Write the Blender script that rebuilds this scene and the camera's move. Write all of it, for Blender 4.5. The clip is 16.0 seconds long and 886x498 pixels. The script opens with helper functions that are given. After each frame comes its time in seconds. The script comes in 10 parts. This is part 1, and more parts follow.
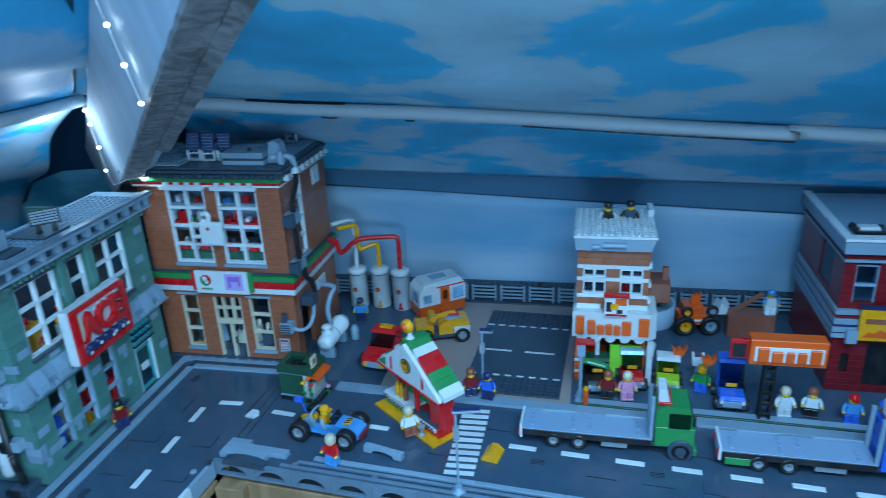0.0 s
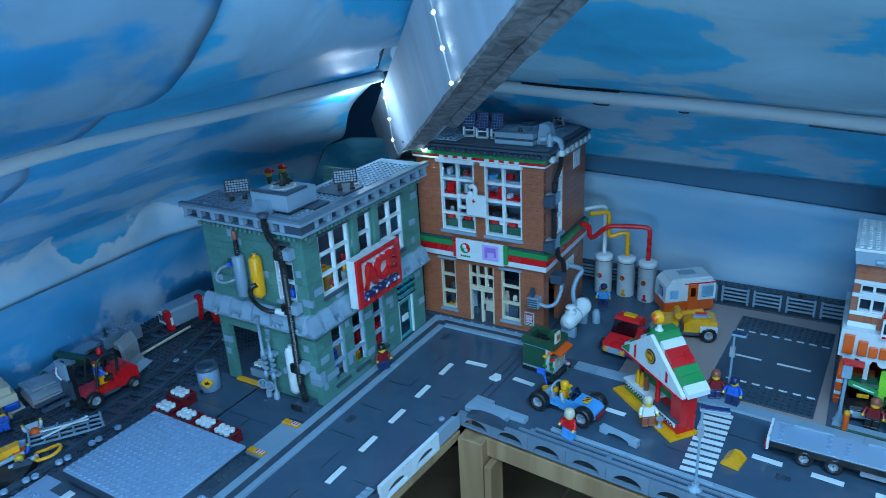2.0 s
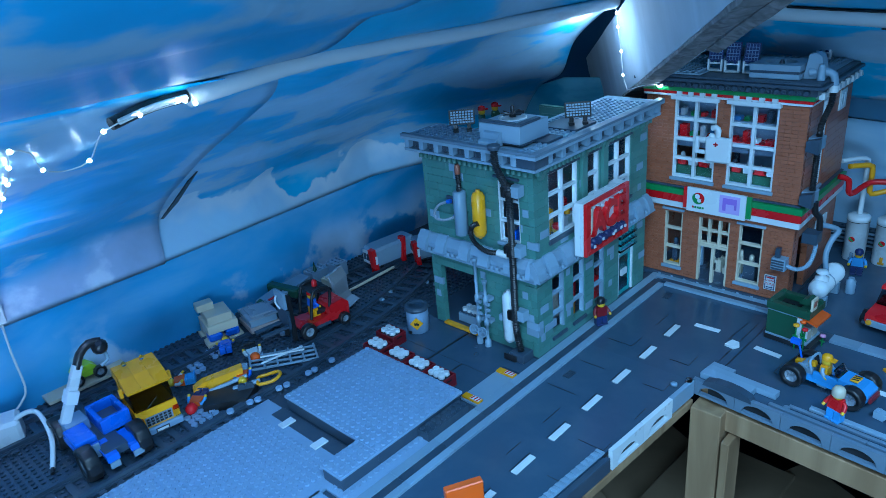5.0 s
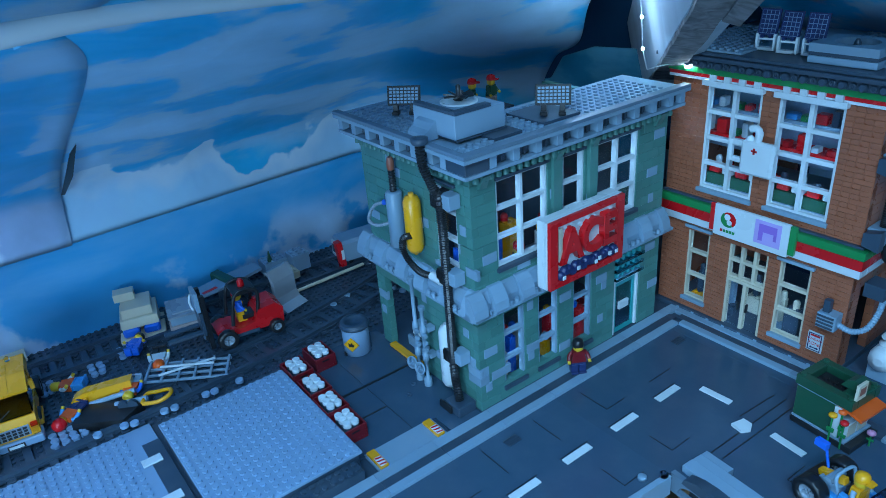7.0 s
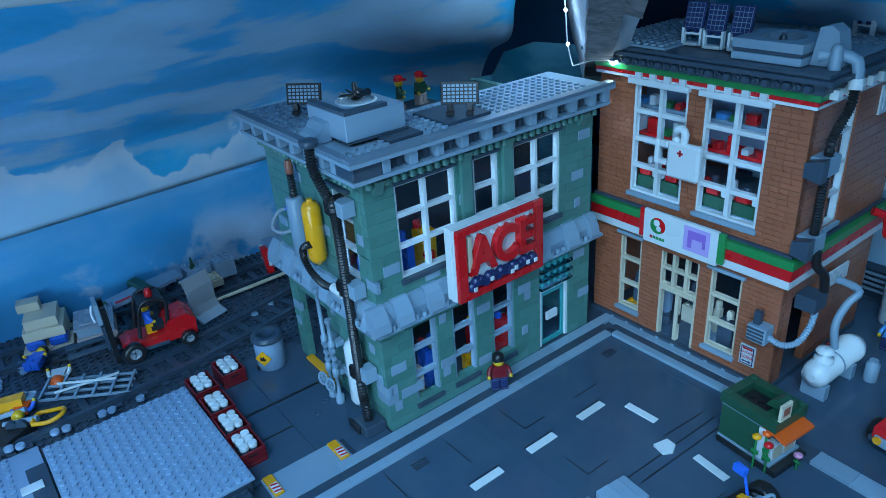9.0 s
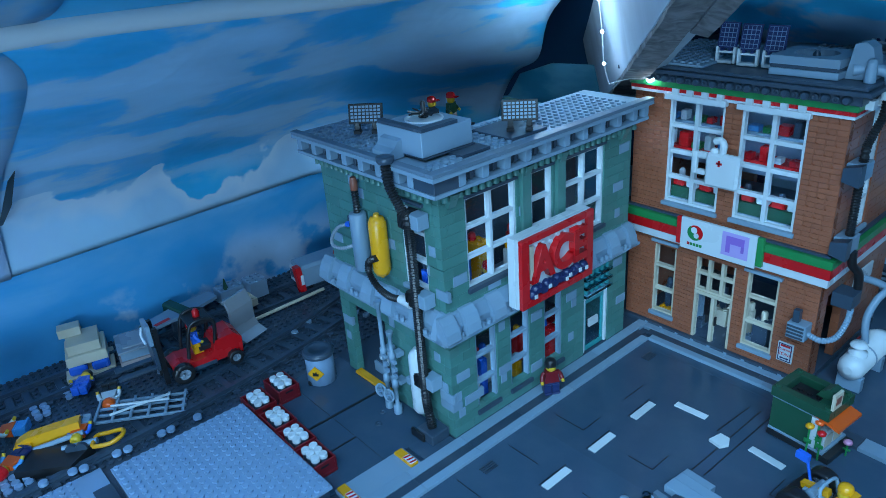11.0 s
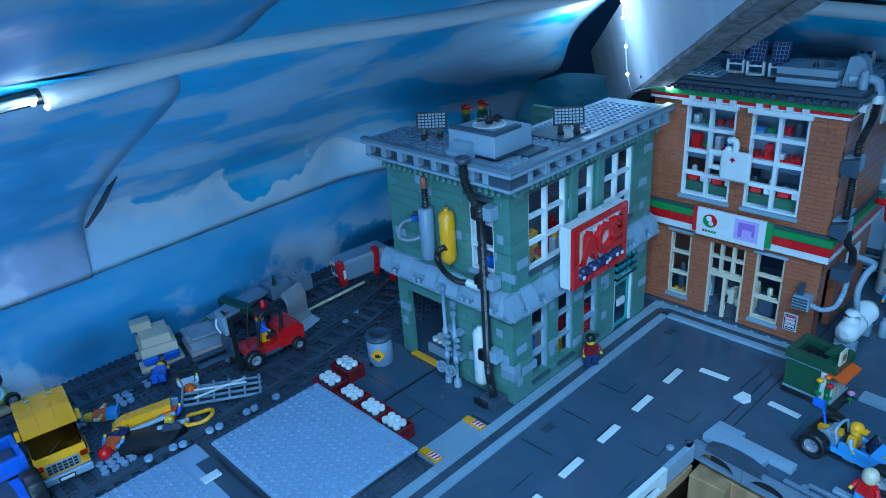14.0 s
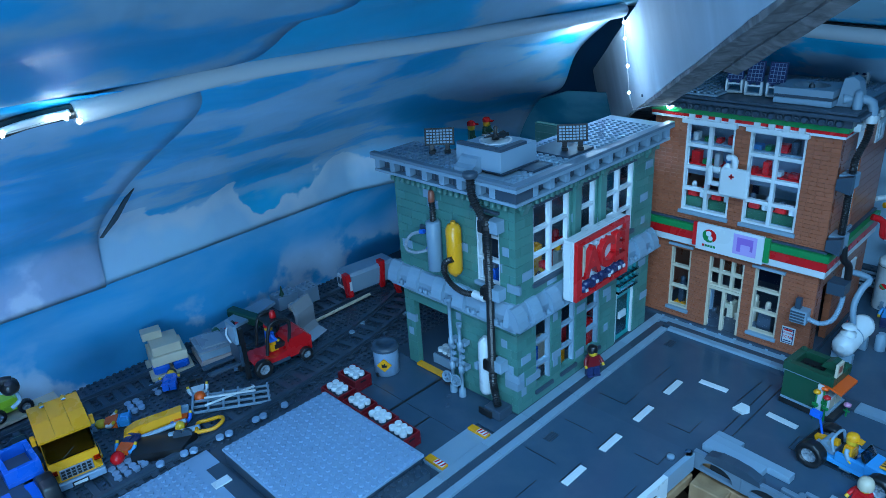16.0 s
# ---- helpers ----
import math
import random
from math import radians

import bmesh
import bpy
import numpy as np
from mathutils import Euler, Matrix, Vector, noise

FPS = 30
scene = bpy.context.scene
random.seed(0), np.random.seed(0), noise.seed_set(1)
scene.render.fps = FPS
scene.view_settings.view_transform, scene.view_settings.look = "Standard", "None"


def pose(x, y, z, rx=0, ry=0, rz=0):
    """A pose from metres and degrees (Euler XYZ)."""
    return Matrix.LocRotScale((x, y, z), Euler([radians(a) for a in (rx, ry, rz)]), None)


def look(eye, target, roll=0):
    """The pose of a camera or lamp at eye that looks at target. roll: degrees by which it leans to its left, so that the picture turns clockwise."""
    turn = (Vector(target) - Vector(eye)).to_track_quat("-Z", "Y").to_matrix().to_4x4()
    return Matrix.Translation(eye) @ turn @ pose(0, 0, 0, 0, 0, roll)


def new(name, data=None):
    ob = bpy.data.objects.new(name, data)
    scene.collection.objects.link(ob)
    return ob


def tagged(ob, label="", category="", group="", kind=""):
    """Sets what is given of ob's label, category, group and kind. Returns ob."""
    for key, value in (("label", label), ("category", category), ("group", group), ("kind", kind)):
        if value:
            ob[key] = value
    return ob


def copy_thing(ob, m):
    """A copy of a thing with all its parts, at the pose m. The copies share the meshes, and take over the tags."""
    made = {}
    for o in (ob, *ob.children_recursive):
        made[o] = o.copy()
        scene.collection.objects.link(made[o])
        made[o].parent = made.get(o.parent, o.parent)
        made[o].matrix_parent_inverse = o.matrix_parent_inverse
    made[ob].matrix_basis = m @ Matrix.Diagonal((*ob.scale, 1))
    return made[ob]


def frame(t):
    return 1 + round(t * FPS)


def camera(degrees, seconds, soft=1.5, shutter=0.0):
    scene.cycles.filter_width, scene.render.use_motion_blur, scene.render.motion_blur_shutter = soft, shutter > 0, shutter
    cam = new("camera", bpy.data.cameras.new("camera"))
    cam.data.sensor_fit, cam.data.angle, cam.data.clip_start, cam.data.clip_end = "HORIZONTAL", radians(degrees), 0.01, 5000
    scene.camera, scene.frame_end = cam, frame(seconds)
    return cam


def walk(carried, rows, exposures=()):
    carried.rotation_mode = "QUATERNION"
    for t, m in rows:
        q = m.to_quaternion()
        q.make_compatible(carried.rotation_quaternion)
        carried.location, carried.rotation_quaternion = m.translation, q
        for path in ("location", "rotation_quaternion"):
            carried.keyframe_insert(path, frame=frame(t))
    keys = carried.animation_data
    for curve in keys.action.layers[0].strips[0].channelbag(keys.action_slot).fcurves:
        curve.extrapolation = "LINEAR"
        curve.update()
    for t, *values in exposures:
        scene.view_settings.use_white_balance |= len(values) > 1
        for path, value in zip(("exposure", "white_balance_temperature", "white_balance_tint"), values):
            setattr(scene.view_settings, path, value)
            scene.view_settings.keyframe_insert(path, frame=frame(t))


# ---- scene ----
cam = camera(63.85, 16.0, 0.7, 0.3)
# seconds, eye x y z, Euler degrees
ROWS = [
    (0, -0.0430, -0.0233, 0.5258, 68.22, 2.69, 11.43),
    (0.5, -0.0530, -0.0383, 0.5281, 68.03, 3.32, 19.55),
    (1, -0.0557, -0.0571, 0.5332, 68.09, 3.44, 24.96),
    (1.5, -0.0651, -0.0622, 0.5323, 67.90, 3.25, 28.04),
    (2, -0.0728, -0.0698, 0.5359, 67.95, 2.95, 30.41),
    (2.5, -0.0858, -0.0865, 0.5355, 67.97, 2.76, 33.48),
    (3, -0.0984, -0.1067, 0.5299, 67.95, 2.99, 37.98),
    (3.5, -0.1072, -0.1332, 0.5230, 67.53, 3.28, 42.44),
    (3.7, -0.1145, -0.1420, 0.5192, 67.15, 3.34, 43.63),
    (5.8, -0.2180, 0.0168, 0.4749, 65.28, 5.46, 42.54),
    (6, -0.2223, 0.0463, 0.4738, 64.78, 5.18, 43.33),
    (6.5, -0.2184, 0.1229, 0.4608, 63.94, 4.41, 48.10),
    (7, -0.2045, 0.1856, 0.4485, 63.41, 4.09, 52.79),
    (7.5, -0.1874, 0.2316, 0.4339, 62.93, 4.08, 54.71),
    (8, -0.1889, 0.2615, 0.4297, 62.34, 4.28, 54.05),
    (8.2, -0.1884, 0.2715, 0.4320, 62.35, 4.43, 53.08),
    (10.3, -0.2157, 0.2551, 0.4350, 64.32, 3.47, 51.22),
    (10.5, -0.2181, 0.2365, 0.4414, 64.54, 3.61, 50.79),
    (11, -0.2289, 0.1863, 0.4404, 64.79, 3.95, 48.57),
    (11.5, -0.2381, 0.1539, 0.4414, 64.61, 4.28, 45.89),
    (12, -0.2446, 0.1344, 0.4467, 64.45, 4.29, 43.88),
    (12.5, -0.2415, 0.1126, 0.4534, 64.33, 4.14, 43.34),
    (13, -0.2399, 0.0892, 0.4623, 64.37, 4.02, 43.86),
    (13.5, -0.2435, 0.0702, 0.4639, 64.48, 3.92, 44.58),
    (14, -0.2346, 0.0553, 0.4703, 64.98, 3.72, 44.85),
    (14.5, -0.2256, 0.0483, 0.4724, 65.36, 3.55, 44.65),
    (15, -0.2246, 0.0427, 0.4743, 65.79, 3.39, 44.57),
    (15.5, -0.2318, 0.0362, 0.4734, 66.03, 3.27, 44.97),
    (16, -0.2261, 0.0367, 0.4760, 66.22, 3.33, 44.98),
]
walk(cam, [(t, pose(*p)) for t, *p in ROWS], [(0.0, 0.0, 7000, 10), (1.0, 0.0, 6850, 10), (2.0, 0.0, 6950, 10), (3.5, -0.08, 6600, 10), (6.0, 0.0, 6100, 10), (7.0, 0.03, 6550, 10), (8.0, 0.06, 6900, 10), (12.0, 0.05, 6750, 10), (13.0, 0.04, 6650, 10), (14.0, 0.03, 6350, 10), (15.0, 0.03, 5950, 10), (16.0, 0.02, 6400, 10)])

# ---------------------------------------------------------------- light and exposure
world = bpy.data.worlds.new("attic_night")
scene.world = world
world.use_nodes = True
world.node_tree.nodes["Background"].inputs[0].default_value = (0.10, 0.22, 0.5, 1)
world.node_tree.nodes["Background"].inputs[1].default_value = 0.005

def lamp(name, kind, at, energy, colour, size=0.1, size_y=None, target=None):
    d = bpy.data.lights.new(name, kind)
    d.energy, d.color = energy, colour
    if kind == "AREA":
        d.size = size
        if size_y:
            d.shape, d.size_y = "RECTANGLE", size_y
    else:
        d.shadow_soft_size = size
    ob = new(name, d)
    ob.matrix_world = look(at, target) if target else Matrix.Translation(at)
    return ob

# added unseen fill low behind the viewer; LED strip inferred under the ridge
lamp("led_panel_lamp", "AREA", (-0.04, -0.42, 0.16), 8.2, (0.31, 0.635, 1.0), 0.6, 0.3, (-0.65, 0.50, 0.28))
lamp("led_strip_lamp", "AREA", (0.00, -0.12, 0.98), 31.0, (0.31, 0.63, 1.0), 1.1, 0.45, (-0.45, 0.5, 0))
# bright ends of the LED string
lamp("led_cluster_lamp", "POINT", (-0.706, 0.748, 0.358), 0.36, (0.5, 0.75, 1.0), 0.012)
lamp("led_reel_lamp", "POINT", (-0.900, 0.070, 0.225), 0.32, (0.42, 0.52, 1.0), 0.02)
lamp("led_joint_lamp", "POINT", (-0.668, 0.180, 0.366), 0.02, (0.5, 0.75, 1.0), 0.008)
lamp("led_tail_lamp", "POINT", (-0.640, 0.784, 0.292), 0.12, (0.6, 0.8, 1.0), 0.006)
scene.view_settings.exposure = 0.0

# ---------------------------------------------------------------- mesh helpers
S, PL, BR = 0.008, 0.0032, 0.0096   # stud pitch, plate height, brick height


class Shape:
    """Collects verts and faces of one mesh."""

    def __init__(self):
        self.v, self.f, self.smooth, self.mi, self.m = [], [], [], [], 0

    def add(self, verts, faces, smooth=False):
        n = len(self.v)
        self.v += [tuple(p) for p in verts]
        self.f += [tuple(n + i for i in f) for f in faces]
        self.smooth += [smooth] * len(faces)
        self.mi += [self.m] * len(faces)
        return self

    def box(self, x0, y0, z0, x1, y1, z1, c=0.0003):
        """Box with chamfered edges."""
        x0, x1, y0, y1, z0, z1 = min(x0, x1), max(x0, x1), min(y0, y1), max(y0, y1), min(z0, z1), max(z0, z1)
        c = min(c, (x1 - x0) * 0.3, (y1 - y0) * 0.3, (z1 - z0) * 0.3)
        X, Y, Z = (x0, x1), (y0, y1), (z0, z1)
        if c <= 0:
            v = [(X[i], Y[j], Z[k]) for i in (0, 1) for j in (0, 1) for k in (0, 1)]
            return self.add(v, [(0, 1, 3, 2), (4, 6, 7, 5), (0, 4, 5, 1), (2, 3, 7, 6), (0, 2, 6, 4), (1, 5, 7, 3)])
        v, at = [], {}
        for i in (0, 1):
            for j in (0, 1):
                for k in (0, 1):
                    sx, sy, sz = (1, -1)[i], (1, -1)[j], (1, -1)[k]
                    at[i, j, k] = len(v)
                    v += [(X[i], Y[j] + sy * c, Z[k] + sz * c), (X[i] + sx * c, Y[j], Z[k] + sz * c), (X[i] + sx * c, Y[j] + sy * c, Z[k])]
        f = []
        for i in (0, 1):
            q = [at[i, 0, 0], at[i, 1, 0], at[i, 1, 1], at[i, 0, 1]]
            f.append(q if i else q[::-1])
            q = [at[0, i, 0] + 1, at[0, i, 1] + 1, at[1, i, 1] + 1, at[1, i, 0] + 1]
            f.append(q if i else q[::-1])
            q = [at[0, 0, i] + 2, at[1, 0, i] + 2, at[1, 1, i] + 2, at[0, 1, i] + 2]
            f.append(q if i else q[::-1])
        for a in (0, 1):
            for b in (0, 1):
                e = [at[a, b, 0], at[a, b, 1], at[a, b, 1] + 1, at[a, b, 0] + 1]
                f.append(e if a == b else e[::-1])
                e = [at[a, 0, b] + 0, at[a, 0, b] + 2, at[a, 1, b] + 2, at[a, 1, b] + 0]
                f.append(e if a == b else e[::-1])
                e = [at[0, a, b] + 1, at[1, a, b] + 1, at[1, a, b] + 2, at[0, a, b] + 2]
                f.append(e if a == b else e[::-1])
        for (i, j, k), n in at.items():
            t = [n, n + 1, n + 2]
            f.append(t if (i + j + k) % 2 else t[::-1])
        return self.add(v, f)

    def stud(self, x, y, z, r=0.0024, h=0.0018, n=10):
        ring = [(math.cos(2 * math.pi * i / n), math.sin(2 * math.pi * i / n)) for i in range(n)]
        v = [(x + r * a, y + r * b, z) for a, b in ring] + [(x + r * a, y + r * b, z + h) for a, b in ring]
        f = [(i, (i + 1) % n, n + (i + 1) % n, n + i) for i in range(n)]
        self.add(v, f, True)
        return self._cap(v[n:])

    def _cap(self, ring):
        return self.add(ring, [tuple(range(len(ring)))])

    def studs(self, x0, y0, z, nx, ny, n=8):
        for i in range(nx):
            for j in range(ny):
                self.stud(x0 + (i + 0.5) * S, y0 + (j + 0.5) * S, z, n=n)
        return self

    def plate(self, x0, y0, z0, nx, ny, h=PL, studs=True, n=8):
        """A plate or brick of nx by ny studs, its lower corner at x0, y0, z0."""
        self.box(x0 + 0.00005, y0 + 0.00005, z0, x0 + nx * S - 0.00005, y0 + ny * S - 0.00005, z0 + h)
        if studs:
            self.studs(x0, y0, z0 + h, nx, ny, n)
        return self

    def lathe(self, profile, at=(0, 0, 0), n=16, m=None, caps=True):
        """Turns (radius, height) pairs round the z axis; m: a further pose."""
        v = []
        for r, z in profile:
            for i in range(n):
                a = 2 * math.pi * i / n
                v.append(Vector((r * math.cos(a), r * math.sin(a), z)))
        if m is not None:
            v = [m @ p for p in v]
        v = [p + Vector(at) for p in v]
        f = []
        for k in range(len(profile) - 1):
            f += [(k * n + i, k * n + (i + 1) % n, (k + 1) * n + (i + 1) % n, (k + 1) * n + i) for i in range(n)]
        self.add(v, f, True)
        if not caps:
            return self
        self.add(v[:n], [tuple(range(n))[::-1]])
        return self.add(v[-n:], [tuple(range(n))])

    def cyl(self, a, b, r, n=12, r2=None):
        """A rod from a to b."""
        a, b = Vector(a), Vector(b)
        m = (b - a).to_track_quat("Z", "Y").to_matrix()
        return self.lathe([(r, 0), (r if r2 is None else r2, (b - a).length)], a, n, m)

    def tube(self, pts, r, n=8, ribs=0.0, step=None):
        """A hose along smoothed points; ribs: depth of its rings."""
        p = [Vector(q) for q in pts]
        path = []
        for i in range(len(p) - 1):
            p0, p1, p2, p3 = p[max(i - 1, 0)], p[i], p[i + 1], p[min(i + 2, len(p) - 1)]
            k = max(2, int((p2 - p1).length / (step or r)))
            for j in range(k):
                t = j / k
                path.append(0.5 * ((2 * p1) + (p2 - p0) * t + (2 * p0 - 5 * p1 + 4 * p2 - p3) * t * t + (3 * p1 - p0 - 3 * p2 + p3) * t ** 3))
        path.append(p[-1])
        v, up = [], Vector((0.31, 0.17, 0.93))
        for i, q in enumerate(path):
            d = (path[min(i + 1, len(path) - 1)] - path[max(i - 1, 0)]).normalized()
            a = d.cross(up).normalized()
            b = d.cross(a)
            rr = r - (ribs if i % 2 else 0)
            v += [q + rr * (a * math.cos(2 * math.pi * k / n) + b * math.sin(2 * math.pi * k / n)) for k in range(n)]
        f = []
        for i in range(len(path) - 1):
            f += [(i * n + k, (i + 1) * n + k, (i + 1) * n + (k + 1) % n, i * n + (k + 1) % n) for k in range(n)]
        self.add(v, f, ribs == 0)
        self.add(v[:n], [tuple(range(n))])
        return self.add(v[-n:], [tuple(range(n))[::-1]])

    def prism(self, outline, axis, lo, hi):
        """An outline of 2D points pushed from lo to hi along an axis (0 x: points y, z; 1 y: points x, z; 2 z: points x, y)."""
        def at(p, d):
            return (d, p[0], p[1]) if axis == 0 else (p[0], d, p[1]) if axis == 1 else (p[0], p[1], d)
        n = len(outline)
        self.add([at(p, lo) for p in outline] + [at(p, hi) for p in outline],
                 [tuple(range(n)), tuple(range(n, 2 * n))[::-1]] + [(i, i + n, (i + 1) % n + n, (i + 1) % n) for i in range(n)])
        return self

    def ink(self, m):
        """Faces added from now on take the material of this slot."""
        self.m = m
        return self

    def moved(self, m, start=0):
        self.v[start:] = [tuple(m @ Vector(p)) for p in self.v[start:]]
        return self

    def mesh(self, name, mat):
        me = bpy.data.meshes.new(name)
        me.from_pydata(self.v, [], self.f)
        me.polygons.foreach_set("use_smooth", self.smooth)
        me.polygons.foreach_set("material_index", self.mi)
        bm = bmesh.new()
        bm.from_mesh(me)
        bmesh.ops.recalc_face_normals(bm, faces=bm.faces)
        bm.to_mesh(me)
        bm.free()
        for k in (mat if isinstance(mat, (list, tuple)) else [mat]):
            me.materials.append(k)
        return me


def part(name, shape, mat, parent=None, label="", at=None):
    ob = new(name, shape.mesh(name, mat))
    if at is not None:
        ob.matrix_basis = at
    ob.parent = parent
    if label:
        ob["label"] = label
    return ob


def thing(name, label, category, at=None, group="", kind=""):
    ob = new(name)
    ob.empty_display_size = 0.01
    if at is not None:
        ob.matrix_basis = at
    return tagged(ob, label, category, group, kind)


def solid(name, shape, mat, label, category="", group="", kind="", at=None):
    ob = part(name, shape, mat, None, "", at)
    return tagged(ob, label, category, group, kind)

# ---------------------------------------------------------------- materials
def material(name):
    m = bpy.data.materials.new(name)
    m.use_nodes = True
    n, l = m.node_tree.nodes, m.node_tree.links
    return m, n, l, n["Principled BSDF"]


def plastic(name, rgb, rough=0.28, dirt=0.12, clear=0.0, alpha_like=0.0):
    """Moulded toy plastic: a slight shade change from piece to piece, dust in fine noise, faint ripple in the gloss."""
    m, n, l, b = material(name)
    geo = n.new("ShaderNodeNewGeometry")
    tc = n.new("ShaderNodeTexCoord")
    big = n.new("ShaderNodeTexNoise")
    big.inputs["Scale"].default_value, big.inputs["Detail"].default_value = 35, 4
    fine = n.new("ShaderNodeTexNoise")
    fine.inputs["Scale"].default_value, fine.inputs["Detail"].default_value = 900, 2
    for k in (big, fine):
        l.new(tc.outputs["Object"], k.inputs["Vector"])
    isl = n.new("ShaderNodeMapRange")
    isl.inputs["To Min"].default_value, isl.inputs["To Max"].default_value = 0.9, 1.08
    oi = n.new("ShaderNodeObjectInfo")
    add = n.new("ShaderNodeMath")
    add.operation = "ADD"
    l.new(geo.outputs["Random Per Island"], add.inputs[0])
    l.new(oi.outputs["Random"], add.inputs[1])
    fr_ = n.new("ShaderNodeMath")
    fr_.operation = "FRACT"
    l.new(add.outputs["Value"], fr_.inputs[0])
    l.new(fr_.outputs["Value"], isl.inputs["Value"])
    mul = n.new("ShaderNodeMix")
    mul.data_type, mul.blend_type = "RGBA", "MULTIPLY"
    mul.inputs["Factor"].default_value = 1.0
    mul.inputs["A"].default_value = (*rgb, 1)
    l.new(isl.outputs["Result"], mul.inputs["B"])
    dust = n.new("ShaderNodeMix")
    dust.data_type = "RGBA"
    dust.inputs["B"].default_value = (0.42, 0.42, 0.42, 1)
    r = n.new("ShaderNodeMapRange")
    r.inputs["From Min"].default_value, r.inputs["From Max"].default_value = 0.45, 0.75
    r.inputs["To Max"].default_value = dirt
    l.new(big.outputs["Fac"], r.inputs["Value"])
    l.new(r.outputs["Result"], dust.inputs["Factor"])
    l.new(mul.outputs["Result"], dust.inputs["A"])
    l.new(dust.outputs["Result"], b.inputs["Base Color"])
    rr = n.new("ShaderNodeMapRange")
    rr.inputs["To Min"].default_value, rr.inputs["To Max"].default_value = rough * 0.75, rough * 1.5
    l.new(big.outputs["Fac"], rr.inputs["Value"])
    l.new(rr.outputs["Result"], b.inputs["Roughness"])
    bump = n.new("ShaderNodeBump")
    bump.inputs["Strength"].default_value, bump.inputs["Distance"].default_value = 0.12, 0.0003
    l.new(fine.outputs["Fac"], bump.inputs["Height"])
    l.new(bump.outputs["Normal"], b.inputs["Normal"])
    return m


def clear_plastic(name, rgb, rough=0.06):
    m, n, l, b = material(name)
    b.inputs["Base Color"].default_value = (*rgb, 1)
    b.inputs["Roughness"].default_value = rough
    b.inputs["Transmission Weight"].default_value = 1.0
    b.inputs["IOR"].default_value = 1.2
    return m


def glow(name, rgb, strength):
    m, n, l, b = material(name)
    b.inputs["Base Color"].default_value = (*rgb, 1)
    b.inputs["Emission Color"].default_value = (*rgb, 1)
    b.inputs["Emission Strength"].default_value = strength
    return m


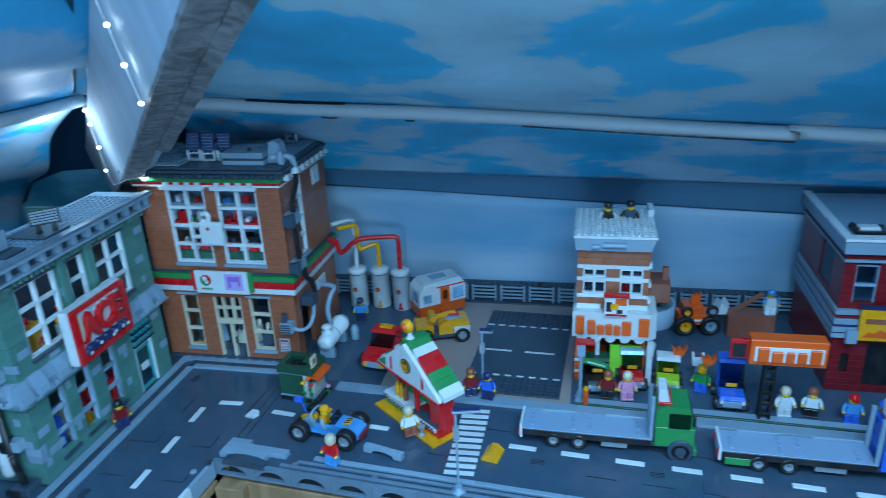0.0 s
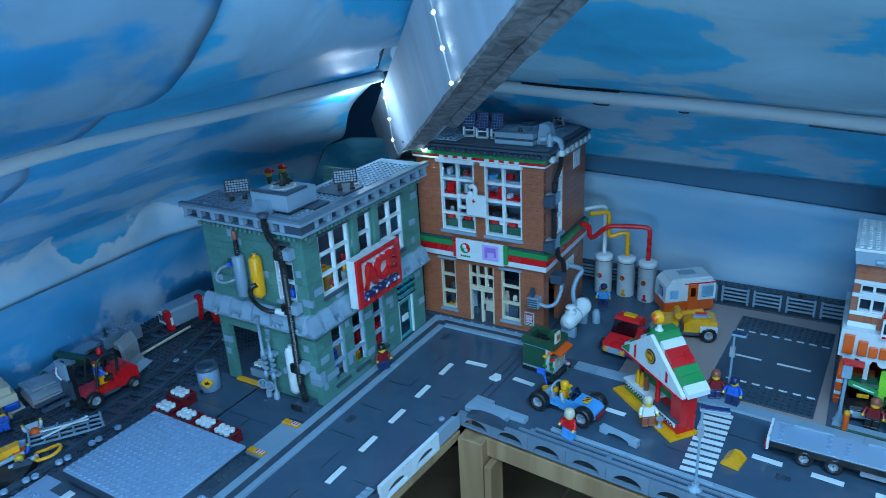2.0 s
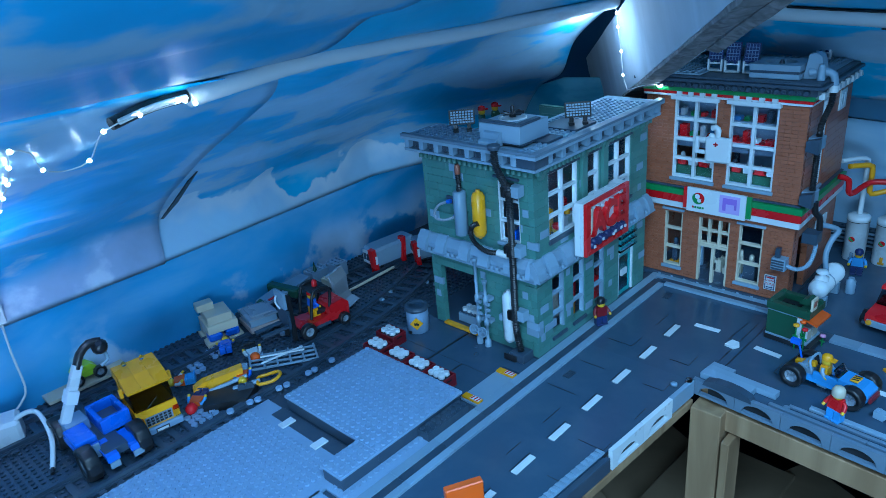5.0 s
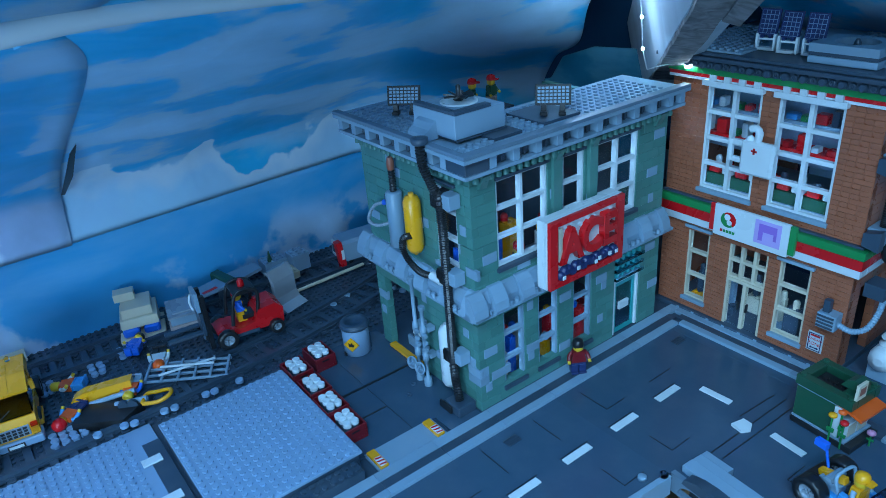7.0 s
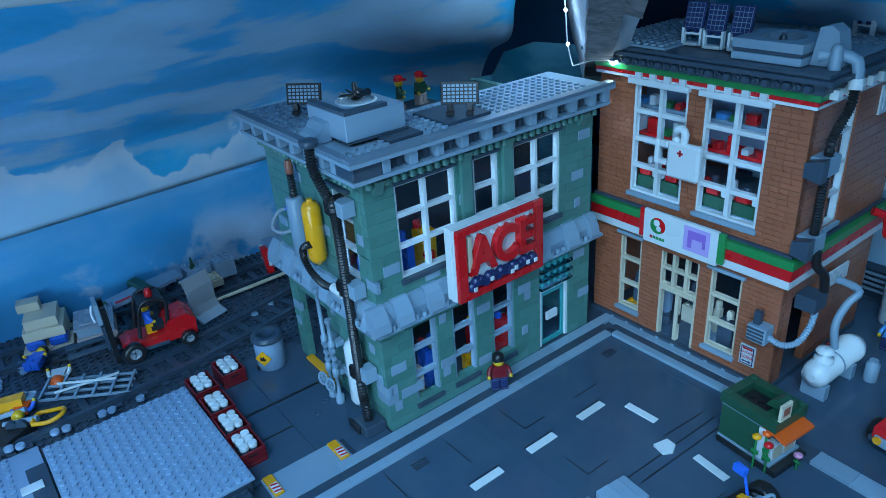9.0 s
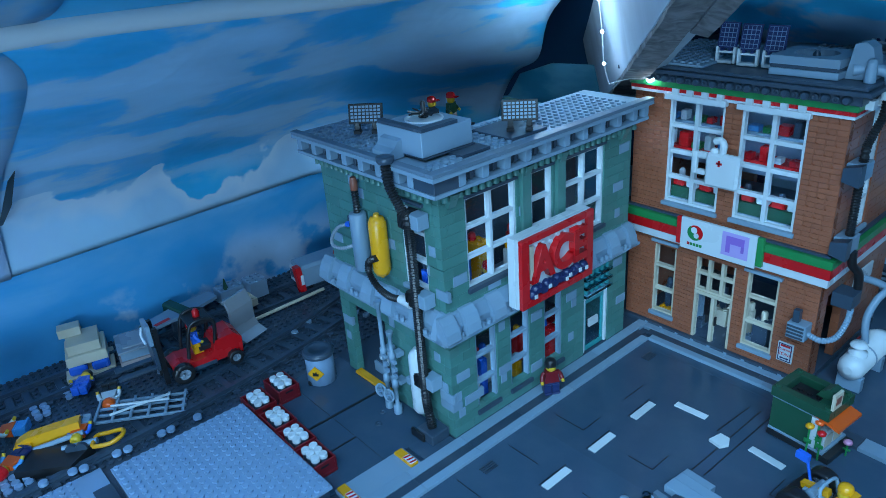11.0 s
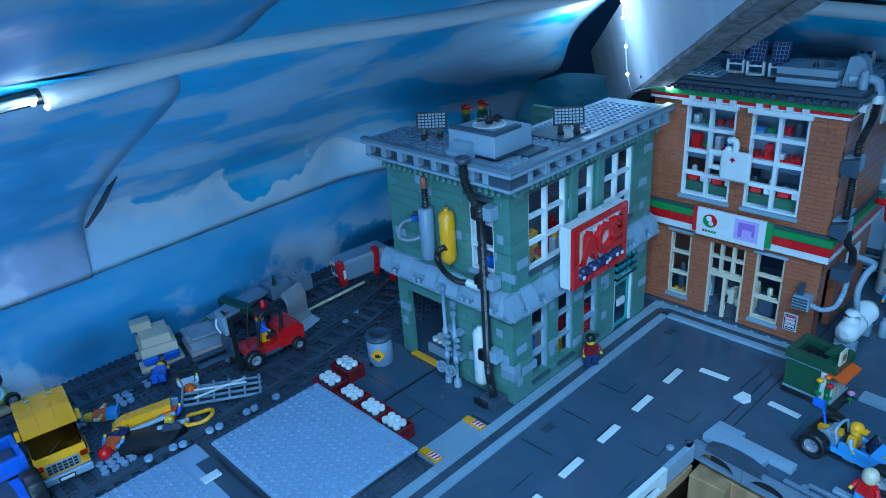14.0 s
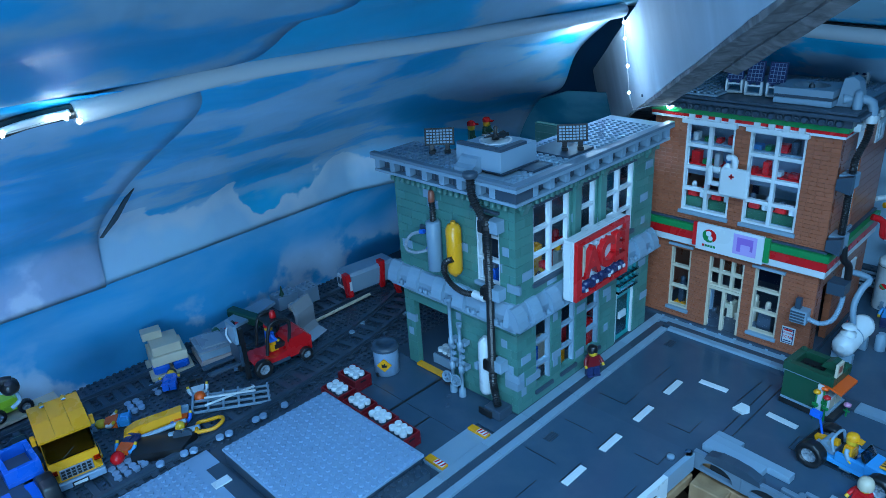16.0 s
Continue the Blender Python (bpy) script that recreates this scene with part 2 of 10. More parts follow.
def sky_paper(name, blue, cloud, scale, stretch, lo, hi, seed, gloss=0.35, low=None, band=(0.16, 0.21), crease=0.25, cumulus=None):
    """Printed sky wallpaper: clouds with lumpy edges on blue; low: second pair of colours towards the foot of the sheet."""
    m, n, l, b = material(name)
    tc = n.new("ShaderNodeTexCoord")

    def print_(blue, cloud, scale, stretch, lo, hi, seed, dist):
        mp = n.new("ShaderNodeMapping")
        mp.inputs["Scale"].default_value = stretch
        mp.inputs["Location"].default_value = (seed, seed * 0.7, seed * 1.3)
        l.new(tc.outputs["Object"], mp.inputs["Vector"])
        a = n.new("ShaderNodeTexNoise")
        a.inputs["Scale"].default_value, a.inputs["Detail"].default_value, a.inputs["Roughness"].default_value = scale, 7, 0.5
        a.inputs["Distortion"].default_value = dist
        l.new(mp.outputs["Vector"], a.inputs["Vector"])
        ramp = n.new("ShaderNodeValToRGB")
        e = ramp.color_ramp.elements
        mid = [0.55 * p + 0.45 * q for p, q in zip(blue, cloud)]
        e[0].position, e[0].color = lo - 0.16, (*[c * 0.8 for c in blue], 1)
        e[1].position, e[1].color = lo, (*blue, 1)
        for at, c in ((lo + (hi - lo) * 0.5, mid), (hi, cloud), (min(hi + 0.16, 0.99), [min(1, c * 1.2) for c in cloud])):
            k = ramp.color_ramp.elements.new(at)
            k.color = (*c, 1)
        l.new(a.outputs["Fac"], ramp.inputs["Fac"])
        return ramp.outputs["Color"]

    col = print_(blue, cloud, scale, stretch, lo, hi, seed, 0.25)
    if low:
        sep = n.new("ShaderNodeSeparateXYZ")
        l.new(tc.outputs["Object"], sep.inputs["Vector"])
        wav = n.new("ShaderNodeTexNoise")
        wav.inputs["Scale"].default_value = 7
        l.new(tc.outputs["Object"], wav.inputs["Vector"])
        ad = n.new("ShaderNodeMath")
        ad.operation, ad.inputs[1].default_value = "MULTIPLY_ADD", 0.10
        l.new(wav.outputs["Fac"], ad.inputs[0])
        l.new(sep.outputs["Z"], ad.inputs[2])
        gr = n.new("ShaderNodeMapRange")
        gr.interpolation_type = "SMOOTHSTEP"
        gr.inputs["From Min"].default_value, gr.inputs["From Max"].default_value = band[1] + 0.05, band[0] + 0.05
        l.new(ad.outputs["Value"], gr.inputs["Value"])
        mx = n.new("ShaderNodeMix")
        mx.data_type = "RGBA"
        l.new(gr.outputs["Result"], mx.inputs["Factor"])
        l.new(col, mx.inputs["A"])
        l.new(print_(low[0], low[1], 8.0, (1, 1, 1.1), 0.50, 0.54, seed + 3.3, 0.1), mx.inputs["B"])
        col = mx.outputs["Result"]
    if cumulus:
        # heaped white clouds standing on the foot line of the print: foot height, heap height, colour
        foot, heap, white = cumulus
        sep = n.new("ShaderNodeSeparateXYZ")
        l.new(tc.outputs["Object"], sep.inputs["Vector"])
        hp = n.new("ShaderNodeTexNoise")
        hp.inputs["Scale"].default_value, hp.inputs["Detail"].default_value, hp.inputs["Roughness"].default_value = 12, 4, 0.42
        l.new(tc.outputs["Object"], hp.inputs["Vector"])
        top = n.new("ShaderNodeMath")
        top.operation = "MULTIPLY_ADD"
        top.inputs[1].default_value, top.inputs[2].default_value = heap, foot - heap * 0.40
        l.new(hp.outputs["Fac"], top.inputs[0])
        over = n.new("ShaderNodeMath")
        over.operation = "SUBTRACT"
        l.new(top.outputs["Value"], over.inputs[0])
        l.new(sep.outputs["Z"], over.inputs[1])
        edge = n.new("ShaderNodeMapRange")
        edge.interpolation_type = "SMOOTHSTEP"
        edge.inputs["From Min"].default_value, edge.inputs["From Max"].default_value = 0.0, 0.006
        l.new(over.outputs["Value"], edge.inputs["Value"])
        body = n.new("ShaderNodeMapRange")
        body.inputs["From Min"].default_value, body.inputs["From Max"].default_value = 0.004, 0.04
        body.inputs["To Min"].default_value, body.inputs["To Max"].default_value = 1.0, 0.6
        l.new(over.outputs["Value"], body.inputs["Value"])
        fac = n.new("ShaderNodeMath")
        fac.operation = "MULTIPLY"
        l.new(edge.outputs["Result"], fac.inputs[0])
        l.new(body.outputs["Result"], fac.inputs[1])
        cm = n.new("ShaderNodeMix")
        cm.data_type = "RGBA"
        l.new(fac.outputs["Value"], cm.inputs["Factor"])
        l.new(col, cm.inputs["A"])
        cm.inputs["B"].default_value = (*white, 1)
        col = cm.outputs["Result"]
    f = n.new("ShaderNodeTexNoise")
    f.inputs["Scale"].default_value, f.inputs["Detail"].default_value = 5, 4
    l.new(tc.outputs["Object"], f.inputs["Vector"])
    mix = n.new("ShaderNodeMix")
    mix.data_type, mix.blend_type = "RGBA", "MULTIPLY"
    mr = n.new("ShaderNodeMapRange")
    mr.inputs["To Min"].default_value, mr.inputs["To Max"].default_value = 0.85, 1.12
    l.new(f.outputs["Fac"], mr.inputs["Value"])
    mix.inputs["Factor"].default_value = 1
    l.new(col, mix.inputs["A"])
    l.new(mr.outputs["Result"], mix.inputs["B"])
    l.new(mix.outputs["Result"], b.inputs["Base Color"])
    b.inputs["Roughness"].default_value = gloss
    wv = n.new("ShaderNodeTexNoise")
    wv.inputs["Scale"].default_value, wv.inputs["Detail"].default_value, wv.inputs["Distortion"].default_value = 9, 2, 1.5
    l.new(tc.outputs["Object"], wv.inputs["Vector"])
    bump = n.new("ShaderNodeBump")
    bump.inputs["Strength"].default_value, bump.inputs["Distance"].default_value = crease, 0.012
    l.new(wv.outputs["Fac"], bump.inputs["Height"])
    l.new(bump.outputs["Normal"], b.inputs["Normal"])
    return m


def wood(name, rgb, dark, scale=30):
    m, n, l, b = material(name)
    tc = n.new("ShaderNodeTexCoord")
    mp = n.new("ShaderNodeMapping")
    mp.inputs["Scale"].default_value = (1, 1, 0.08)
    l.new(tc.outputs["Object"], mp.inputs["Vector"])
    a = n.new("ShaderNodeTexNoise")
    a.inputs["Scale"].default_value, a.inputs["Detail"].default_value, a.inputs["Distortion"].default_value = scale, 5, 1.2
    l.new(mp.outputs["Vector"], a.inputs["Vector"])
    ramp = n.new("ShaderNodeValToRGB")
    ramp.color_ramp.elements[0].position, ramp.color_ramp.elements[0].color = 0.35, (*dark, 1)
    ramp.color_ramp.elements[1].position, ramp.color_ramp.elements[1].color = 0.65, (*rgb, 1)
    l.new(a.outputs["Fac"], ramp.inputs["Fac"])
    l.new(ramp.outputs["Color"], b.inputs["Base Color"])
    b.inputs["Roughness"].default_value = 0.75
    bump = n.new("ShaderNodeBump")
    bump.inputs["Strength"].default_value, bump.inputs["Distance"].default_value = 0.3, 0.001
    l.new(a.outputs["Fac"], bump.inputs["Height"])
    l.new(bump.outputs["Normal"], b.inputs["Normal"])
    return m


DARK = plastic("dark_bluish_grey_plastic", (0.038, 0.066, 0.098), 0.3, 0.05)
ROAD = plastic("road_grey_plastic", (0.045, 0.090, 0.140), 0.16, 0.04)
GREY = plastic("light_bluish_grey_plastic", (0.22, 0.34, 0.44), 0.32)
WHITE = plastic("white_plastic", (0.65, 0.72, 0.75), 0.26, 0.06)
SAND = plastic("sand_green_plastic", (0.070, 0.218, 0.186), 0.30)
NOUGAT = plastic("medium_nougat_brown_plastic", (0.38, 0.115, 0.058), 0.26)
BRICKRED = plastic("reddish_brown_plastic", (0.30, 0.085, 0.05), 0.3)
BLACK = plastic("black_plastic", (0.012, 0.013, 0.015), 0.3, 0.05)
RED = plastic("red_plastic", (0.70, 0.010, 0.014), 0.25, 0.04)
DKRED = plastic("dark_red_plastic", (0.22, 0.010, 0.016), 0.28, 0.04)
YELLOW = plastic("yellow_plastic", (0.90, 0.37, 0.010), 0.25, 0.04)
FLESH = plastic("minifigure_yellow_plastic", (0.85, 0.50, 0.03), 0.3, 0.0)
ORANGE = plastic("orange_plastic", (0.90, 0.115, 0.012), 0.28, 0.04)
GREEN = plastic("green_plastic", (0.01, 0.25, 0.07), 0.28, 0.04)
DKGREEN = plastic("dark_green_plastic", (0.012, 0.075, 0.04), 0.3, 0.04)
LIME = plastic("lime_plastic", (0.35, 0.60, 0.03), 0.28, 0.04)
BLUE = plastic("blue_plastic", (0.010, 0.13, 0.62), 0.25, 0.04)
AZURE = plastic("medium_blue_plastic", (0.04, 0.30, 0.66), 0.28, 0.04)
NAVY = plastic("dark_blue_plastic", (0.015, 0.03, 0.11), 0.28, 0.04)
TEAL = plastic("dark_turquoise_plastic", (0.02, 0.33, 0.33), 0.28, 0.04)
TAN = plastic("tan_plastic", (0.60, 0.53, 0.40), 0.32, 0.05)
DKTAN = plastic("dusty_rose_tan_plastic", (0.40, 0.31, 0.29), 0.4, 0.1)
SILVER = plastic("flat_silver_plastic", (0.26, 0.31, 0.36), 0.25, 0.02)
PINK = plastic("pink_plastic", (0.75, 0.30, 0.48), 0.3, 0.0)
PURPLE = plastic("purple_sticker", (0.30, 0.15, 0.55), 0.35, 0.0)
LILAC = plastic("lilac_sticker", (0.48, 0.36, 0.70), 0.35, 0.0)
GLASS = clear_plastic("clear_window_plastic", (0.92, 0.96, 1.0))
TBLUE = clear_plastic("trans_light_blue_plastic", (0.55, 0.8, 0.95))
TBLACK = clear_plastic("smoked_windscreen_plastic", (0.30, 0.33, 0.37))
TRED = clear_plastic("trans_red_plastic", (0.8, 0.03, 0.03), 0.1)
# one sky print; colours raised or lowered per slope to carry its light level
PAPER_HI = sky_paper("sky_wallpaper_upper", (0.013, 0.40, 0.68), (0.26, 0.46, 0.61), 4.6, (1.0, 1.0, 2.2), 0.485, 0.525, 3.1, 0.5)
PAPER_WEST_SHADED = sky_paper("sky_wallpaper_west_shaded", (0.009, 0.26, 0.50), (0.18, 0.32, 0.44), 4.2, (1.0, 1.0, 2.0), 0.47, 0.51, 12.3, 0.5)
PAPER_CEIL_LIT = sky_paper("sky_wallpaper_north_slope_lit", (0.018, 0.50, 0.80), (0.33, 0.58, 0.70), 5.2, (1.0, 1.0, 1.9), 0.485, 0.515, 5.6, 0.45)
PAPER_MID = sky_paper("sky_wallpaper_middle", (0.018, 0.46, 0.82), (0.34, 0.57, 0.75), 6.0, (1.0, 1.0, 3.4), 0.475, 0.52, 7.7, 0.28, ((0.025, 0.52, 0.84), (0.06, 0.56, 0.84)), (0.16, 0.21), 0.25, (0.150, 0.24, (0.66, 0.78, 0.88)))
PAPER_TORN = sky_paper("sky_wallpaper_torn_end", (0.014, 0.38, 0.70), (0.27, 0.47, 0.65), 6.0, (1.0, 1.0, 3.4), 0.475, 0.52, 9.1, 0.28, ((0.36, 0.50, 0.68), (0.58, 0.70, 0.82)), (0.155, 0.20))
PAPER_NORTH = sky_paper("sky_wallpaper_under_pipe", (0.014, 0.42, 0.70), (0.28, 0.47, 0.61), 7.0, (1.0, 1.0, 3.0), 0.47, 0.51, 1.4, 0.25)
PAPER_LOW = sky_paper("sky_wallpaper_lower", (0.035, 0.42, 0.78), (0.24, 0.58, 0.84), 5.0, (1.0, 1.0, 2.6), 0.44, 0.66, 1.9, 0.4, ((0.05, 0.40, 0.74), (0.46, 0.64, 0.82)), (0.02, 0.10), 0.12)
PAPER_BACK = sky_paper("pale_sky_backdrop", (0.12, 0.38, 0.60), (0.42, 0.58, 0.70), 2.4, (0.7, 1.0, 3.5), 0.36, 0.62, 5.2, 0.5, None, (0, 1), 0.05)
PAPER_SHADE = sky_paper("grey_blue_shade_strip", (0.07, 0.22, 0.36), (0.11, 0.27, 0.41), 3.0, (1.0, 1.0, 2.0), 0.3, 0.7, 2.2, 0.5)
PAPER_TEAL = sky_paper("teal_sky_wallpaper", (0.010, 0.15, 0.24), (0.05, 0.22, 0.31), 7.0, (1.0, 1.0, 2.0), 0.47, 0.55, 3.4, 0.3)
# glossy foil beside the beam; also the painted shade in the corner gap
DRAPE = plastic("dark_foil_and_corner_shade", (0.012, 0.05, 0.11), 0.14, 0.0)
PALE = plastic("pale_grey_plastic", (0.23, 0.36, 0.51), 0.32, 0.05)
PAINT = wood("white_painted_wood", (0.40, 0.50, 0.58), (0.32, 0.40, 0.47), 14)
ROUGHWOOD = wood("rough_grey_timber", (0.24, 0.24, 0.25), (0.10, 0.10, 0.105), 60)
PINE = wood("pine_timber", (0.42, 0.25, 0.13), (0.28, 0.155, 0.075), 26)
CARD = wood("brown_cardboard", (0.30, 0.20, 0.12), (0.22, 0.15, 0.09), 8)
GLOOM = wood("dusty_floor_boards", (0.06, 0.05, 0.045), (0.03, 0.026, 0.024), 10)
CHROME = plastic("chromed_silver_plastic", (0.62, 0.66, 0.70), 0.12, 0.02)
CHROME.node_tree.nodes["Principled BSDF"].inputs["Metallic"].default_value = 0.5
MIDGREY = plastic("worn_mid_grey_plastic", (0.13, 0.205, 0.275), 0.34)
LEDW = glow("cool_white_led", (0.65, 0.88, 1.0), 50.0)
LEDV = glow("violet_led", (0.45, 0.3, 1.0), 25.0)
CABLE = plastic("white_cable", (0.6, 0.62, 0.62), 0.4, 0.05)
PIPE = plastic("white_plastic_pipe", (0.54, 0.60, 0.64), 0.45, 0.1)
BARE = plastic("matt_grey_panel", (0.16, 0.17, 0.18), 0.5, 0.1)

# ---------------------------------------------------------------- kinds of things
def facing(axis, x, y, z=0.0):
    """Pose of a facade: local x runs along it to the right as seen from outside, y goes inwards, z up."""
    m = {"e": Matrix(((0, -1, 0), (1, 0, 0), (0, 0, 1))), "s": Matrix(((1, 0, 0), (0, 1, 0), (0, 0, 1)))}[axis]
    return Matrix.Translation((x, y, z)) @ m.to_4x4()


def spans(lo, hi, cuts):
    """The stretches of lo..hi that no cut covers."""
    out, at = [], lo
    for a, b in sorted(cuts):
        if a > at:
            out.append((at, min(a, hi)))
        at = max(at, b)
    if at < hi:
        out.append((at, hi))
    return [(a, b) for a, b in out if b - a > 0.0008]


def brickwork(width, z0, z1, depth, openings, seed, lengths=(2, 3, 4), gap=0.00008, course=BR, proud=0.0):
    """Courses of bricks round openings, as boxes in facade space; returns the shape and the list of bricks."""
    rnd, sh, made = random.Random(seed), Shape(), []
    z, row = z0, 0
    while z < z1 - 0.001:
        top = min(z + course, z1)
        mid = (z + top) / 2
        for a, b in spans(0, width, [(o[0], o[2]) for o in openings if o[1] < mid < o[3]]):
            u = a
            first = True
            while u < b - 0.0005:
                n = rnd.choice(lengths) * S
                if first and row % 2:
                    n = S
                first = False
                e = min(u + n, b)
                if b - e < S * 0.6:
                    e = b
                made.append((u, z, e, top))
                sh.box(u + gap, -proud, z + gap, e - gap, depth, top - gap, 0.00025)
                u = e
        z, row = top, row + 1
    return sh, made


def lay(parent, m, made, depth, mat, name="brick", gap=0.00008):
    """Each brick of a course list as an object of its own on shared meshes."""
    kept = {}
    for u0, z0, u1, z1 in made:
        key = (round(u1 - u0, 4), round(z1 - z0, 4))
        if key not in kept:
            kept[key] = Shape().box(gap, 0, gap, key[0] - gap, depth, key[1] - gap, 0.00025).mesh(name, mat)
        o = new(name, kept[key])
        o.parent, o.matrix_basis = parent, m @ Matrix.Translation((u0, 0, z0))


def frame_ring(u0, v0, u1, v1, y0, y1, bar):
    """A rectangular frame in one connected piece."""
    s = Shape()
    r = [(u0, v0), (u1, v0), (u1, v1), (u0, v1)]
    q = [(u0 + bar, v0 + bar), (u1 - bar, v0 + bar), (u1 - bar, v1 - bar), (u0 + bar, v1 - bar)]
    v = [(a, y, b) for y in (y0, y1) for p in (r, q) for a, b in p]
    f = []
    for k in range(4):
        n = (k + 1) % 4
        f += [(k, n, 4 + n, 4 + k), (8 + k, 12 + k, 12 + n, 8 + n), (k, 8 + k, 8 + n, n), (4 + k, 4 + n, 12 + n, 12 + k)]
    return s.add(v, f)


def sash(parent, m, u0, v0, u1, v1, cols, rows, frame_mat, depth=0.006, bar=0.0022, sill=None, glass=None, back=0.0015):
    """A toy window: frame, glazing bars, one clear pane in each light, and a sill."""
    w = part("window", frame_ring(u0, v0, u1, v1, back, back + depth, bar), frame_mat, parent, "", m)
    cw, rh = (u1 - u0) / cols, (v1 - v0) / rows
    for i in range(1, cols):
        part("glazing_bar", Shape().box(u0 + i * cw - bar * 0.8, back, v0 + bar, u0 + i * cw + bar * 0.8, back + depth, v1 - bar), frame_mat, w)
    for j in range(1, rows):
        for i in range(cols):
            a = u0 + i * cw + (bar if i == 0 else bar * 0.8)
            b = u0 + (i + 1) * cw - (bar if i == cols - 1 else bar * 0.8)
            part("glazing_bar", Shape().box(a, back + 0.0002, v0 + j * rh - bar * 0.8, b, back + depth, v0 + j * rh + bar * 0.8), frame_mat, w)
    if sill is not None:
        part("window_sill", Shape().box(u0 - 0.002, -0.0028, v0 - 0.0044, u1 + 0.002, 0.004, v0 - 0.0002), sill, w)
    for i in range(cols):
        for j in range(rows):
            g = Shape().box(u0 + i * cw + bar * 0.7, back + depth * 0.55, v0 + j * rh + bar * 0.7, u0 + (i + 1) * cw - bar * 0.7, back + depth * 0.55 + 0.0008, v0 + (j + 1) * rh - bar * 0.7, 0)
            pane = part("pane", g, glass or GLASS, w)
            pane.visible_shadow = False
    return w


def figure(label, x, y, z, turn, legs, torso, arms, hair, hair_kind="hair", lie=None, skin=None, group="toy figures"):
    """A moulded toy figure in one mesh: legs, tapered body, arms, cylinder head, hair or hat."""
    mats = [legs, torso, arms, skin or FLESH, hair or (skin or FLESH)]
    s = Shape()
    s.ink(0).box(-0.0078, -0.004, 0, -0.0003, 0.0042, 0.0105, 0.0006).box(0.0003, -0.004, 0, 0.0078, 0.0042, 0.0105, 0.0006)
    s.box(-0.0078, -0.0062, 0, -0.0003, -0.0039, 0.0022, 0.0004).box(0.0003, -0.0062, 0, 0.0078, -0.0039, 0.0022, 0.0004)
    s.box(-0.0077, -0.0038, 0.0106, 0.0077, 0.004, 0.0128, 0.0004)
    s.ink(1)
    b, t = 0.0078, 0.0056
    s.add([(-b, -0.0039, 0.0129), (b, -0.0039, 0.0129), (b, 0.0039, 0.0129), (-b, 0.0039, 0.0129), (-t, -0.0037, 0.0256), (t, -0.0037, 0.0256), (t, 0.0037, 0.0256), (-t, 0.0037, 0.0256)],
          [(0, 1, 2, 3), (4, 7, 6, 5), (0, 4, 5, 1), (1, 5, 6, 2), (2, 6, 7, 3), (3, 7, 4, 0)])
    s.ink(2)
    for k in (-1, 1):
        s.tube([(k * 0.0066, 0, 0.0238), (k * 0.0094, -0.0006, 0.0200), (k * 0.0104, -0.004, 0.0160)], 0.0021, 7)
    s.ink(3)
    for k in (-1, 1):
        s.cyl((k * 0.0104, -0.004, 0.0162), (k * 0.0106, -0.0066, 0.0142), 0.0017, 7)
    s.lathe([(0.0032, 0.0256), (0.0032, 0.0262), (0.0044, 0.0266), (0.0051, 0.0276), (0.0051, 0.0334), (0.0044, 0.0346), (0.0024, 0.0348), (0.0024, 0.0362)], n=14)
    s.ink(4)
    if hair and hair_kind == "hair":
        s.lathe([(0.0056, 0.0300), (0.0060, 0.0325), (0.0058, 0.0352), (0.0046, 0.0376), (0.0022, 0.0386), (0.0003, 0.0388)], (0, 0.0007, 0), 14)
        s.box(-0.0052, 0.0006, 0.0272, 0.0052, 0.0066, 0.0335, 0.0012)
    elif hair and hair_kind == "cap":
        s.lathe([(0.0056, 0.0318), (0.0057, 0.0340), (0.0049, 0.0368), (0.0024, 0.0382), (0.0003, 0.0384)], n=14)
        s.prism([(-0.0042, -0.0048), (0.0042, -0.0048), (0.0034, -0.0096), (-0.0034, -0.0096)], 2, 0.0322, 0.0334)
    elif hair and hair_kind == "helmet":
        s.lathe([(0.0062, 0.0290), (0.0066, 0.0322), (0.0062, 0.0358), (0.0046, 0.0384), (0.0020, 0.0394), (0.0003, 0.0396)], n=14)
    m = Matrix.Translation((x, y, z)) @ pose(0, 0, 0, 0, 0, turn)
    if lie:
        m = m @ pose(0, 0, 0.006, *lie)
    return tagged(part("toy_figure", s, mats, None, "", m), label, "toy figure", group)


def wheel(parent, at, r, w, axis="y", rim=None):
    """Tyre with tread blocks and a hubbed rim, the axle along an axis."""
    turn = pose(0, 0, 0, 90, 0, 0) if axis == "y" else pose(0, 0, 0, 0, 90, 0)
    m = Matrix.Translation(at) @ turn
    prof = [(r * 0.56, -w / 2), (r * 0.93, -w / 2), (r, -w * 0.36), (r, w * 0.36), (r * 0.93, w / 2), (r * 0.56, w / 2), (r * 0.54, 0), (r * 0.56, -w / 2)]
    t = Shape().lathe(prof, n=36, caps=False)
    for k, p in enumerate(t.v):
        if 2 * 36 <= k < 4 * 36 and k % 3 == 0:
            t.v[k] = (p[0] * 0.93, p[1] * 0.93, p[2])
    tyre = part("tyre", t, BLACK, parent, "", m)
    h = Shape().lathe([(r * 0.54, -w * 0.40), (r * 0.54, -w * 0.30), (r * 0.40, -w * 0.16), (r * 0.14, -w * 0.16), (r * 0.14, w * 0.16), (r * 0.40, w * 0.16), (r * 0.54, w * 0.30), (r * 0.54, w * 0.40)], n=16, caps=False)
    for i in range(5):
        k = len(h.v)
        h.box(r * 0.12, -r * 0.06, -w * 0.30, r * 0.53, r * 0.06, w * 0.30, 0)
        h.moved(Matrix.Rotation(2 * math.pi * i / 5, 4, "Z"), k)
    part("rim", h, rim or SILVER, tyre)
    return tyre


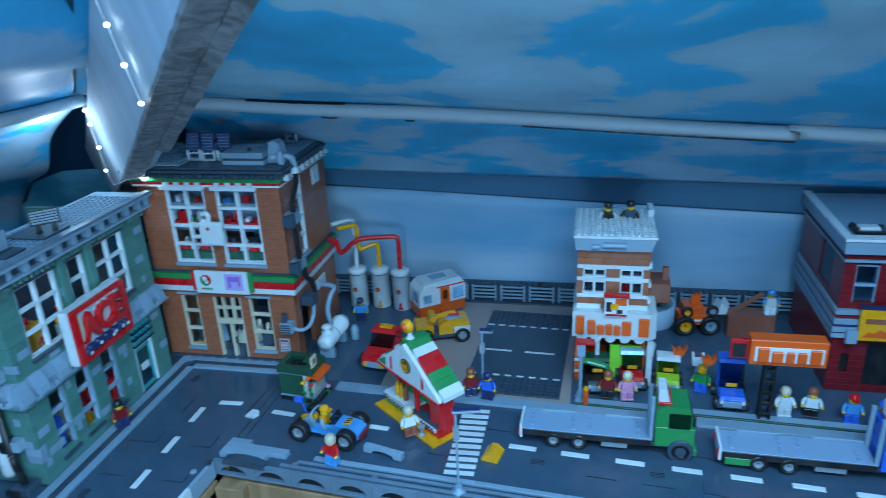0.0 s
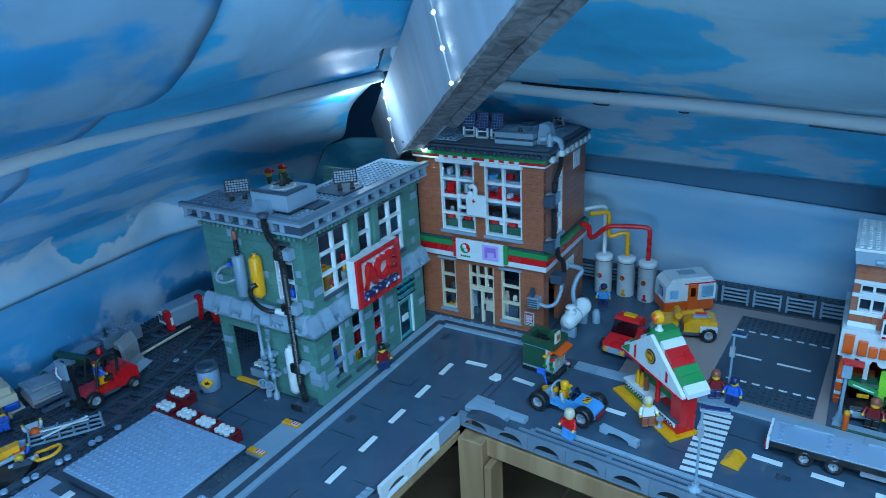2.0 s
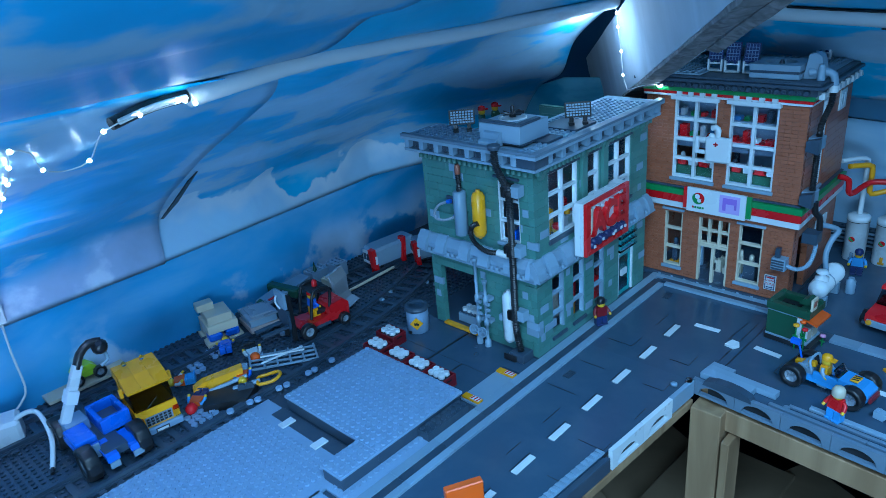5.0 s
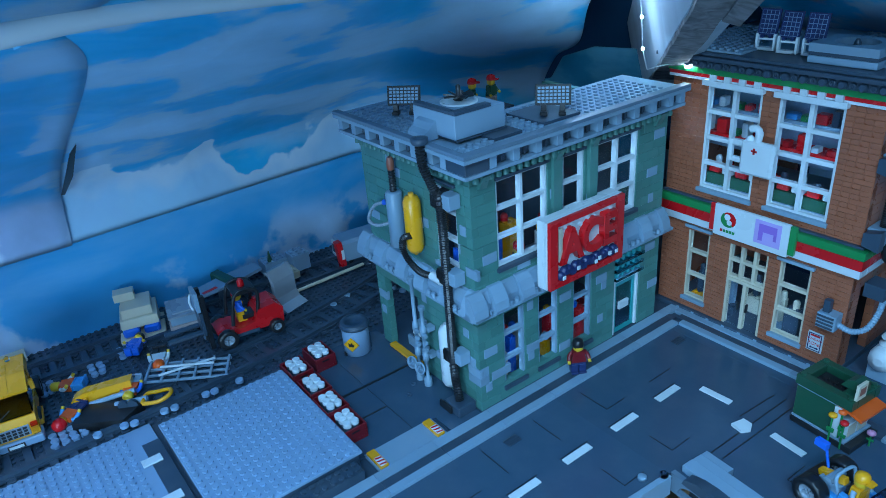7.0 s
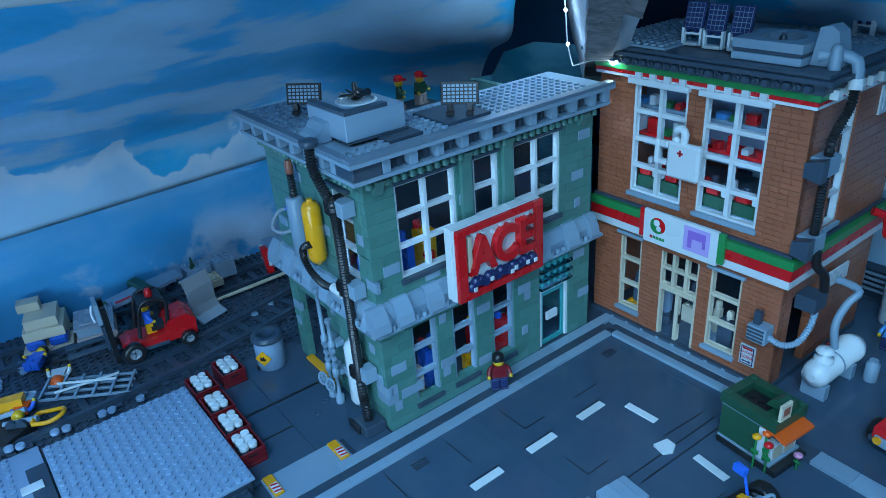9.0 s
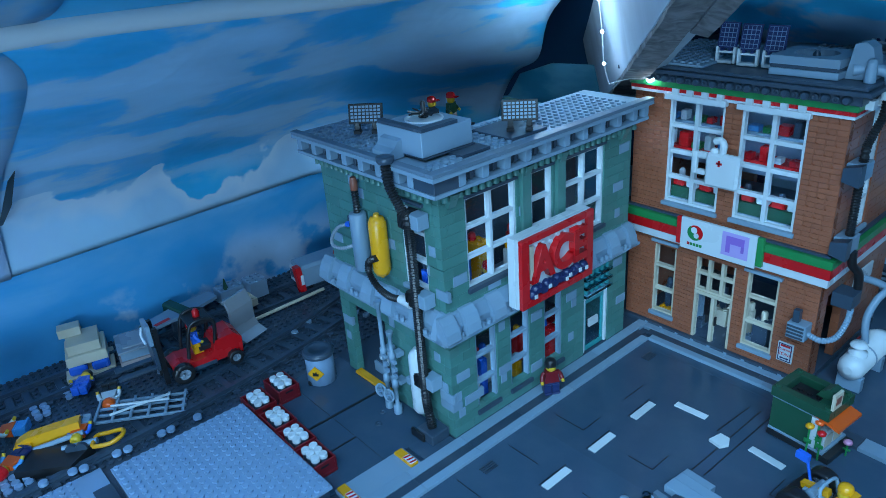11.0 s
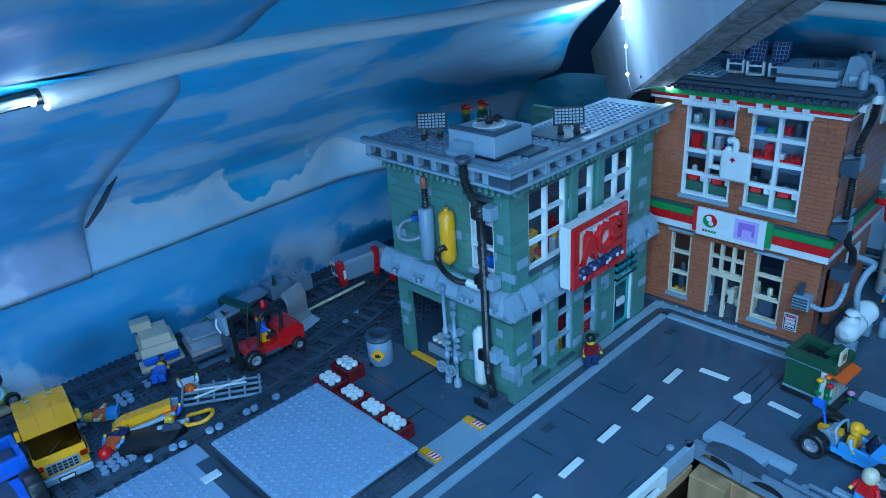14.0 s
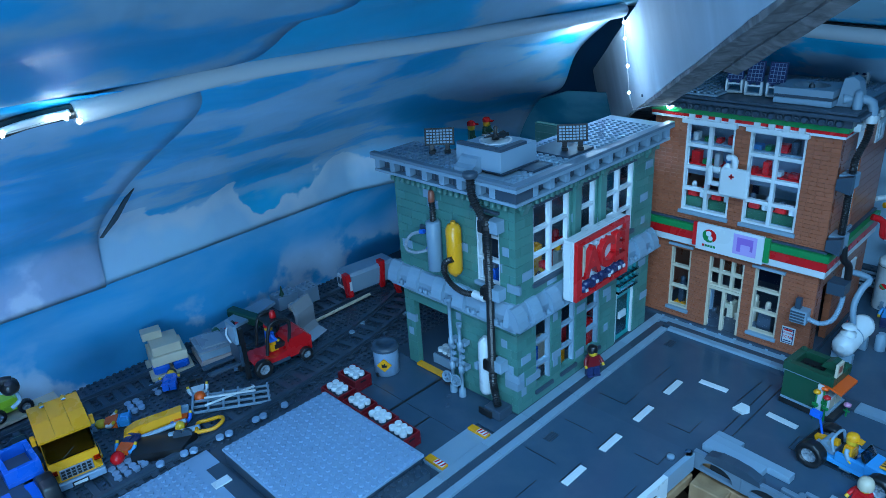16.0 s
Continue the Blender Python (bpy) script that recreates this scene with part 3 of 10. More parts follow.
def street_lamp(x, y, label, height=0.105, arm=0.012, turn=0.0):
    s = thing("street_lamp", label, "street lamp", Matrix.Translation((x, y, 0.0005)) @ pose(0, 0, 0, 0, 0, turn), "street lamps")
    part("base", Shape().lathe([(0.0076, 0), (0.0076, 0.003), (0.004, 0.004), (0.004, 0.009)], n=16), GREY, s)
    part("pole", Shape().cyl((0, 0, 0.008), (0, 0, height), 0.0014, 10), GREY, s)
    part("signal_box", Shape().box(-0.0032, -0.003, height * 0.68, 0.0032, 0.003, height * 0.82), SILVER, s)
    head = part("head", Shape().box(-0.003, -0.004, height, arm + 0.004, 0.004, height + 0.0026), GREY, s)
    part("solar_tile", Shape().box(-0.0026, -0.0036, height + 0.0027, arm + 0.0036, 0.0036, height + 0.0038), NAVY, head, "dark blue solar tile")
    return s


def solar_panel(parent_name, label, at, w, h, cols, rows, legs=True, face=None, line=None, tilt=18):
    s = thing(parent_name, label, "solar panel", at, "roof solar panels")
    m = Matrix.Translation((0, 0, 0.0085)) @ pose(0, 0, 0, -tilt, 0, 0)
    board = part("panel", Shape().box(-w / 2, -0.001, 0, w / 2, 0.0016, h, 0.0003), face or NAVY, s, "", m)
    cw, rh = (w - 0.003) / cols, (h - 0.003) / rows
    cell = Shape().box(0.0005, -0.0014, 0.0005, cw - 0.0005, -0.0009, rh - 0.0005, 0).mesh("cell", line or GREY)
    for i in range(cols):
        for j in range(rows):
            o = new("cell", cell)
            o.parent, o.matrix_basis = board, Matrix.Translation((-w / 2 + 0.0015 + i * cw, 0, 0.0015 + j * rh))
    for k in (-1, 1):
        part("leg", Shape().box(k * w * 0.26 - 0.0032, -0.0035, 0, k * w * 0.26 + 0.0032, 0.0035, 0.0034).box(k * w * 0.26 - 0.0024, -0.0012, 0.0034, k * w * 0.26 + 0.0024, 0.003, 0.0100), BLACK if legs is True else legs, s)
    return s


def tall_panel(x, y, z, turn, tilt):
    """Dark celled panel with a blue frame, leaning on a white stand."""
    s = thing("solar_panel", "dark blue solar panel on a white stand on the brick roof", "solar panel", Matrix.Translation((x, y, z)) @ pose(0, 0, 0, 0, 0, turn), "roof solar panels")
    w, h, n, k = 0.0180, 0.0235, 4, 5
    board = part("panel", Shape().box(-w / 2, -0.001, 0, w / 2, 0.0016, h, 0.0003), NAVY, s, "", Matrix.Translation((0, 0, 0.0135)) @ pose(0, 0, 0, -tilt, 0, 0))
    part("grid", Shape().box(-w / 2 + 0.0015, -0.0013, 0.0015, w / 2 - 0.0015, -0.00105, h - 0.0015, 0), GREY, board, "thin pale grid lines")
    cw, rh = (w - 0.003) / n, (h - 0.003) / k
    cell = Shape().box(0.0003, -0.0017, 0.0003, cw - 0.0003, -0.00135, rh - 0.0003, 0).mesh("cell", NAVY)
    for i in range(n):
        for j in range(k):
            o = new("cell", cell)
            o.parent, o.matrix_basis = board, Matrix.Translation((-w / 2 + 0.0015 + i * cw, 0, 0.0015 + j * rh))
    for q in (-1, 1):
        part("leg", Shape().box(q * 0.0082 - 0.0011, -0.0025, 0, q * 0.0082 + 0.0011, 0.0025, 0.0150), WHITE, s)
        part("clip", Shape().box(q * 0.0038 - 0.0014, -0.0024, 0.0112, q * 0.0038 + 0.0014, 0.0026, 0.0140), NAVY, s)
    part("foot", Shape().box(-0.0070, -0.0035, 0, 0.0070, 0.0035, 0.0026), WHITE, s)
    part("crossbar", Shape().box(-0.0070, -0.0012, 0.0092, 0.0070, 0.0012, 0.0112), WHITE, s)
    return s


def hose_clip(parent, x, y, z, w=0.016, d=0.012, h=0.013, mat=None):
    c = part("hose_bracket", Shape().box(x - w * 0.1, y - d, z, x + w * 0.7, y, z + h, 0.0004), mat or GREY, parent)
    g = Shape()
    g.box(x - w * 0.62, y - d - 0.003, z - 0.0006, x - w * 0.1, y - 0.001, z + h + 0.0006, 0.0003)
    for k in range(4):
        g.box(x - w * 0.60 + k * w * 0.12, y - d - 0.0042, z + 0.001, x - w * 0.60 + k * w * 0.12 + 0.0009, y - d - 0.0028, z + h - 0.001, 0)
    part("grille", g, BLACK, c)
    return c

# ---------------------------------------------------------------- the setting
# table top, an L round the opening in which the camera moves
HX, HY = -0.461, 0.583           # inner corner of the opening
RW, RN = -3.8, -4.8              # turn of its west and north edges
WX, WY = -1.10, 1.065            # foot of the two sky walls
ground = solid("ground", Shape().prism([(WX - 0.05, -0.5), (HX - 0.083, -0.5), (HX - 0.011, HY), (HX - 0.011, WY + 0.05), (WX - 0.05, WY + 0.05)], 2, -0.022, -0.004).prism([(HX - 0.0112, HY + 0.010), (0.62, HY - 0.080), (0.62, WY + 0.05), (HX - 0.0112, WY + 0.05)], 2, -0.022, -0.004),
               PINE, "pine table boards under the toy town baseplates", "table", kind="structure")

def sheet(name, pts, mat, label, thick=0.003, bow=0.0, nu=24, nv=8):
    """A hung sheet of paper between four corners, gently wavy, with thickness."""
    a, b, c, d = [Vector(p) for p in pts]
    nrm = (b - a).cross(d - a).normalized()
    v, f = [], []
    for side in (0, 1):
        for i in range(nu + 1):
            for j in range(nv + 1):
                u, w = i / nu, j / nv
                p = a.lerp(b, u).lerp(d.lerp(c, u), w)
                k = noise.noise(p * 4.0) * bow + noise.noise(p * 11.0) * bow * 0.35
                v.append(p + nrm * (k * math.sin(math.pi * w) ** 0.5 * math.sin(math.pi * min(max(u, 0.02), 0.98)) ** 0.3 - side * thick))
    N = (nu + 1) * (nv + 1)
    for i in range(nu):
        for j in range(nv):
            q = i * (nv + 1) + j
            f.append((q, q + nv + 1, q + nv + 2, q + 1))
            f.append((N + q, N + q + 1, N + q + nv + 2, N + q + nv + 1))
    for i in range(nu):
        for j in (0, nv):
            q = i * (nv + 1) + j
            f.append((q, q + nv + 1, N + q + nv + 1, N + q))
    for j in range(nv):
        for i in (0, nu):
            q = i * (nv + 1) + j
            f.append((q, q + 1, N + q + 1, N + q))
    s = Shape().add(v, f, True)
    return solid(name, s, mat, label, "wall", kind="structure")

def along(pts, u):
    """Point at the share u of a polyline's length."""
    p = [Vector(q) for q in pts]
    seg = [(b - a).length for a, b in zip(p, p[1:])]
    d = u * sum(seg)
    for a, b, n in zip(p, p[1:], seg):
        if d <= n:
            return a.lerp(b, d / n)
        d -= n
    return p[-1]

def hung(name, lower, upper, mat, label, thick=0.002, bow=0.0, nu=48, nv=14, sag=0.0):
    """A loose sheet between a lower and an upper line, wavy, with thickness."""
    v, f = [], []
    for i in range(nu + 1):
        a, b = along(lower, i / nu), along(upper, i / nu)
        t = along(upper, min(i / nu + 0.02, 1)) - along(upper, max(i / nu - 0.02, 0))
        nrm = t.cross(b - a).normalized()
        for j in range(nv + 1):
            w = j / nv
            p = a.lerp(b, w)
            k = noise.noise(p * 4.0) * bow + noise.noise(p * 11.0) * bow * 0.35
            v.append(p + nrm * (k * math.sin(math.pi * w) ** 0.5 + sag * math.sin(math.pi * w)))
    N = len(v)
    v += [p + Vector((-thick, 0, thick * 0.4)) for p in v]
    for i in range(nu):
        for j in range(nv):
            q = i * (nv + 1) + j
            f.append((q, q + nv + 1, q + nv + 2, q + 1))
            f.append((N + q, N + q + 1, N + q + nv + 2, N + q + nv + 1))
    for i in range(nu):
        for j in (0, nv):
            q = i * (nv + 1) + j
            f.append((q, q + nv + 1, N + q + nv + 1, N + q))
    for j in range(nv):
        for i in (0, nu):
            q = i * (nv + 1) + j
            f.append((q, q + 1, N + q + 1, N + q))
    return solid(name, Shape().add(v, f, True), mat, label, "wall", kind="structure")

def lofted(name, lines, mat, label, thick=0.0016, bow=0.0, nu=60, nv=8, slack=(0, 0, 1)):
    """A loose sheet drawn smoothly through several lines, wavy, with thickness."""
    v, f = [], []
    m = len(lines) - 1
    for i in range(nu + 1):
        q = [along(ln, i / nu) for ln in lines]
        q = [q[0] * 2 - q[1]] + q + [q[-1] * 2 - q[-2]]
        for j in range(m * nv + 1):
            k = min(j // nv, m - 1)
            w = j / nv - k
            a, b, c, d = q[k:k + 4]
            p = b + (c - a) * (0.5 * w) + (a * 2 - b * 5 + c * 4 - d) * (0.5 * w * w) + (b * 3 - a - c * 3 + d) * (0.5 * w ** 3)
            r = noise.noise(p * 4.0) * bow + noise.noise(p * 11.0) * bow * 0.4
            v.append(p + Vector(slack) * (r * math.sin(math.pi * j / (m * nv)) ** 0.5))
    N, h = len(v), m * nv + 1
    v += [p + Vector((-0.4 * thick, 0.4 * thick, thick)) for p in v]
    for i in range(nu):
        for j in range(h - 1):
            q = i * h + j
            f.append((q, q + h, q + h + 1, q + 1))
            f.append((N + q, N + q + 1, N + q + h + 1, N + q + h))
        for j in (0, h - 1):
            q = i * h + j
            f.append((q, q + h, N + q + h, N + q))
    for j in range(h - 1):
        for i in (0, nu):
            q = i * h + j
            f.append((q, q + 1, N + q + 1, N + q))
    return solid(name, Shape().add(v, f, True), mat, label, "wall", kind="structure")

# west side: a leaning foot sheet, then one curved sheet up to the pipe, the slope above it
WEST = ((-1.045, 0.125), (-1.043, 0.190), (-0.960, 0.252), (-0.880, 0.300), (-0.757, 0.362), (-0.697, 0.384))
sheet("wall_west_lower", [(WX + 0.032, -0.6, -0.02), (WX + 0.032, 1.1, -0.02), (WX + 0.051, 1.1, 0.140), (WX + 0.051, -0.6, 0.128)], PAPER_LOW, "pale blue sky wallpaper sheet leaning behind the railway", bow=0.005)
ENDS = ((-0.930, 0.875, 0.150), (-0.900, 0.862, 0.205), (-0.858, 0.846, 0.252), (-0.810, 0.836, 0.278), (-0.764, 0.806, 0.333), (-0.698, 0.795, 0.384))
lofted("wall_west_upper", [[(x, 0.24, z + 0.010 * (x > -0.7)), (x, 0.40, z + 0.007 * (x > -0.7) + 0.004 * (z < 0.2)), (x, 0.64, z + 0.002 * (x > -0.7) + 0.010 * (z < 0.2)), e] for (x, z), e in zip(WEST, ENDS)], PAPER_MID, "glossy blue wallpaper with printed clouds curving up to the pipe", bow=0.005)
lofted("wall_west_torn", [[(x + 0.0035, -0.6, z + 0.018 * (x > -0.7)), (x + 0.0035, 0.15, z + 0.017 * (x > -0.7)), (x + dx, y, z + 0.010 * (x > -0.7))] for (x, z), dx, y in zip(WEST, (0.003, 0.006, 0.006, 0.0030, 0.0025, 0.002), (0.268, 0.273, 0.278, 0.286, 0.285, 0.262))], PAPER_TORN, "overlapping length of cloud wallpaper with a torn loose corner", bow=0.003, thick=0.0008)
lofted("ceiling_west", [[(-0.703, -0.6, 0.398), (-0.705, 0.285, 0.398)], [(-0.632, -0.6, 0.425), (-0.632, 0.298, 0.425)], [(-0.46, -0.6, 0.555), (-0.46, 0.320, 0.555)], [(-0.05, -0.6, 1.35), (-0.05, 0.42, 1.35)]], PAPER_WEST_SHADED, "sloping attic ceiling papered with grey clouds on blue", bow=0.006, thick=0.0008)
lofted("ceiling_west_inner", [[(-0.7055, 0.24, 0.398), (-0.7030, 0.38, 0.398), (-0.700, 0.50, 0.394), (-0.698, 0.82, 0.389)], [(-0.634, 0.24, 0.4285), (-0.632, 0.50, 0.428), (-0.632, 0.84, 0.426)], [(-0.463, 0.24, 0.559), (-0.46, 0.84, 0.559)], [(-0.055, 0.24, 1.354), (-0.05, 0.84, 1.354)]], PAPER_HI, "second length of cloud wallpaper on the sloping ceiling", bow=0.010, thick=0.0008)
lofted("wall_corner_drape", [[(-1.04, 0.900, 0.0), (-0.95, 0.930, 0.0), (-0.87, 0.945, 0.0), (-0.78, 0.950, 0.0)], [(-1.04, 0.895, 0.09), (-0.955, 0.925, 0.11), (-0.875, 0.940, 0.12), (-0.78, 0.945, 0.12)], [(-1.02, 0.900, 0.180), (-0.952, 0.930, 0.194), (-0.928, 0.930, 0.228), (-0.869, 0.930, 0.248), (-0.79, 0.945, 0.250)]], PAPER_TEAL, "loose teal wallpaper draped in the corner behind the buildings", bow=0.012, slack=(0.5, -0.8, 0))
# dark sheet added so that the corner gap reads as shadow
lofted("wall_corner_back", [[(-1.10, 0.99, 0.10), (-0.60, 1.02, 0.10)], [(-1.06, 0.99, 0.25), (-0.60, 1.00, 0.25)], [(-0.92, 0.96, 0.400), (-0.60, 0.90, 0.400)]], DRAPE, "dark sheet added as the shade in the gap of the papered corner")
# north side
sheet("wall_north_lower", [(-1.15, WY, -0.02), (0.7, WY, -0.02), (0.7, WY - 0.012, 0.155), (-1.15, WY - 0.012, 0.215)], PAPER_BACK, "pale blue misty sky paper behind the fence", bow=0.004)
# the fold's shade is put into this band's darker colour
lofted("wall_north_strip", [[(-0.95, 1.051, 0.2195), (-0.43, 1.050, 0.1935), (-0.08, 1.050, 0.176), (0.7, 1.050, 0.140)], [(-0.95, 1.030, 0.250), (-0.43, 1.028, 0.222), (-0.08, 1.028, 0.206), (0.7, 1.028, 0.180)], [(-0.95, 1.006, 0.262), (-0.43, 1.006, 0.240), (-0.08, 1.006, 0.232), (0.7, 1.006, 0.209)]], PAPER_SHADE, "grey blue band of wallpaper with the shade of the fold in its colour", bow=0.002)
lofted("wall_north_upper", [[(-0.64, 1.000, 0.2395), (-0.42, 1.000, 0.2345), (-0.16, 1.000, 0.2286), (0.155, 1.000, 0.221), (0.7, 1.000, 0.206)], [(-0.64, 0.950, 0.300), (-0.38, 0.948, 0.288), (0.06, 0.946, 0.272), (0.7, 0.944, 0.246)], [(-0.64, 0.874, 0.363), (-0.38, 0.873, 0.348), (-0.045, 0.873, 0.330), (0.7, 0.873, 0.286)]], PAPER_NORTH, "blue wallpaper with printed clouds below the pipe", bow=0.006, slack=(0, -0.6, 0.6))
lofted("ceiling_north", [[(-0.95, 0.872, 0.392), (-0.38, 0.870, 0.364), (0.06, 0.870, 0.338), (0.7, 0.870, 0.302)], [(-0.95, 0.70, 0.450), (-0.226, 0.700, 0.438), (0.7, 0.70, 0.400)], [(-0.95, 0.45, 0.650), (0.7, 0.45, 0.630)], [(-0.95, 0.05, 1.35), (0.7, 0.05, 1.35)]], PAPER_CEIL_LIT, "sloping attic ceiling papered with grey clouds on blue", bow=0.014)
# floor, and unseen plain walls and ceiling added to close the attic, dark against bounce light
solid("floor", Shape().box(-1.4, -1.6, -0.74, 1.6, 1.4, -0.70, 0), GLOOM, "dark dusty attic floor boards", "floor", kind="structure")
solid("wall_east", Shape().box(1.5, -1.6, -0.7, 1.55, 1.3, 1.4, 0), BARE, "unseen plain wall added to close the attic", "wall", kind="structure")
solid("wall_south", Shape().box(-1.4, -1.6, -0.7, 1.5, -1.55, 1.4, 0), BARE, "unseen plain wall added to close the attic", "wall", kind="structure")
solid("ceiling", Shape().box(-1.4, -1.6, 1.36, 1.6, 1.3, 1.40, 0), BARE, "unseen plain ceiling added to close the attic", "ceiling", kind="structure")

# white pipes along the folds
solid("pipe_west", Shape().tube([(-0.700, 0.180, 0.389), (-0.699, 0.230, 0.393), (-0.698, 0.290, 0.3965), (-0.695, 0.380, 0.395), (-0.692, 0.500, 0.391), (-0.690, 0.740, 0.386), (-0.692, 0.788, 0.386)], 0.0080, 14, step=0.02), PIPE, "white plastic pipe along the fold of the sky wallpaper", "pipe")
pn = solid("pipe_north", Shape().tube([(-0.64, 0.868, 0.370), (-0.38, 0.868, 0.3555), (-0.24, 0.868, 0.3495), (-0.045, 0.868, 0.3375), (0.06, 0.868, 0.3305), (0.192, 0.868, 0.3225), (0.205, 0.869, 0.3245), (0.60, 0.868, 0.302)], 0.0095, 14, step=0.02), PIPE, "white plastic pipe along the fold of the sky wallpaper", "pipe")
# black tubes stand in for the shaded slits along the pipe
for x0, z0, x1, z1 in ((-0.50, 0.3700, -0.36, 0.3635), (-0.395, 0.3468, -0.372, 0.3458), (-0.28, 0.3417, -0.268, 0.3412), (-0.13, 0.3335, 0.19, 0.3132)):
    part("gap", Shape().tube([(x0, 0.8615, z0), ((x0 + x1) / 2, 0.8605, (z0 + z1) / 2 - 0.0006), (x1, 0.8615, z1)], 0.0011, 6), BLACK, pn, "black strip put in for the shade between pipe and paper")

# ---------------------------------------------------------------- ground pieces: baseplates, roads, kerbs, markings
Z0 = -0.004
base = solid("baseplate_west", Shape().box(WX + 0.004, -0.45, Z0, -0.6032, HY + 0.16, -0.0006, 0.0004).box(WX + 0.004, HY + 0.16, Z0, -0.6032, 1.05, -0.0006, 0.0004), DARK, "dark grey studded baseplate under the railway yard", "baseplate", kind="structure")
st = Shape()
for i in range(32):
    for j in range(104):
        x, y = -1.088 + i * S, -0.16 + j * S
        if -0.64 < x or y > 0.80:
            continue
        st.stud(x, y, -0.0006, n=8)
part("studs", st, DARK, base)
base.children[0]["kind"] = "stuff"

road = solid("road_west", Shape().prism([(-0.603, -0.45), (HX - 0.076, -0.45), (HX - 0.007, HY), (-0.603, HY)], 2, Z0, 0.0), ROAD, "glossy dark grey tiled toy road along the green building", "road", kind="structure")
road2 = solid("road_north", Shape().prism([(-0.603, HY), (HX - 0.003, HY), (HX, HY + 0.004), (0.62, HY - 0.086), (0.62, 0.7200), (-0.37, 0.7640), (-0.603, 0.7640)], 2, Z0, 0.0), ROAD, "glossy dark grey tiled toy road beside the table edge", "road", kind="structure")
# joints between road tiles, cut as narrow dark grooves proud by a hair
jr = random.Random(4)
def joint(x0, y0, x1, y1, parent, w=0.0006):
    """A narrow dark gap between two tiles."""
    d = math.atan2(y1 - y0, x1 - x0)
    n = math.hypot(x1 - x0, y1 - y0)
    part("tile_joint", Shape().box(0, -w / 2, 0.0002, n, w / 2, 0.0005, 0), BLACK, parent, "", Matrix.Translation((x0, y0, 0)) @ Matrix.Rotation(d, 4, "Z"))

for k in range(9):
    y = 0.17 + k * 0.0626
    for x0, x1 in ((-0.588, -0.556), (-0.510, -0.482)):
        if jr.random() < 0.6:
            joint(x0 + jr.uniform(-0.006, 0.006), y, x1, y, road if y < 0.56 else road2)
        if jr.random() < 0.6:
            joint(x1, y, x1, y + jr.choice((0.016, 0.024, 0.032)), road if y < 0.54 else road2)
    joint(-0.5385, y - 0.0185, -0.5385, y + 0.0165, road if y < 0.55 else road2)
for k in range(11):
    x = -0.40 + k * 0.0603
    y = 0.683 - (x + 0.40) * 0.080
    for dy in (-0.034, 0.026):
        if jr.random() < 0.65:
            joint(x, y + dy, x + jr.choice((0.024, 0.032, 0.046)), y + dy - 0.003, road2)
        if jr.random() < 0.65:
            joint(x, y + dy, x + 0.001, y + dy + jr.choice((0.016, 0.024)), road2)
for x, y0, y1 in ((-0.4585, 0.628, 0.742), (-0.4480, 0.632, 0.745), (-0.4690, 0.690, 0.740)):
    joint(x, y0, x + 0.004, y1, road2, 0.0009)
for x, y, a in ((-0.588, 0.505, 1), (-0.585, 0.742, 1), (-0.10, 0.632, 0), (-0.35, 0.642, 0), (0.03, 0.628, 0)):
    d = Shape()
    for k in range(4):
        if a:
            d.box(x + k * 0.0024, y, 0.0002, x + k * 0.0024 + 0.0013, y + 0.015, 0.0012, 0)
        else:
            d.box(x, y + k * 0.0024, 0.0002, x + 0.015, y + k * 0.0024 + 0.0013, 0.0012, 0)
    part("drain", d, DARK, road2)

def dash(x, y, along_y, turn=0.0, n=0.0315, w=0.0075):
    h = (w / 2, n / 2) if along_y else (n / 2, w / 2)
    part("road_dash", Shape().box(-h[0], -h[1], 0.0003, h[0], h[1], 0.0016, 0.0003), WHITE, road if along_y else road2, "", pose(x, y, 0, 0, 0, turn))

for k in range(-3, 6):
    dash(-0.5328, 0.3555 + k * 0.0626, True)
NT = -4.4                                # the north road leaves the corner at this angle
for x, y, t in ((-0.5005, 0.6990, 2.0), (-0.4210, 0.6862, -7.0), (-0.3530, 0.6790, NT)):
    dash(x, y, False, t)
for k in range(11):
    if k not in (1, 2):
        dash(-0.2925 + k * 0.0603, 0.6735 - k * 0.0050, False, NT)
part("road_tile", Shape().prism([(-0.0075, -0.006), (0.004, -0.0085), (0.0085, -0.001), (0.005, 0.007), (-0.004, 0.0078)], 2, 0.0003, 0.0032).moved(Matrix.Translation((-0.4595, 0.6785, 0))), WHITE, road2)
# zebra crossing
for k in range(11):
    part("zebra_bar", Shape().box(-0.0170, -0.0034, 0.0003, 0.0170, 0.0034, 0.0016, 0.0003), WHITE, road2, "", pose(-0.1770 + k * 0.0001, 0.6045 + k * 0.0119, 0, 0, 0, 1.5))

# kerbs and pavements: grey and dark strips laid as long tiles
def strip(name, x0, y0, x1, y1, h, mat, parent, step=0.064):
    along_y = (y1 - y0) > (x1 - x0)
    lo, hi = (y0, y1) if along_y else (x0, x1)
    t = lo
    while t < hi - 0.001:
        e = min(t + step, hi)
        part(name, (Shape().box(x0, t + 0.0001, -0.0005, x1, e - 0.0001, h) if along_y else Shape().box(t + 0.0001, y0, -0.0005, e - 0.0001, y1, h)), mat, parent)
        t = e

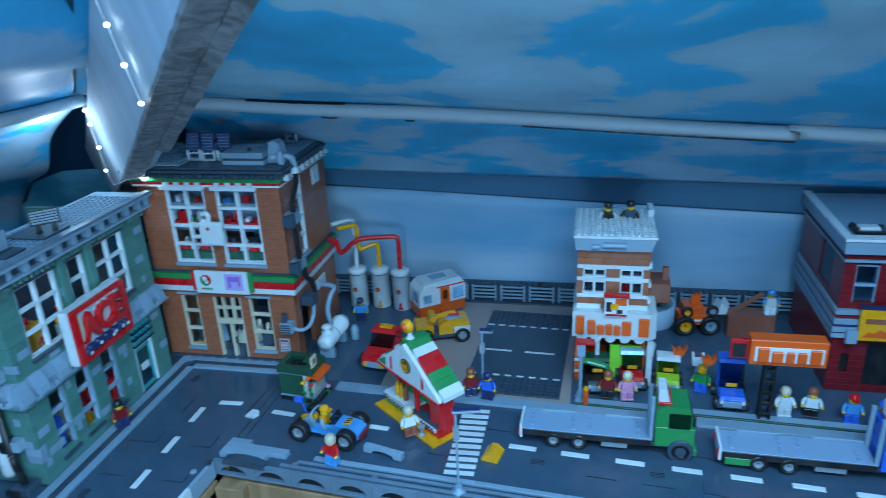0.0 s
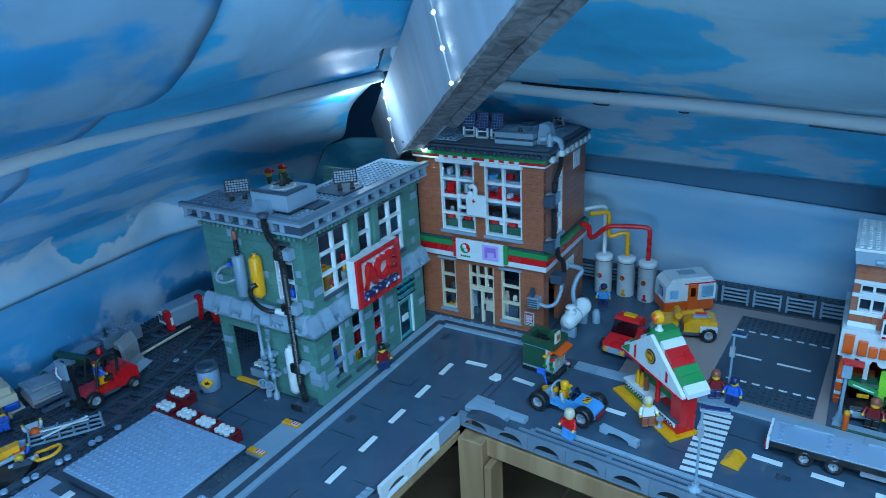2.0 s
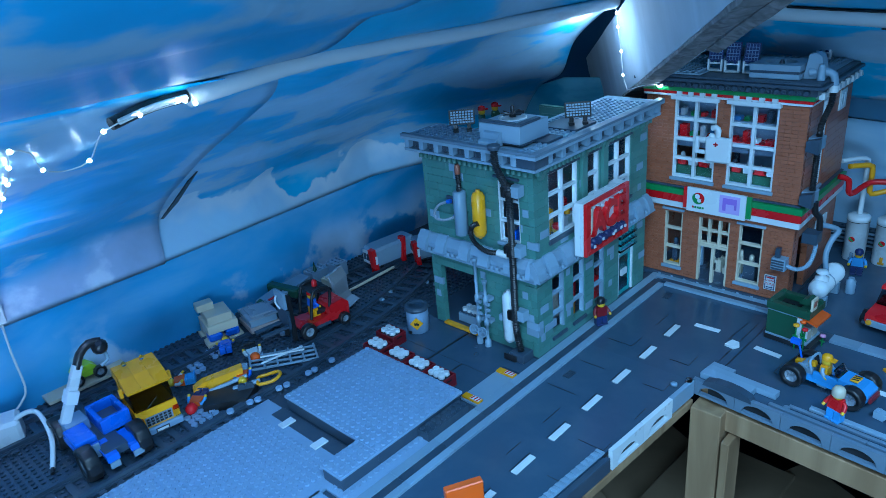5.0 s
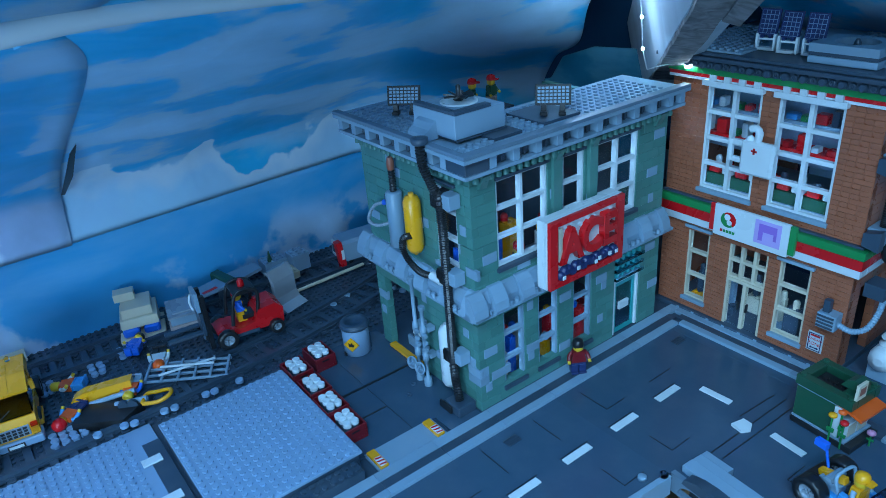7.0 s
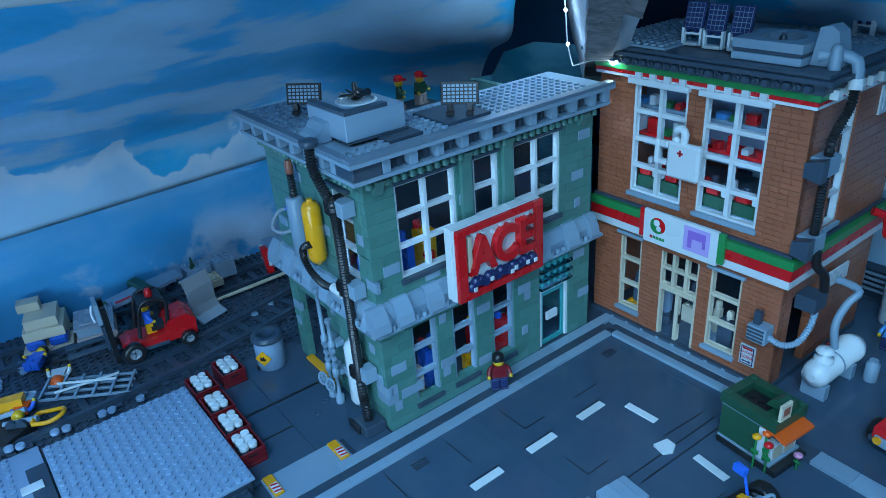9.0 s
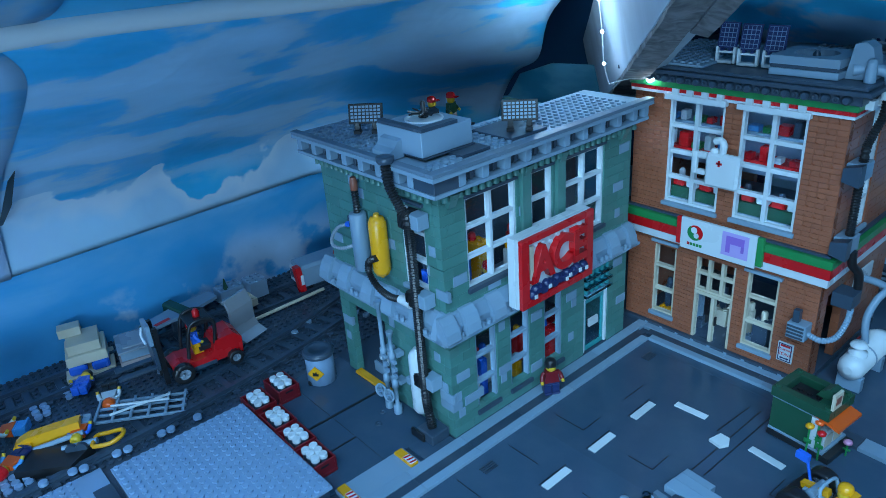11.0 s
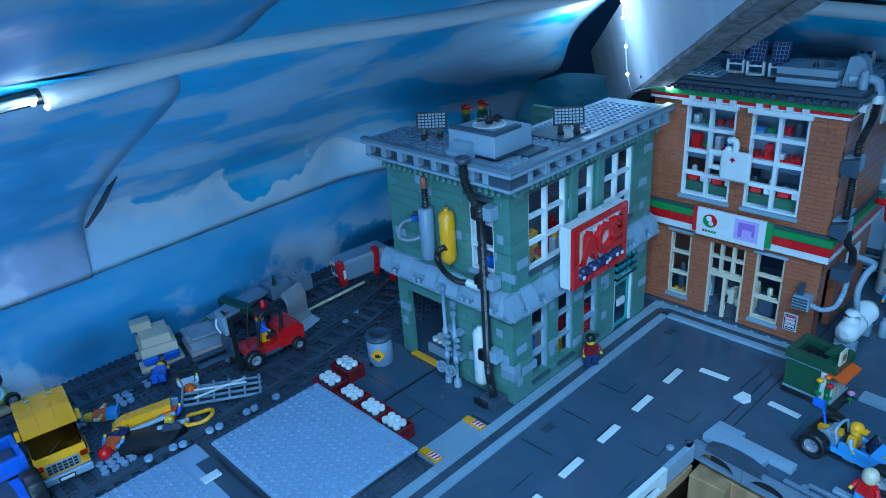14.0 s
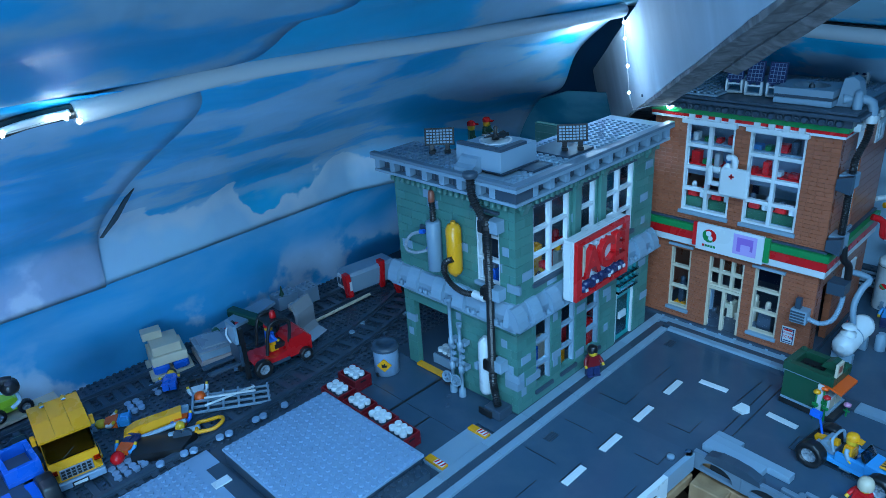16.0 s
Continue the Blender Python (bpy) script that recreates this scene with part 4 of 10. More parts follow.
pave = thing("pavement_west", "light and dark grey tiled pavement in front of the green building", "pavement", kind="structure")
strip("kerb_tile", -0.6295, 0.20, -0.6185, 0.792, 0.0036, GREY, pave)
strip("kerb_tile", -0.6183, 0.20, -0.6085, 0.784, 0.0030, DARK, pave)
strip("kerb_tile", -0.6083, 0.20, -0.6000, 0.776, 0.0036, GREY, pave)
strip("kerb_tile", -0.5998, 0.776, -0.4300, 0.7645 + 0.0195, 0.0036, GREY, pave)
strip("kerb_tile", -0.6083, 0.7842, -0.4300, 0.7935, 0.0030, DARK, pave)
strip("kerb_tile", -0.6183, 0.7937, -0.4300, 0.8030, 0.0036, GREY, pave, 0.048)
part("kerb_tile", Shape().box(-0.6295, 0.7922, -0.0005, -0.6185, 0.803, 0.0036), GREY, pave)
for k in range(30):
    part("stud", Shape().stud(-0.62 + k * 0.0064, 0.8035, 0.0036), GREY, pave) if k % 3 == 0 else None
nk = thing("pavement_north", "pale grey kerb tiles along the upper side of the road", "pavement", Matrix.Translation((-0.372, 0.7560, 0)) @ pose(0, 0, 0, 0, 0, -2.6) @ Matrix.Translation((0.372, -0.7445, 0)), kind="structure")
strip("kerb_tile", -0.3720, 0.7360, 0.62, 0.7530, 0.0036, GREY, nk, 0.032)
part("kerb_tile", Shape().box(-0.430, 0.7360, -0.0005, -0.3722, 0.7530, 0.003), DARK, nk)
strip("kerb_tile", -0.055, 0.7545, 0.36, 0.7580, 0.0042, DKGREEN, nk, 0.08)
strip("kerb_tile", -0.055, 0.7582, 0.36, 0.7700, 0.0036, GREY, nk, 0.048)
# door mat of the brick building
for x0, x1, m in ((-0.615, -0.575, GREEN), (-0.5748, -0.535, RED), (-0.5348, -0.498, WHITE)):
    part("step_tile", Shape().box(x0, 0.8032, -0.0005, x1, 0.8138, 0.0046), m, pave)

# plots behind the north road
plot = solid("plot_station", Shape().box(-0.603, 0.7642, Z0, -0.315, 1.06, 0.0, 0.0004), ROAD, "smooth dark grey tiled station forecourt", "forecourt", kind="structure")
solid("plot_sand", Shape().prism([(-0.3148, 0.7620), (-0.0605, 0.7510), (-0.0605, 1.06), (-0.3148, 1.06)], 2, Z0, 0.0002), DKTAN, "dusty pale pinkish smooth ground panel", "ground", kind="structure")
solid("plot_shops", Shape().prism([(-0.0603, 0.7510), (0.62, 0.7210), (0.62, 1.06), (-0.0603, 1.06)], 2, Z0, 0.0), ROAD, "smooth dark grey ground behind the shops", "ground", kind="structure")
lot = tagged(part("parking_lot", Shape().box(0, 0, 0.0003, 0.1290, 0.2360, 0.0018, 0.0003), DARK, None, "", pose(-0.2035, 0.7680, 0, 0, 0, -2.6)), "dark grey parking plate with white dashes and studded ends", "road plate", kind="structure")
ls = Shape()
for i in range(16):
    for j in range(5):
        for y0 in (0.006, 0.197):
            ls.stud(0.0045 + i * S, y0 + j * S, 0.0018, n=8)
part("studs", ls, DARK, lot)
for k in range(8):
    for y in (0.0440, 0.1865):
        part("lot_dash", Shape().box(0.002 + k * 0.0163, y - 0.0018, 0.0019, 0.0115 + k * 0.0163, y + 0.0018, 0.0024, 0), WHITE, lot)
for x in (0.008, 0.070):
    part("lot_dash", Shape().box(x, 0.1085, 0.0019, x + 0.042, 0.1125, 0.0024, 0), WHITE, lot)

# apron with hazard tiles, smooth yard, white plates
yard = solid("yard_tiles", Shape().box(-0.8269, 0.3904, -0.0004, -0.6546, 0.5196, 0.0022, 0.0003).box(-0.6550, 0.4787, -0.0004, -0.6297, 0.5155, 0.0022, 0.0003), ROAD, "smooth dark grey tiled yard beside the green building", "yard", kind="structure")
part("joint", Shape().box(-0.8257, 0.4529, 0.0023, -0.6561, 0.4527, 0.0026, 0).box(-0.7437, 0.3902, 0.0023, -0.7408, 0.5198, 0.0026, 0).box(-0.7014, 0.3899, 0.0023, -0.6997, 0.4522, 0.0026, 0), BLACK, yard)
for x, y in ((-0.7000, 0.4789), (-0.7116, 0.4927)):
    part("stud", Shape().lathe([(0.0032, 0), (0.0032, 0.0008), (0.0018, 0.0008), (0.0018, 0.0003)], (x, y, 0.0022), 12), ROAD, yard)
apron = solid("driveway_apron", Shape().box(-0.6562, 0.3995, -0.0004, -0.6297, 0.4738, 0.0030, 0.0003), GREY, "pale grey driveway apron between hazard tiles", "driveway", kind="structure")
for y in (0.4005, 0.4625):
    hz = thing("hazard_tile", "yellow tile with red and white hazard sticker", "tile", Matrix.Translation((-0.6543, y, 0.0031)), "hazard tiles")
    part("tile", Shape().box(0, 0, 0, 0.0246, 0.0085, 0.0028), YELLOW, hz)
    stk = part("sticker", Shape().box(0.0115, 0.001, 0.0029, 0.0236, 0.0076, 0.0032, 0), WHITE, hz)
    for k in range(3):
        part("stripe", Shape().prism([(0.0120 + k * 0.0042, 0.0012), (0.0138 + k * 0.0042, 0.0012), (0.0118 + k * 0.0042 + 0.0032, 0.0074), (0.0100 + k * 0.0042 + 0.0032, 0.0074)], 2, 0.0033, 0.0035), RED, stk)

lowp = solid("pale_baseplate", Shape().box(-0.8376, -0.1546, -0.0004, -0.6638, 0.2616, 0.003, 0.0003).box(-0.6671, 0.0243, -0.0004, -0.6305, 0.204, 0.003, 0.0003), PALE, "large pale grey studded baseplate in the yard", "baseplate", kind="structure")
ws = Shape().studs(-0.8376, -0.1546, 0.003, 20, 49)
part("studs", ws, PALE, lowp)
lowq = solid("pale_side_plate", Shape().box(-0.6641, 0.2105, -0.0004, -0.630, 0.3835, 0.003, 0.0003), PALE, "pale grey studded plate strip beside the pavement", "baseplate", kind="structure")
part("studs", Shape().studs(-0.6605, 0.2124, 0.003, 3, 22), PALE, lowq)
dk = solid("dark_channel", Shape().box(-0.8082, 0.2459, -0.0003, -0.6782, 0.2624, 0.0036, 0.0003), DARK, "dark grey sunken channel tile beside the raised pale deck", "tile", kind="structure")
for x in (-0.7840, -0.7260):
    part("tile", Shape().box(x, 0.2384, 0.0037, x + 0.010, 0.2560, 0.0056), WHITE, dk)

deck = thing("raised_deck", "raised pale grey studded deck on dark grey sides", "deck", Matrix.Translation((-0.8044, 0.2643, 0.0032)))
part("skirt", Shape().box(0.0015, 0.0015, -0.001, 0.1585, 0.125, 0.0138), DARK, deck, "dark grey brick skirt under the deck")
part("skirt", Shape().box(0.1295, -0.0465, -0.001, 0.1585, 0.0013, 0.0138), DARK, deck)
part("top_plate", Shape().plate(0, 0, 0.014, 20, 16, PL, True, 10), PALE, deck)
part("top_plate", Shape().plate(0.128, -0.048, 0.014, 4, 6, PL, True, 10), PALE, deck)
lb = solid("loose_brick", Shape().plate(0, 0, 0, 2, 8, BR, True, 10), DARK, "dark grey two by eight brick lying on pale plate", "brick", at=Matrix.Translation((-0.6456, 0.3208, 0.0031)))

# edge of the town: arched side pieces on the rim of the opening
rim = thing("edge_trim", "grey and white plastic arched side pieces along the rim of the opening", "trim", Matrix.Translation((HX, HY, 0)) @ pose(0, 0, 0, 0, 0, RW) @ Matrix.Translation((-HX, -HY, 0)), kind="structure")
rimn = thing("edge_trim", "grey plastic arched side pieces below the north road", "trim", Matrix.Translation((HX, HY, 0)) @ pose(0, 0, 0, 0, 0, RN) @ Matrix.Translation((-HX, -HY, 0)), kind="structure")
def arch_piece(n=0.0497, h=0.017):
    """A side piece with one half round hole above a closed foot."""
    pts = [(0, 0.0028), (0, -h), (n * 0.16, -h)]
    for k in range(13):
        a = math.pi * k / 12
        pts.append((n * 0.5 - n * 0.34 * math.cos(a), -h + 0.0035 + 0.0115 * math.sin(a)))
    pts += [(n * 0.84, -h), (n - 0.0002, -h), (n - 0.0002, 0.0028)]
    return Shape().prism(pts, 1, -0.003, 0.002).box(n * 0.15, -0.003, -h, n * 0.85, 0.002, -h + 0.0034, 0)
am = arch_piece().mesh("arch_piece", MIDGREY)
amw = arch_piece(0.056, 0.021).mesh("arch_piece", WHITE)
for i in range(19):
    o = new("arch_piece", am)
    o.parent = rimn
    o.matrix_basis = Matrix.Translation((HX - 0.004 + i * 0.0499, HY + 0.003, 0.0005))
# black strip behind the north arches paints the shade in their holes
part("backing", Shape().box(HX + 0.012, HY + 0.0054, -0.019, 0.55, HY + 0.0080, -0.0005, 0), BLACK, rimn, "black strip added as the shade inside the arch holes")
for i in range(2):
    o = new("arch_piece", amw)
    o.parent = rim
    o.matrix_basis = Matrix.Translation((HX - 0.0008, HY - 0.052 - i * 0.0562, 0.0030)) @ pose(0, 0, 0, 0, 0, -90)
# same painted hole shade for the white arches
part("backing", Shape().box(HX - 0.0066, HY - 0.170, -0.019, HX - 0.0040, HY - 0.05, -0.0005, 0), BLACK, rim, "black strip added as the shade inside the arch holes")
part("side_brick", Shape().box(HX - 0.006, HY - 0.0515, -0.017, HX - 0.0005, HY - 0.003, 0.0034), GREY, rim)
part("end_stud", Shape().lathe([(0.0036, 0), (0.0036, 0.003), (0.0026, 0.0034)], (HX - 0.0045, HY - 0.008, 0.0034), 12), TBLUE, rim)
for i in range(6):
    y = HY - 0.1665 - i * 0.0802
    part("side_brick", Shape().box(HX - 0.0060, y - 0.080, -0.019, HX + 0.0002, y, -0.0015), DARK, rim)
    part("toothed_strip", Shape().box(HX - 0.0150, y - 0.080, 0.0003, HX - 0.0064, y, 0.0026), GREY, rim)
    for k in range(10):
        part("tooth", Shape().box(HX - 0.0142, y - 0.006 - k * 0.008, 0.0027, HX - 0.0072, y - 0.0025 - k * 0.008, 0.0044, 0), GREY, rim)
# pale strips along the north rim
for j, (dy, w, h) in enumerate(((0.0085, 0.0050, 0.0034), (0.0190, 0.0042, 0.0030), (0.0275, 0.0062, 0.0038))):
    for i in range(11):
        x = HX + 0.078 + j * 0.017 + i * 0.0962
        if (i * 7 + j * 3) % 10 != 9:
            part("kerb_tile", Shape().box(x, HY + dy, 0.0003, x + 0.0957, HY + dy + w, h), MIDGREY if j < 2 else GREY, rimn)
for i in range(9):
    part("stud", Shape().lathe([(0.0034, 0), (0.0034, 0.002), (0.0026, 0.0024)], (HX + 0.094 + i * 0.098, HY + 0.0163, 0.0003), 12), MIDGREY, rimn)
# raised slabs at the corner
part("corner_slab", Shape().box(HX - 0.001, HY + 0.010, 0.0003, HX + 0.058, HY + 0.0225, 0.0078), GREY, rimn)
part("corner_slab", Shape().box(HX - 0.001, HY + 0.0227, 0.0003, HX + 0.079, HY + 0.0330, 0.0072), GREY, rimn)
part("corner_slab", Shape().box(HX - 0.001, HY + 0.0332, 0.0003, HX + 0.026, HY + 0.0405, 0.0068), GREY, rimn)
part("corner_bow", Shape().prism([(HX + 0.008, 0.0006), (HX + 0.064, 0.0006), (HX + 0.062, 0.0060), (HX + 0.050, 0.0098), (HX + 0.036, 0.0108), (HX + 0.022, 0.0098), (HX + 0.010, 0.0060)], 1, HY - 0.001, HY + 0.0095), DARK, rimn, "dark grey curved slope at the corner")
lst = thing("round_tile", "small loose pale grey round plastic tile on the road", "tile", Matrix.Translation((-0.4775, 0.5620, 0.0004)))
part("disc", Shape().lathe([(0.0004, 0), (0.0038, 0), (0.0038, 0.0028), (0.0033, 0.0033), (0.0004, 0.0033)], n=16), GREY, lst)

# timber under the table
fr = thing("table_frame", "pale pine table legs and rails below the town", "table frame", kind="structure")
part("rail", Shape().box(HX + 0.030, HY + 0.0015, -0.050, 0.60, HY + 0.020, -0.0225, 0.001), PINE, fr, "", rimn.matrix_basis.copy())
part("rail", Shape().box(HX - 0.024, -0.45, -0.034, HX - 0.001, HY - 0.002, -0.0225, 0.001), PINE, fr, "", rim.matrix_basis.copy())
part("leg", Shape().box(HX + 0.002, HY - 0.016, -0.70, HX + 0.037, HY + 0.016, -0.0230, 0.001), PINE, fr)
part("leg", Shape().box(HX + 0.0405, HY - 0.020, -0.70, HX + 0.050, HY + 0.014, -0.0520, 0.001), PINE, fr)
part("leg", Shape().box(HX + 0.30, HY - 0.020, -0.70, HX + 0.334, HY + 0.012, -0.0520, 0.001), PINE, fr)
bx = random.Random(8)
for k in range(9):
    w, d, h = bx.uniform(0.12, 0.25), bx.uniform(0.1, 0.2), bx.uniform(0.36, 0.58)
    o = thing("cardboard_box", "worn brown cardboard box stored under the table", "box", Matrix.Translation((-0.62 + k * 0.13, 0.70 + bx.uniform(-0.08, 0.12), -0.6995)) @ pose(0, 0, 0, 0, 0, bx.uniform(-30, 30)), "cardboard boxes")
    part("body", Shape().box(-w / 2, -d / 2, 0, w / 2, d / 2, h, 0.002), CARD, o)
    part("flap", Shape().box(-w / 2, -d / 2, 0, w / 2, 0, 0.003).moved(Matrix.Translation((0, -d / 2, h + 0.002)) @ pose(0, 0, 0, 28, 0, 0)), CARD, o)

# ---------------------------------------------------------------- the sand green building
GX, GY, GW, GD = -0.630, 0.516, 0.256, 0.171     # corner, length of the front, depth
green = thing("green_building", "two storey sand green toy building with grey patch bricks and sign", "building", Matrix.Translation((GX, GY, 0)))
FF = facing("e", 0, 0)                 # front, along the road
SF = facing("s", -GD, 0)               # side, above the yard
T = 0.008
LW = [(0.0310, 0.0185, 0.0575, 0.103), (0.0755, 0.0185, 0.1020, 0.103), (0.1235, 0.0185, 0.1500, 0.103)]
UW = [(0.0280, 0.1490, 0.0885, 0.2315), (0.1080, 0.1490, 0.1360, 0.2315), (0.1535, 0.1490, 0.2120, 0.2315)]
DOOR = (0.1850, 0.0040, 0.2255, 0.1015)
SIDEO = [(0.0160, 0.0040, 0.0760, 0.0860), (0.1195, 0.1490, 0.1505, 0.2280)]
front_open = LW + UW + [DOOR]

part("foundation", Shape().box(-GD, 0.0005, -0.0004, -0.0002, GW, 0.0032), DARK, green)
f, made = brickwork(GW, 0.0034, 0.2455, T, front_open, 11)
lay(green, FF, made, T, SAND)
f, made2 = brickwork(GD - T - 0.0002, 0.0034, 0.2455, T, SIDEO, 12)
lay(green, SF, made2, T, SAND)
f, made3 = brickwork(GD - T, 0.0034, 0.2455, T, [(0.03, 0.02, 0.12, 0.09), (0.03, 0.145, 0.14, 0.22)], 13, (4, 6))
lay(green, Matrix.Translation((-GD, GW - T, 0)), made3, T, SAND)
# light grey bricks set among the green ones
gm = {n: Shape().box(0, -0.0007, 0.0001, n * S - 0.0001, 0.003, BR - 0.0001).mesh("patch_brick", GREY) for n in (1, 2, 3)}
def patch(m, u, z, n):
    o = new("patch_brick", gm[n])
    o.parent, o.matrix_basis = green, m @ Matrix.Translation((u, 0, z))
for u, c, n in ((0.006, 6, 2), (0.014, 3, 3), (0.006, 2, 1), (0.0605, 9, 1), (0.0590, 4, 2), (0.0610, 3, 1), (0.104, 8, 2), (0.1035, 2, 2), (0.156, 8, 2), (0.164, 7, 1), (0.160, 3, 1), (0.232, 9, 2), (0.240, 4, 2), (0.010, 16, 2),
                (0.094, 21, 1), (0.0915, 20, 2), (0.140, 22, 1), (0.139, 18, 1), (0.228, 18, 2), (0.236, 22, 2), (0.232, 15, 1), (0.050, 14, 2), (0.115, 14, 2)):
    patch(FF, u, 0.0034 + c * BR, n)
for u, c, n in ((0.002, 6, 2), (0.004, 4, 1), (0.085, 9, 1), (0.150, 5, 2), (0.158, 4, 2), (0.152, 17, 2), (0.160, 15, 2), (0.150, 8, 1), (0.046, 23, 2), (0.052, 22, 2), (0.100, 18, 1), (0.006, 16, 2), (0.155, 19, 1)):
    patch(SF, u, 0.0034 + c * BR, n)
# corner quoins, proud by a millimetre
for c in (3, 4, 9, 17):
    part("quoin", Shape().box(-0.0165, -0.0008, 0.0034 + c * BR, 0.0008, 0.0105, 0.0034 + (c + 1) * BR - 0.0001), GREY if c in (3, 4) else SAND, green)

for o in LW:
    sash(green, FF, *o, 1, 3, GREY, sill=DARK)
    part("lintel", Shape().box(o[0] - 0.001, -0.0022, o[3], o[2] + 0.001, 0.004, o[3] + 0.003), DARK, green, "", FF)
for o, n in zip(UW, (2, 1, 2)):
    sash(green, FF, *o, n, 3, WHITE, sill=DARK)
    part("lintel", Shape().box(o[0] - 0.001, -0.0022, o[3], o[2] + 0.001, 0.004, o[3] + 0.003), DARK, green, "", FF)
sash(green, SF, *SIDEO[1], 1, 3, WHITE, sill=GREY)
part("lintel", Shape().box(SIDEO[1][0] - 0.004, -0.003, SIDEO[1][3], SIDEO[1][2] + 0.002, 0.004, SIDEO[1][3] + 0.003), DARK, green, "", SF)
# pilasters between the upper windows
for u in (0.0925, 0.1392):
    part("pilaster", Shape().box(u, -0.004, 0.139, u + 0.011, 0.0, 0.2420), SAND, green, "", FF)
# door with turquoise louvres
door = part("door_frame", Shape().box(0.1852, 0.001, 0.0042, 0.1885, 0.007, 0.0715).box(0.2220, 0.001, 0.0042, 0.2253, 0.007, 0.0715).box(0.1885, 0.001, 0.0680, 0.2220, 0.007, 0.0715), WHITE, green, "white door frame", FF)
part("door_leaf", Shape().box(0.1888, 0.003, 0.0042, 0.2218, 0.0055, 0.0100).box(0.1888, 0.003, 0.0620, 0.2218, 0.0055, 0.0678).box(0.1888, 0.003, 0.0100, 0.1925, 0.0055, 0.0620).box(0.2180, 0.003, 0.0100, 0.2218, 0.0055, 0.0620), TEAL, door)
part("pane", Shape().box(0.1926, 0.0040, 0.0102, 0.2179, 0.0048, 0.0618, 0), TBLUE, door).visible_shadow = False
part("door_bar", Shape().box(0.1960, 0.0010, 0.0330, 0.2110, 0.0038, 0.0420), WHITE, door, "white push bar")
lou = part("louvre_panel", Shape().box(0.1852, 0.0045, 0.0720, 0.2253, 0.0075, 0.1012), TEAL, green, "", FF)
for k in range(3):
    z = 0.0735 + k * 0.0096
    part("louvre", Shape().box(0.1835, -0.0045, z, 0.2270, 0.0044, z + 0.0032), TBLUE, lou)
    for j in range(5):
        part("louvre_tooth", Shape().box(0.1860 + j * 0.0085, -0.002, z + 0.0033, 0.1895 + j * 0.0085, 0.0044, z + 0.0088), TEAL, lou)
# ledge between the storeys: light grey slopes with gaps
led = Shape()
pr = [(0.0, 0.1130), (-0.0125, 0.1130), (-0.0135, 0.1150), (-0.0120, 0.1230), (-0.0080, 0.1310), (-0.0030, 0.1360), (0.0, 0.1362)]
def ledge(m, width, seed):
    rnd = random.Random(seed)
    part("ledge_plate", Shape().box(-0.008, -0.011, 0.1100, width + 0.008, -0.0009, 0.1129), GREY, green, "", m)
    u, k = -0.012, 0
    while u < width - 0.004:
        n = 0.016 if k % 2 == 0 else rnd.choice((0.008, 0.024, 0.016))
        n = min(n, width - u)
        if k % 2 == 0:
            part("ledge_slope", Shape().prism(pr, 0, u + 0.0002, u + n - 0.0002), GREY, green, "", m)
        else:
            part("ledge_slope", Shape().prism([(0.0, 0.1130), (-0.0060, 0.1130), (-0.0075, 0.1230), (-0.0030, 0.1340), (0.0, 0.1350)], 0, u + 0.0002, u + n - 0.0002), GREY, green, "", m)
            for j in range(int(n / S)):
                part("ledge_peg", Shape().cyl((u + (j + 0.5) * S, -0.0095, 0.1130), (u + (j + 0.5) * S, -0.0095, 0.1175), 0.0022, 8), GREY, green, "", m)
        u, k = u + n, k + 1
ledge(FF, GW, 3)
ledge(SF, GD, 5)
part("ledge_corner", Shape().lathe([(0.0001, 0.1130), (0.0135, 0.1130), (0.012, 0.1230), (0.007, 0.1320), (0.0005, 0.1362)], (0, 0, 0), 16), GREY, green)
# toothed course under the cornice
tooth = Shape().lathe([(0.0030, 0), (0.0030, 0.0042), (0.0018, 0.0052)], n=8).mesh("tooth", SAND)
for m, w in ((FF, GW), (SF, GD)):
    part("corbel_strip", Shape().box(0, -0.0035, 0.2422, w, -0.0003, 0.2458), SAND, green, "", m)
    for k in range(int(w / S)):
        o = new("tooth", tooth)
        o.parent, o.matrix_basis = green, m @ Matrix.Translation((0.004 + k * S, -0.0042, 0.2368))
for u in (0.0985, 0.145, 0.238, 0.012):
    part("bracket", Shape().prism([(0, 0.2295), (-0.003, 0.2295), (-0.009, 0.2420), (0, 0.2420)], 0, u - 0.004, u + 0.004), SAND, green, "", FF)
# cornice: grey sill, posts with recessed boxes, dark coping
OV = 0.014
def ell(x0, y0, x1, y1, xi, yi, z0, z1):
    """The roof is an L: a strip along the yard side and one along the road."""
    return Shape().prism([(x0, y0), (x1, y0), (x1, y1), (xi, y1), (xi, yi), (x0, yi)], 2, z0, z1)
part("cornice_sill", ell(-GD - OV, -OV, OV, GW + 0.007, -0.062, 0.043, 0.2460, 0.2490), GREY, green)
part("cornice_core", ell(-GD - 0.002, -0.002, 0.002, GW + 0.002, -0.060, 0.041, 0.2492, 0.2606), DKTAN, green)
part("corner_block", Shape().box(-0.012, -OV + 0.001, 0.2492, OV - 0.001, 0.012, 0.2606), DARK, green)
post = Shape().box(0, -OV + 0.0008, 0.2492, 0.0072, -0.0022, 0.2606).mesh("cornice_post", GREY)
niche = Shape().box(0.0002, -0.006, 0.2493, 0.0158, -0.0023, 0.2605).box(0.004, -0.0075, 0.2493, 0.0062, -0.006, 0.256).box(0.0098, -0.0075, 0.2493, 0.012, -0.006, 0.256).mesh("cornice_niche", DARK)
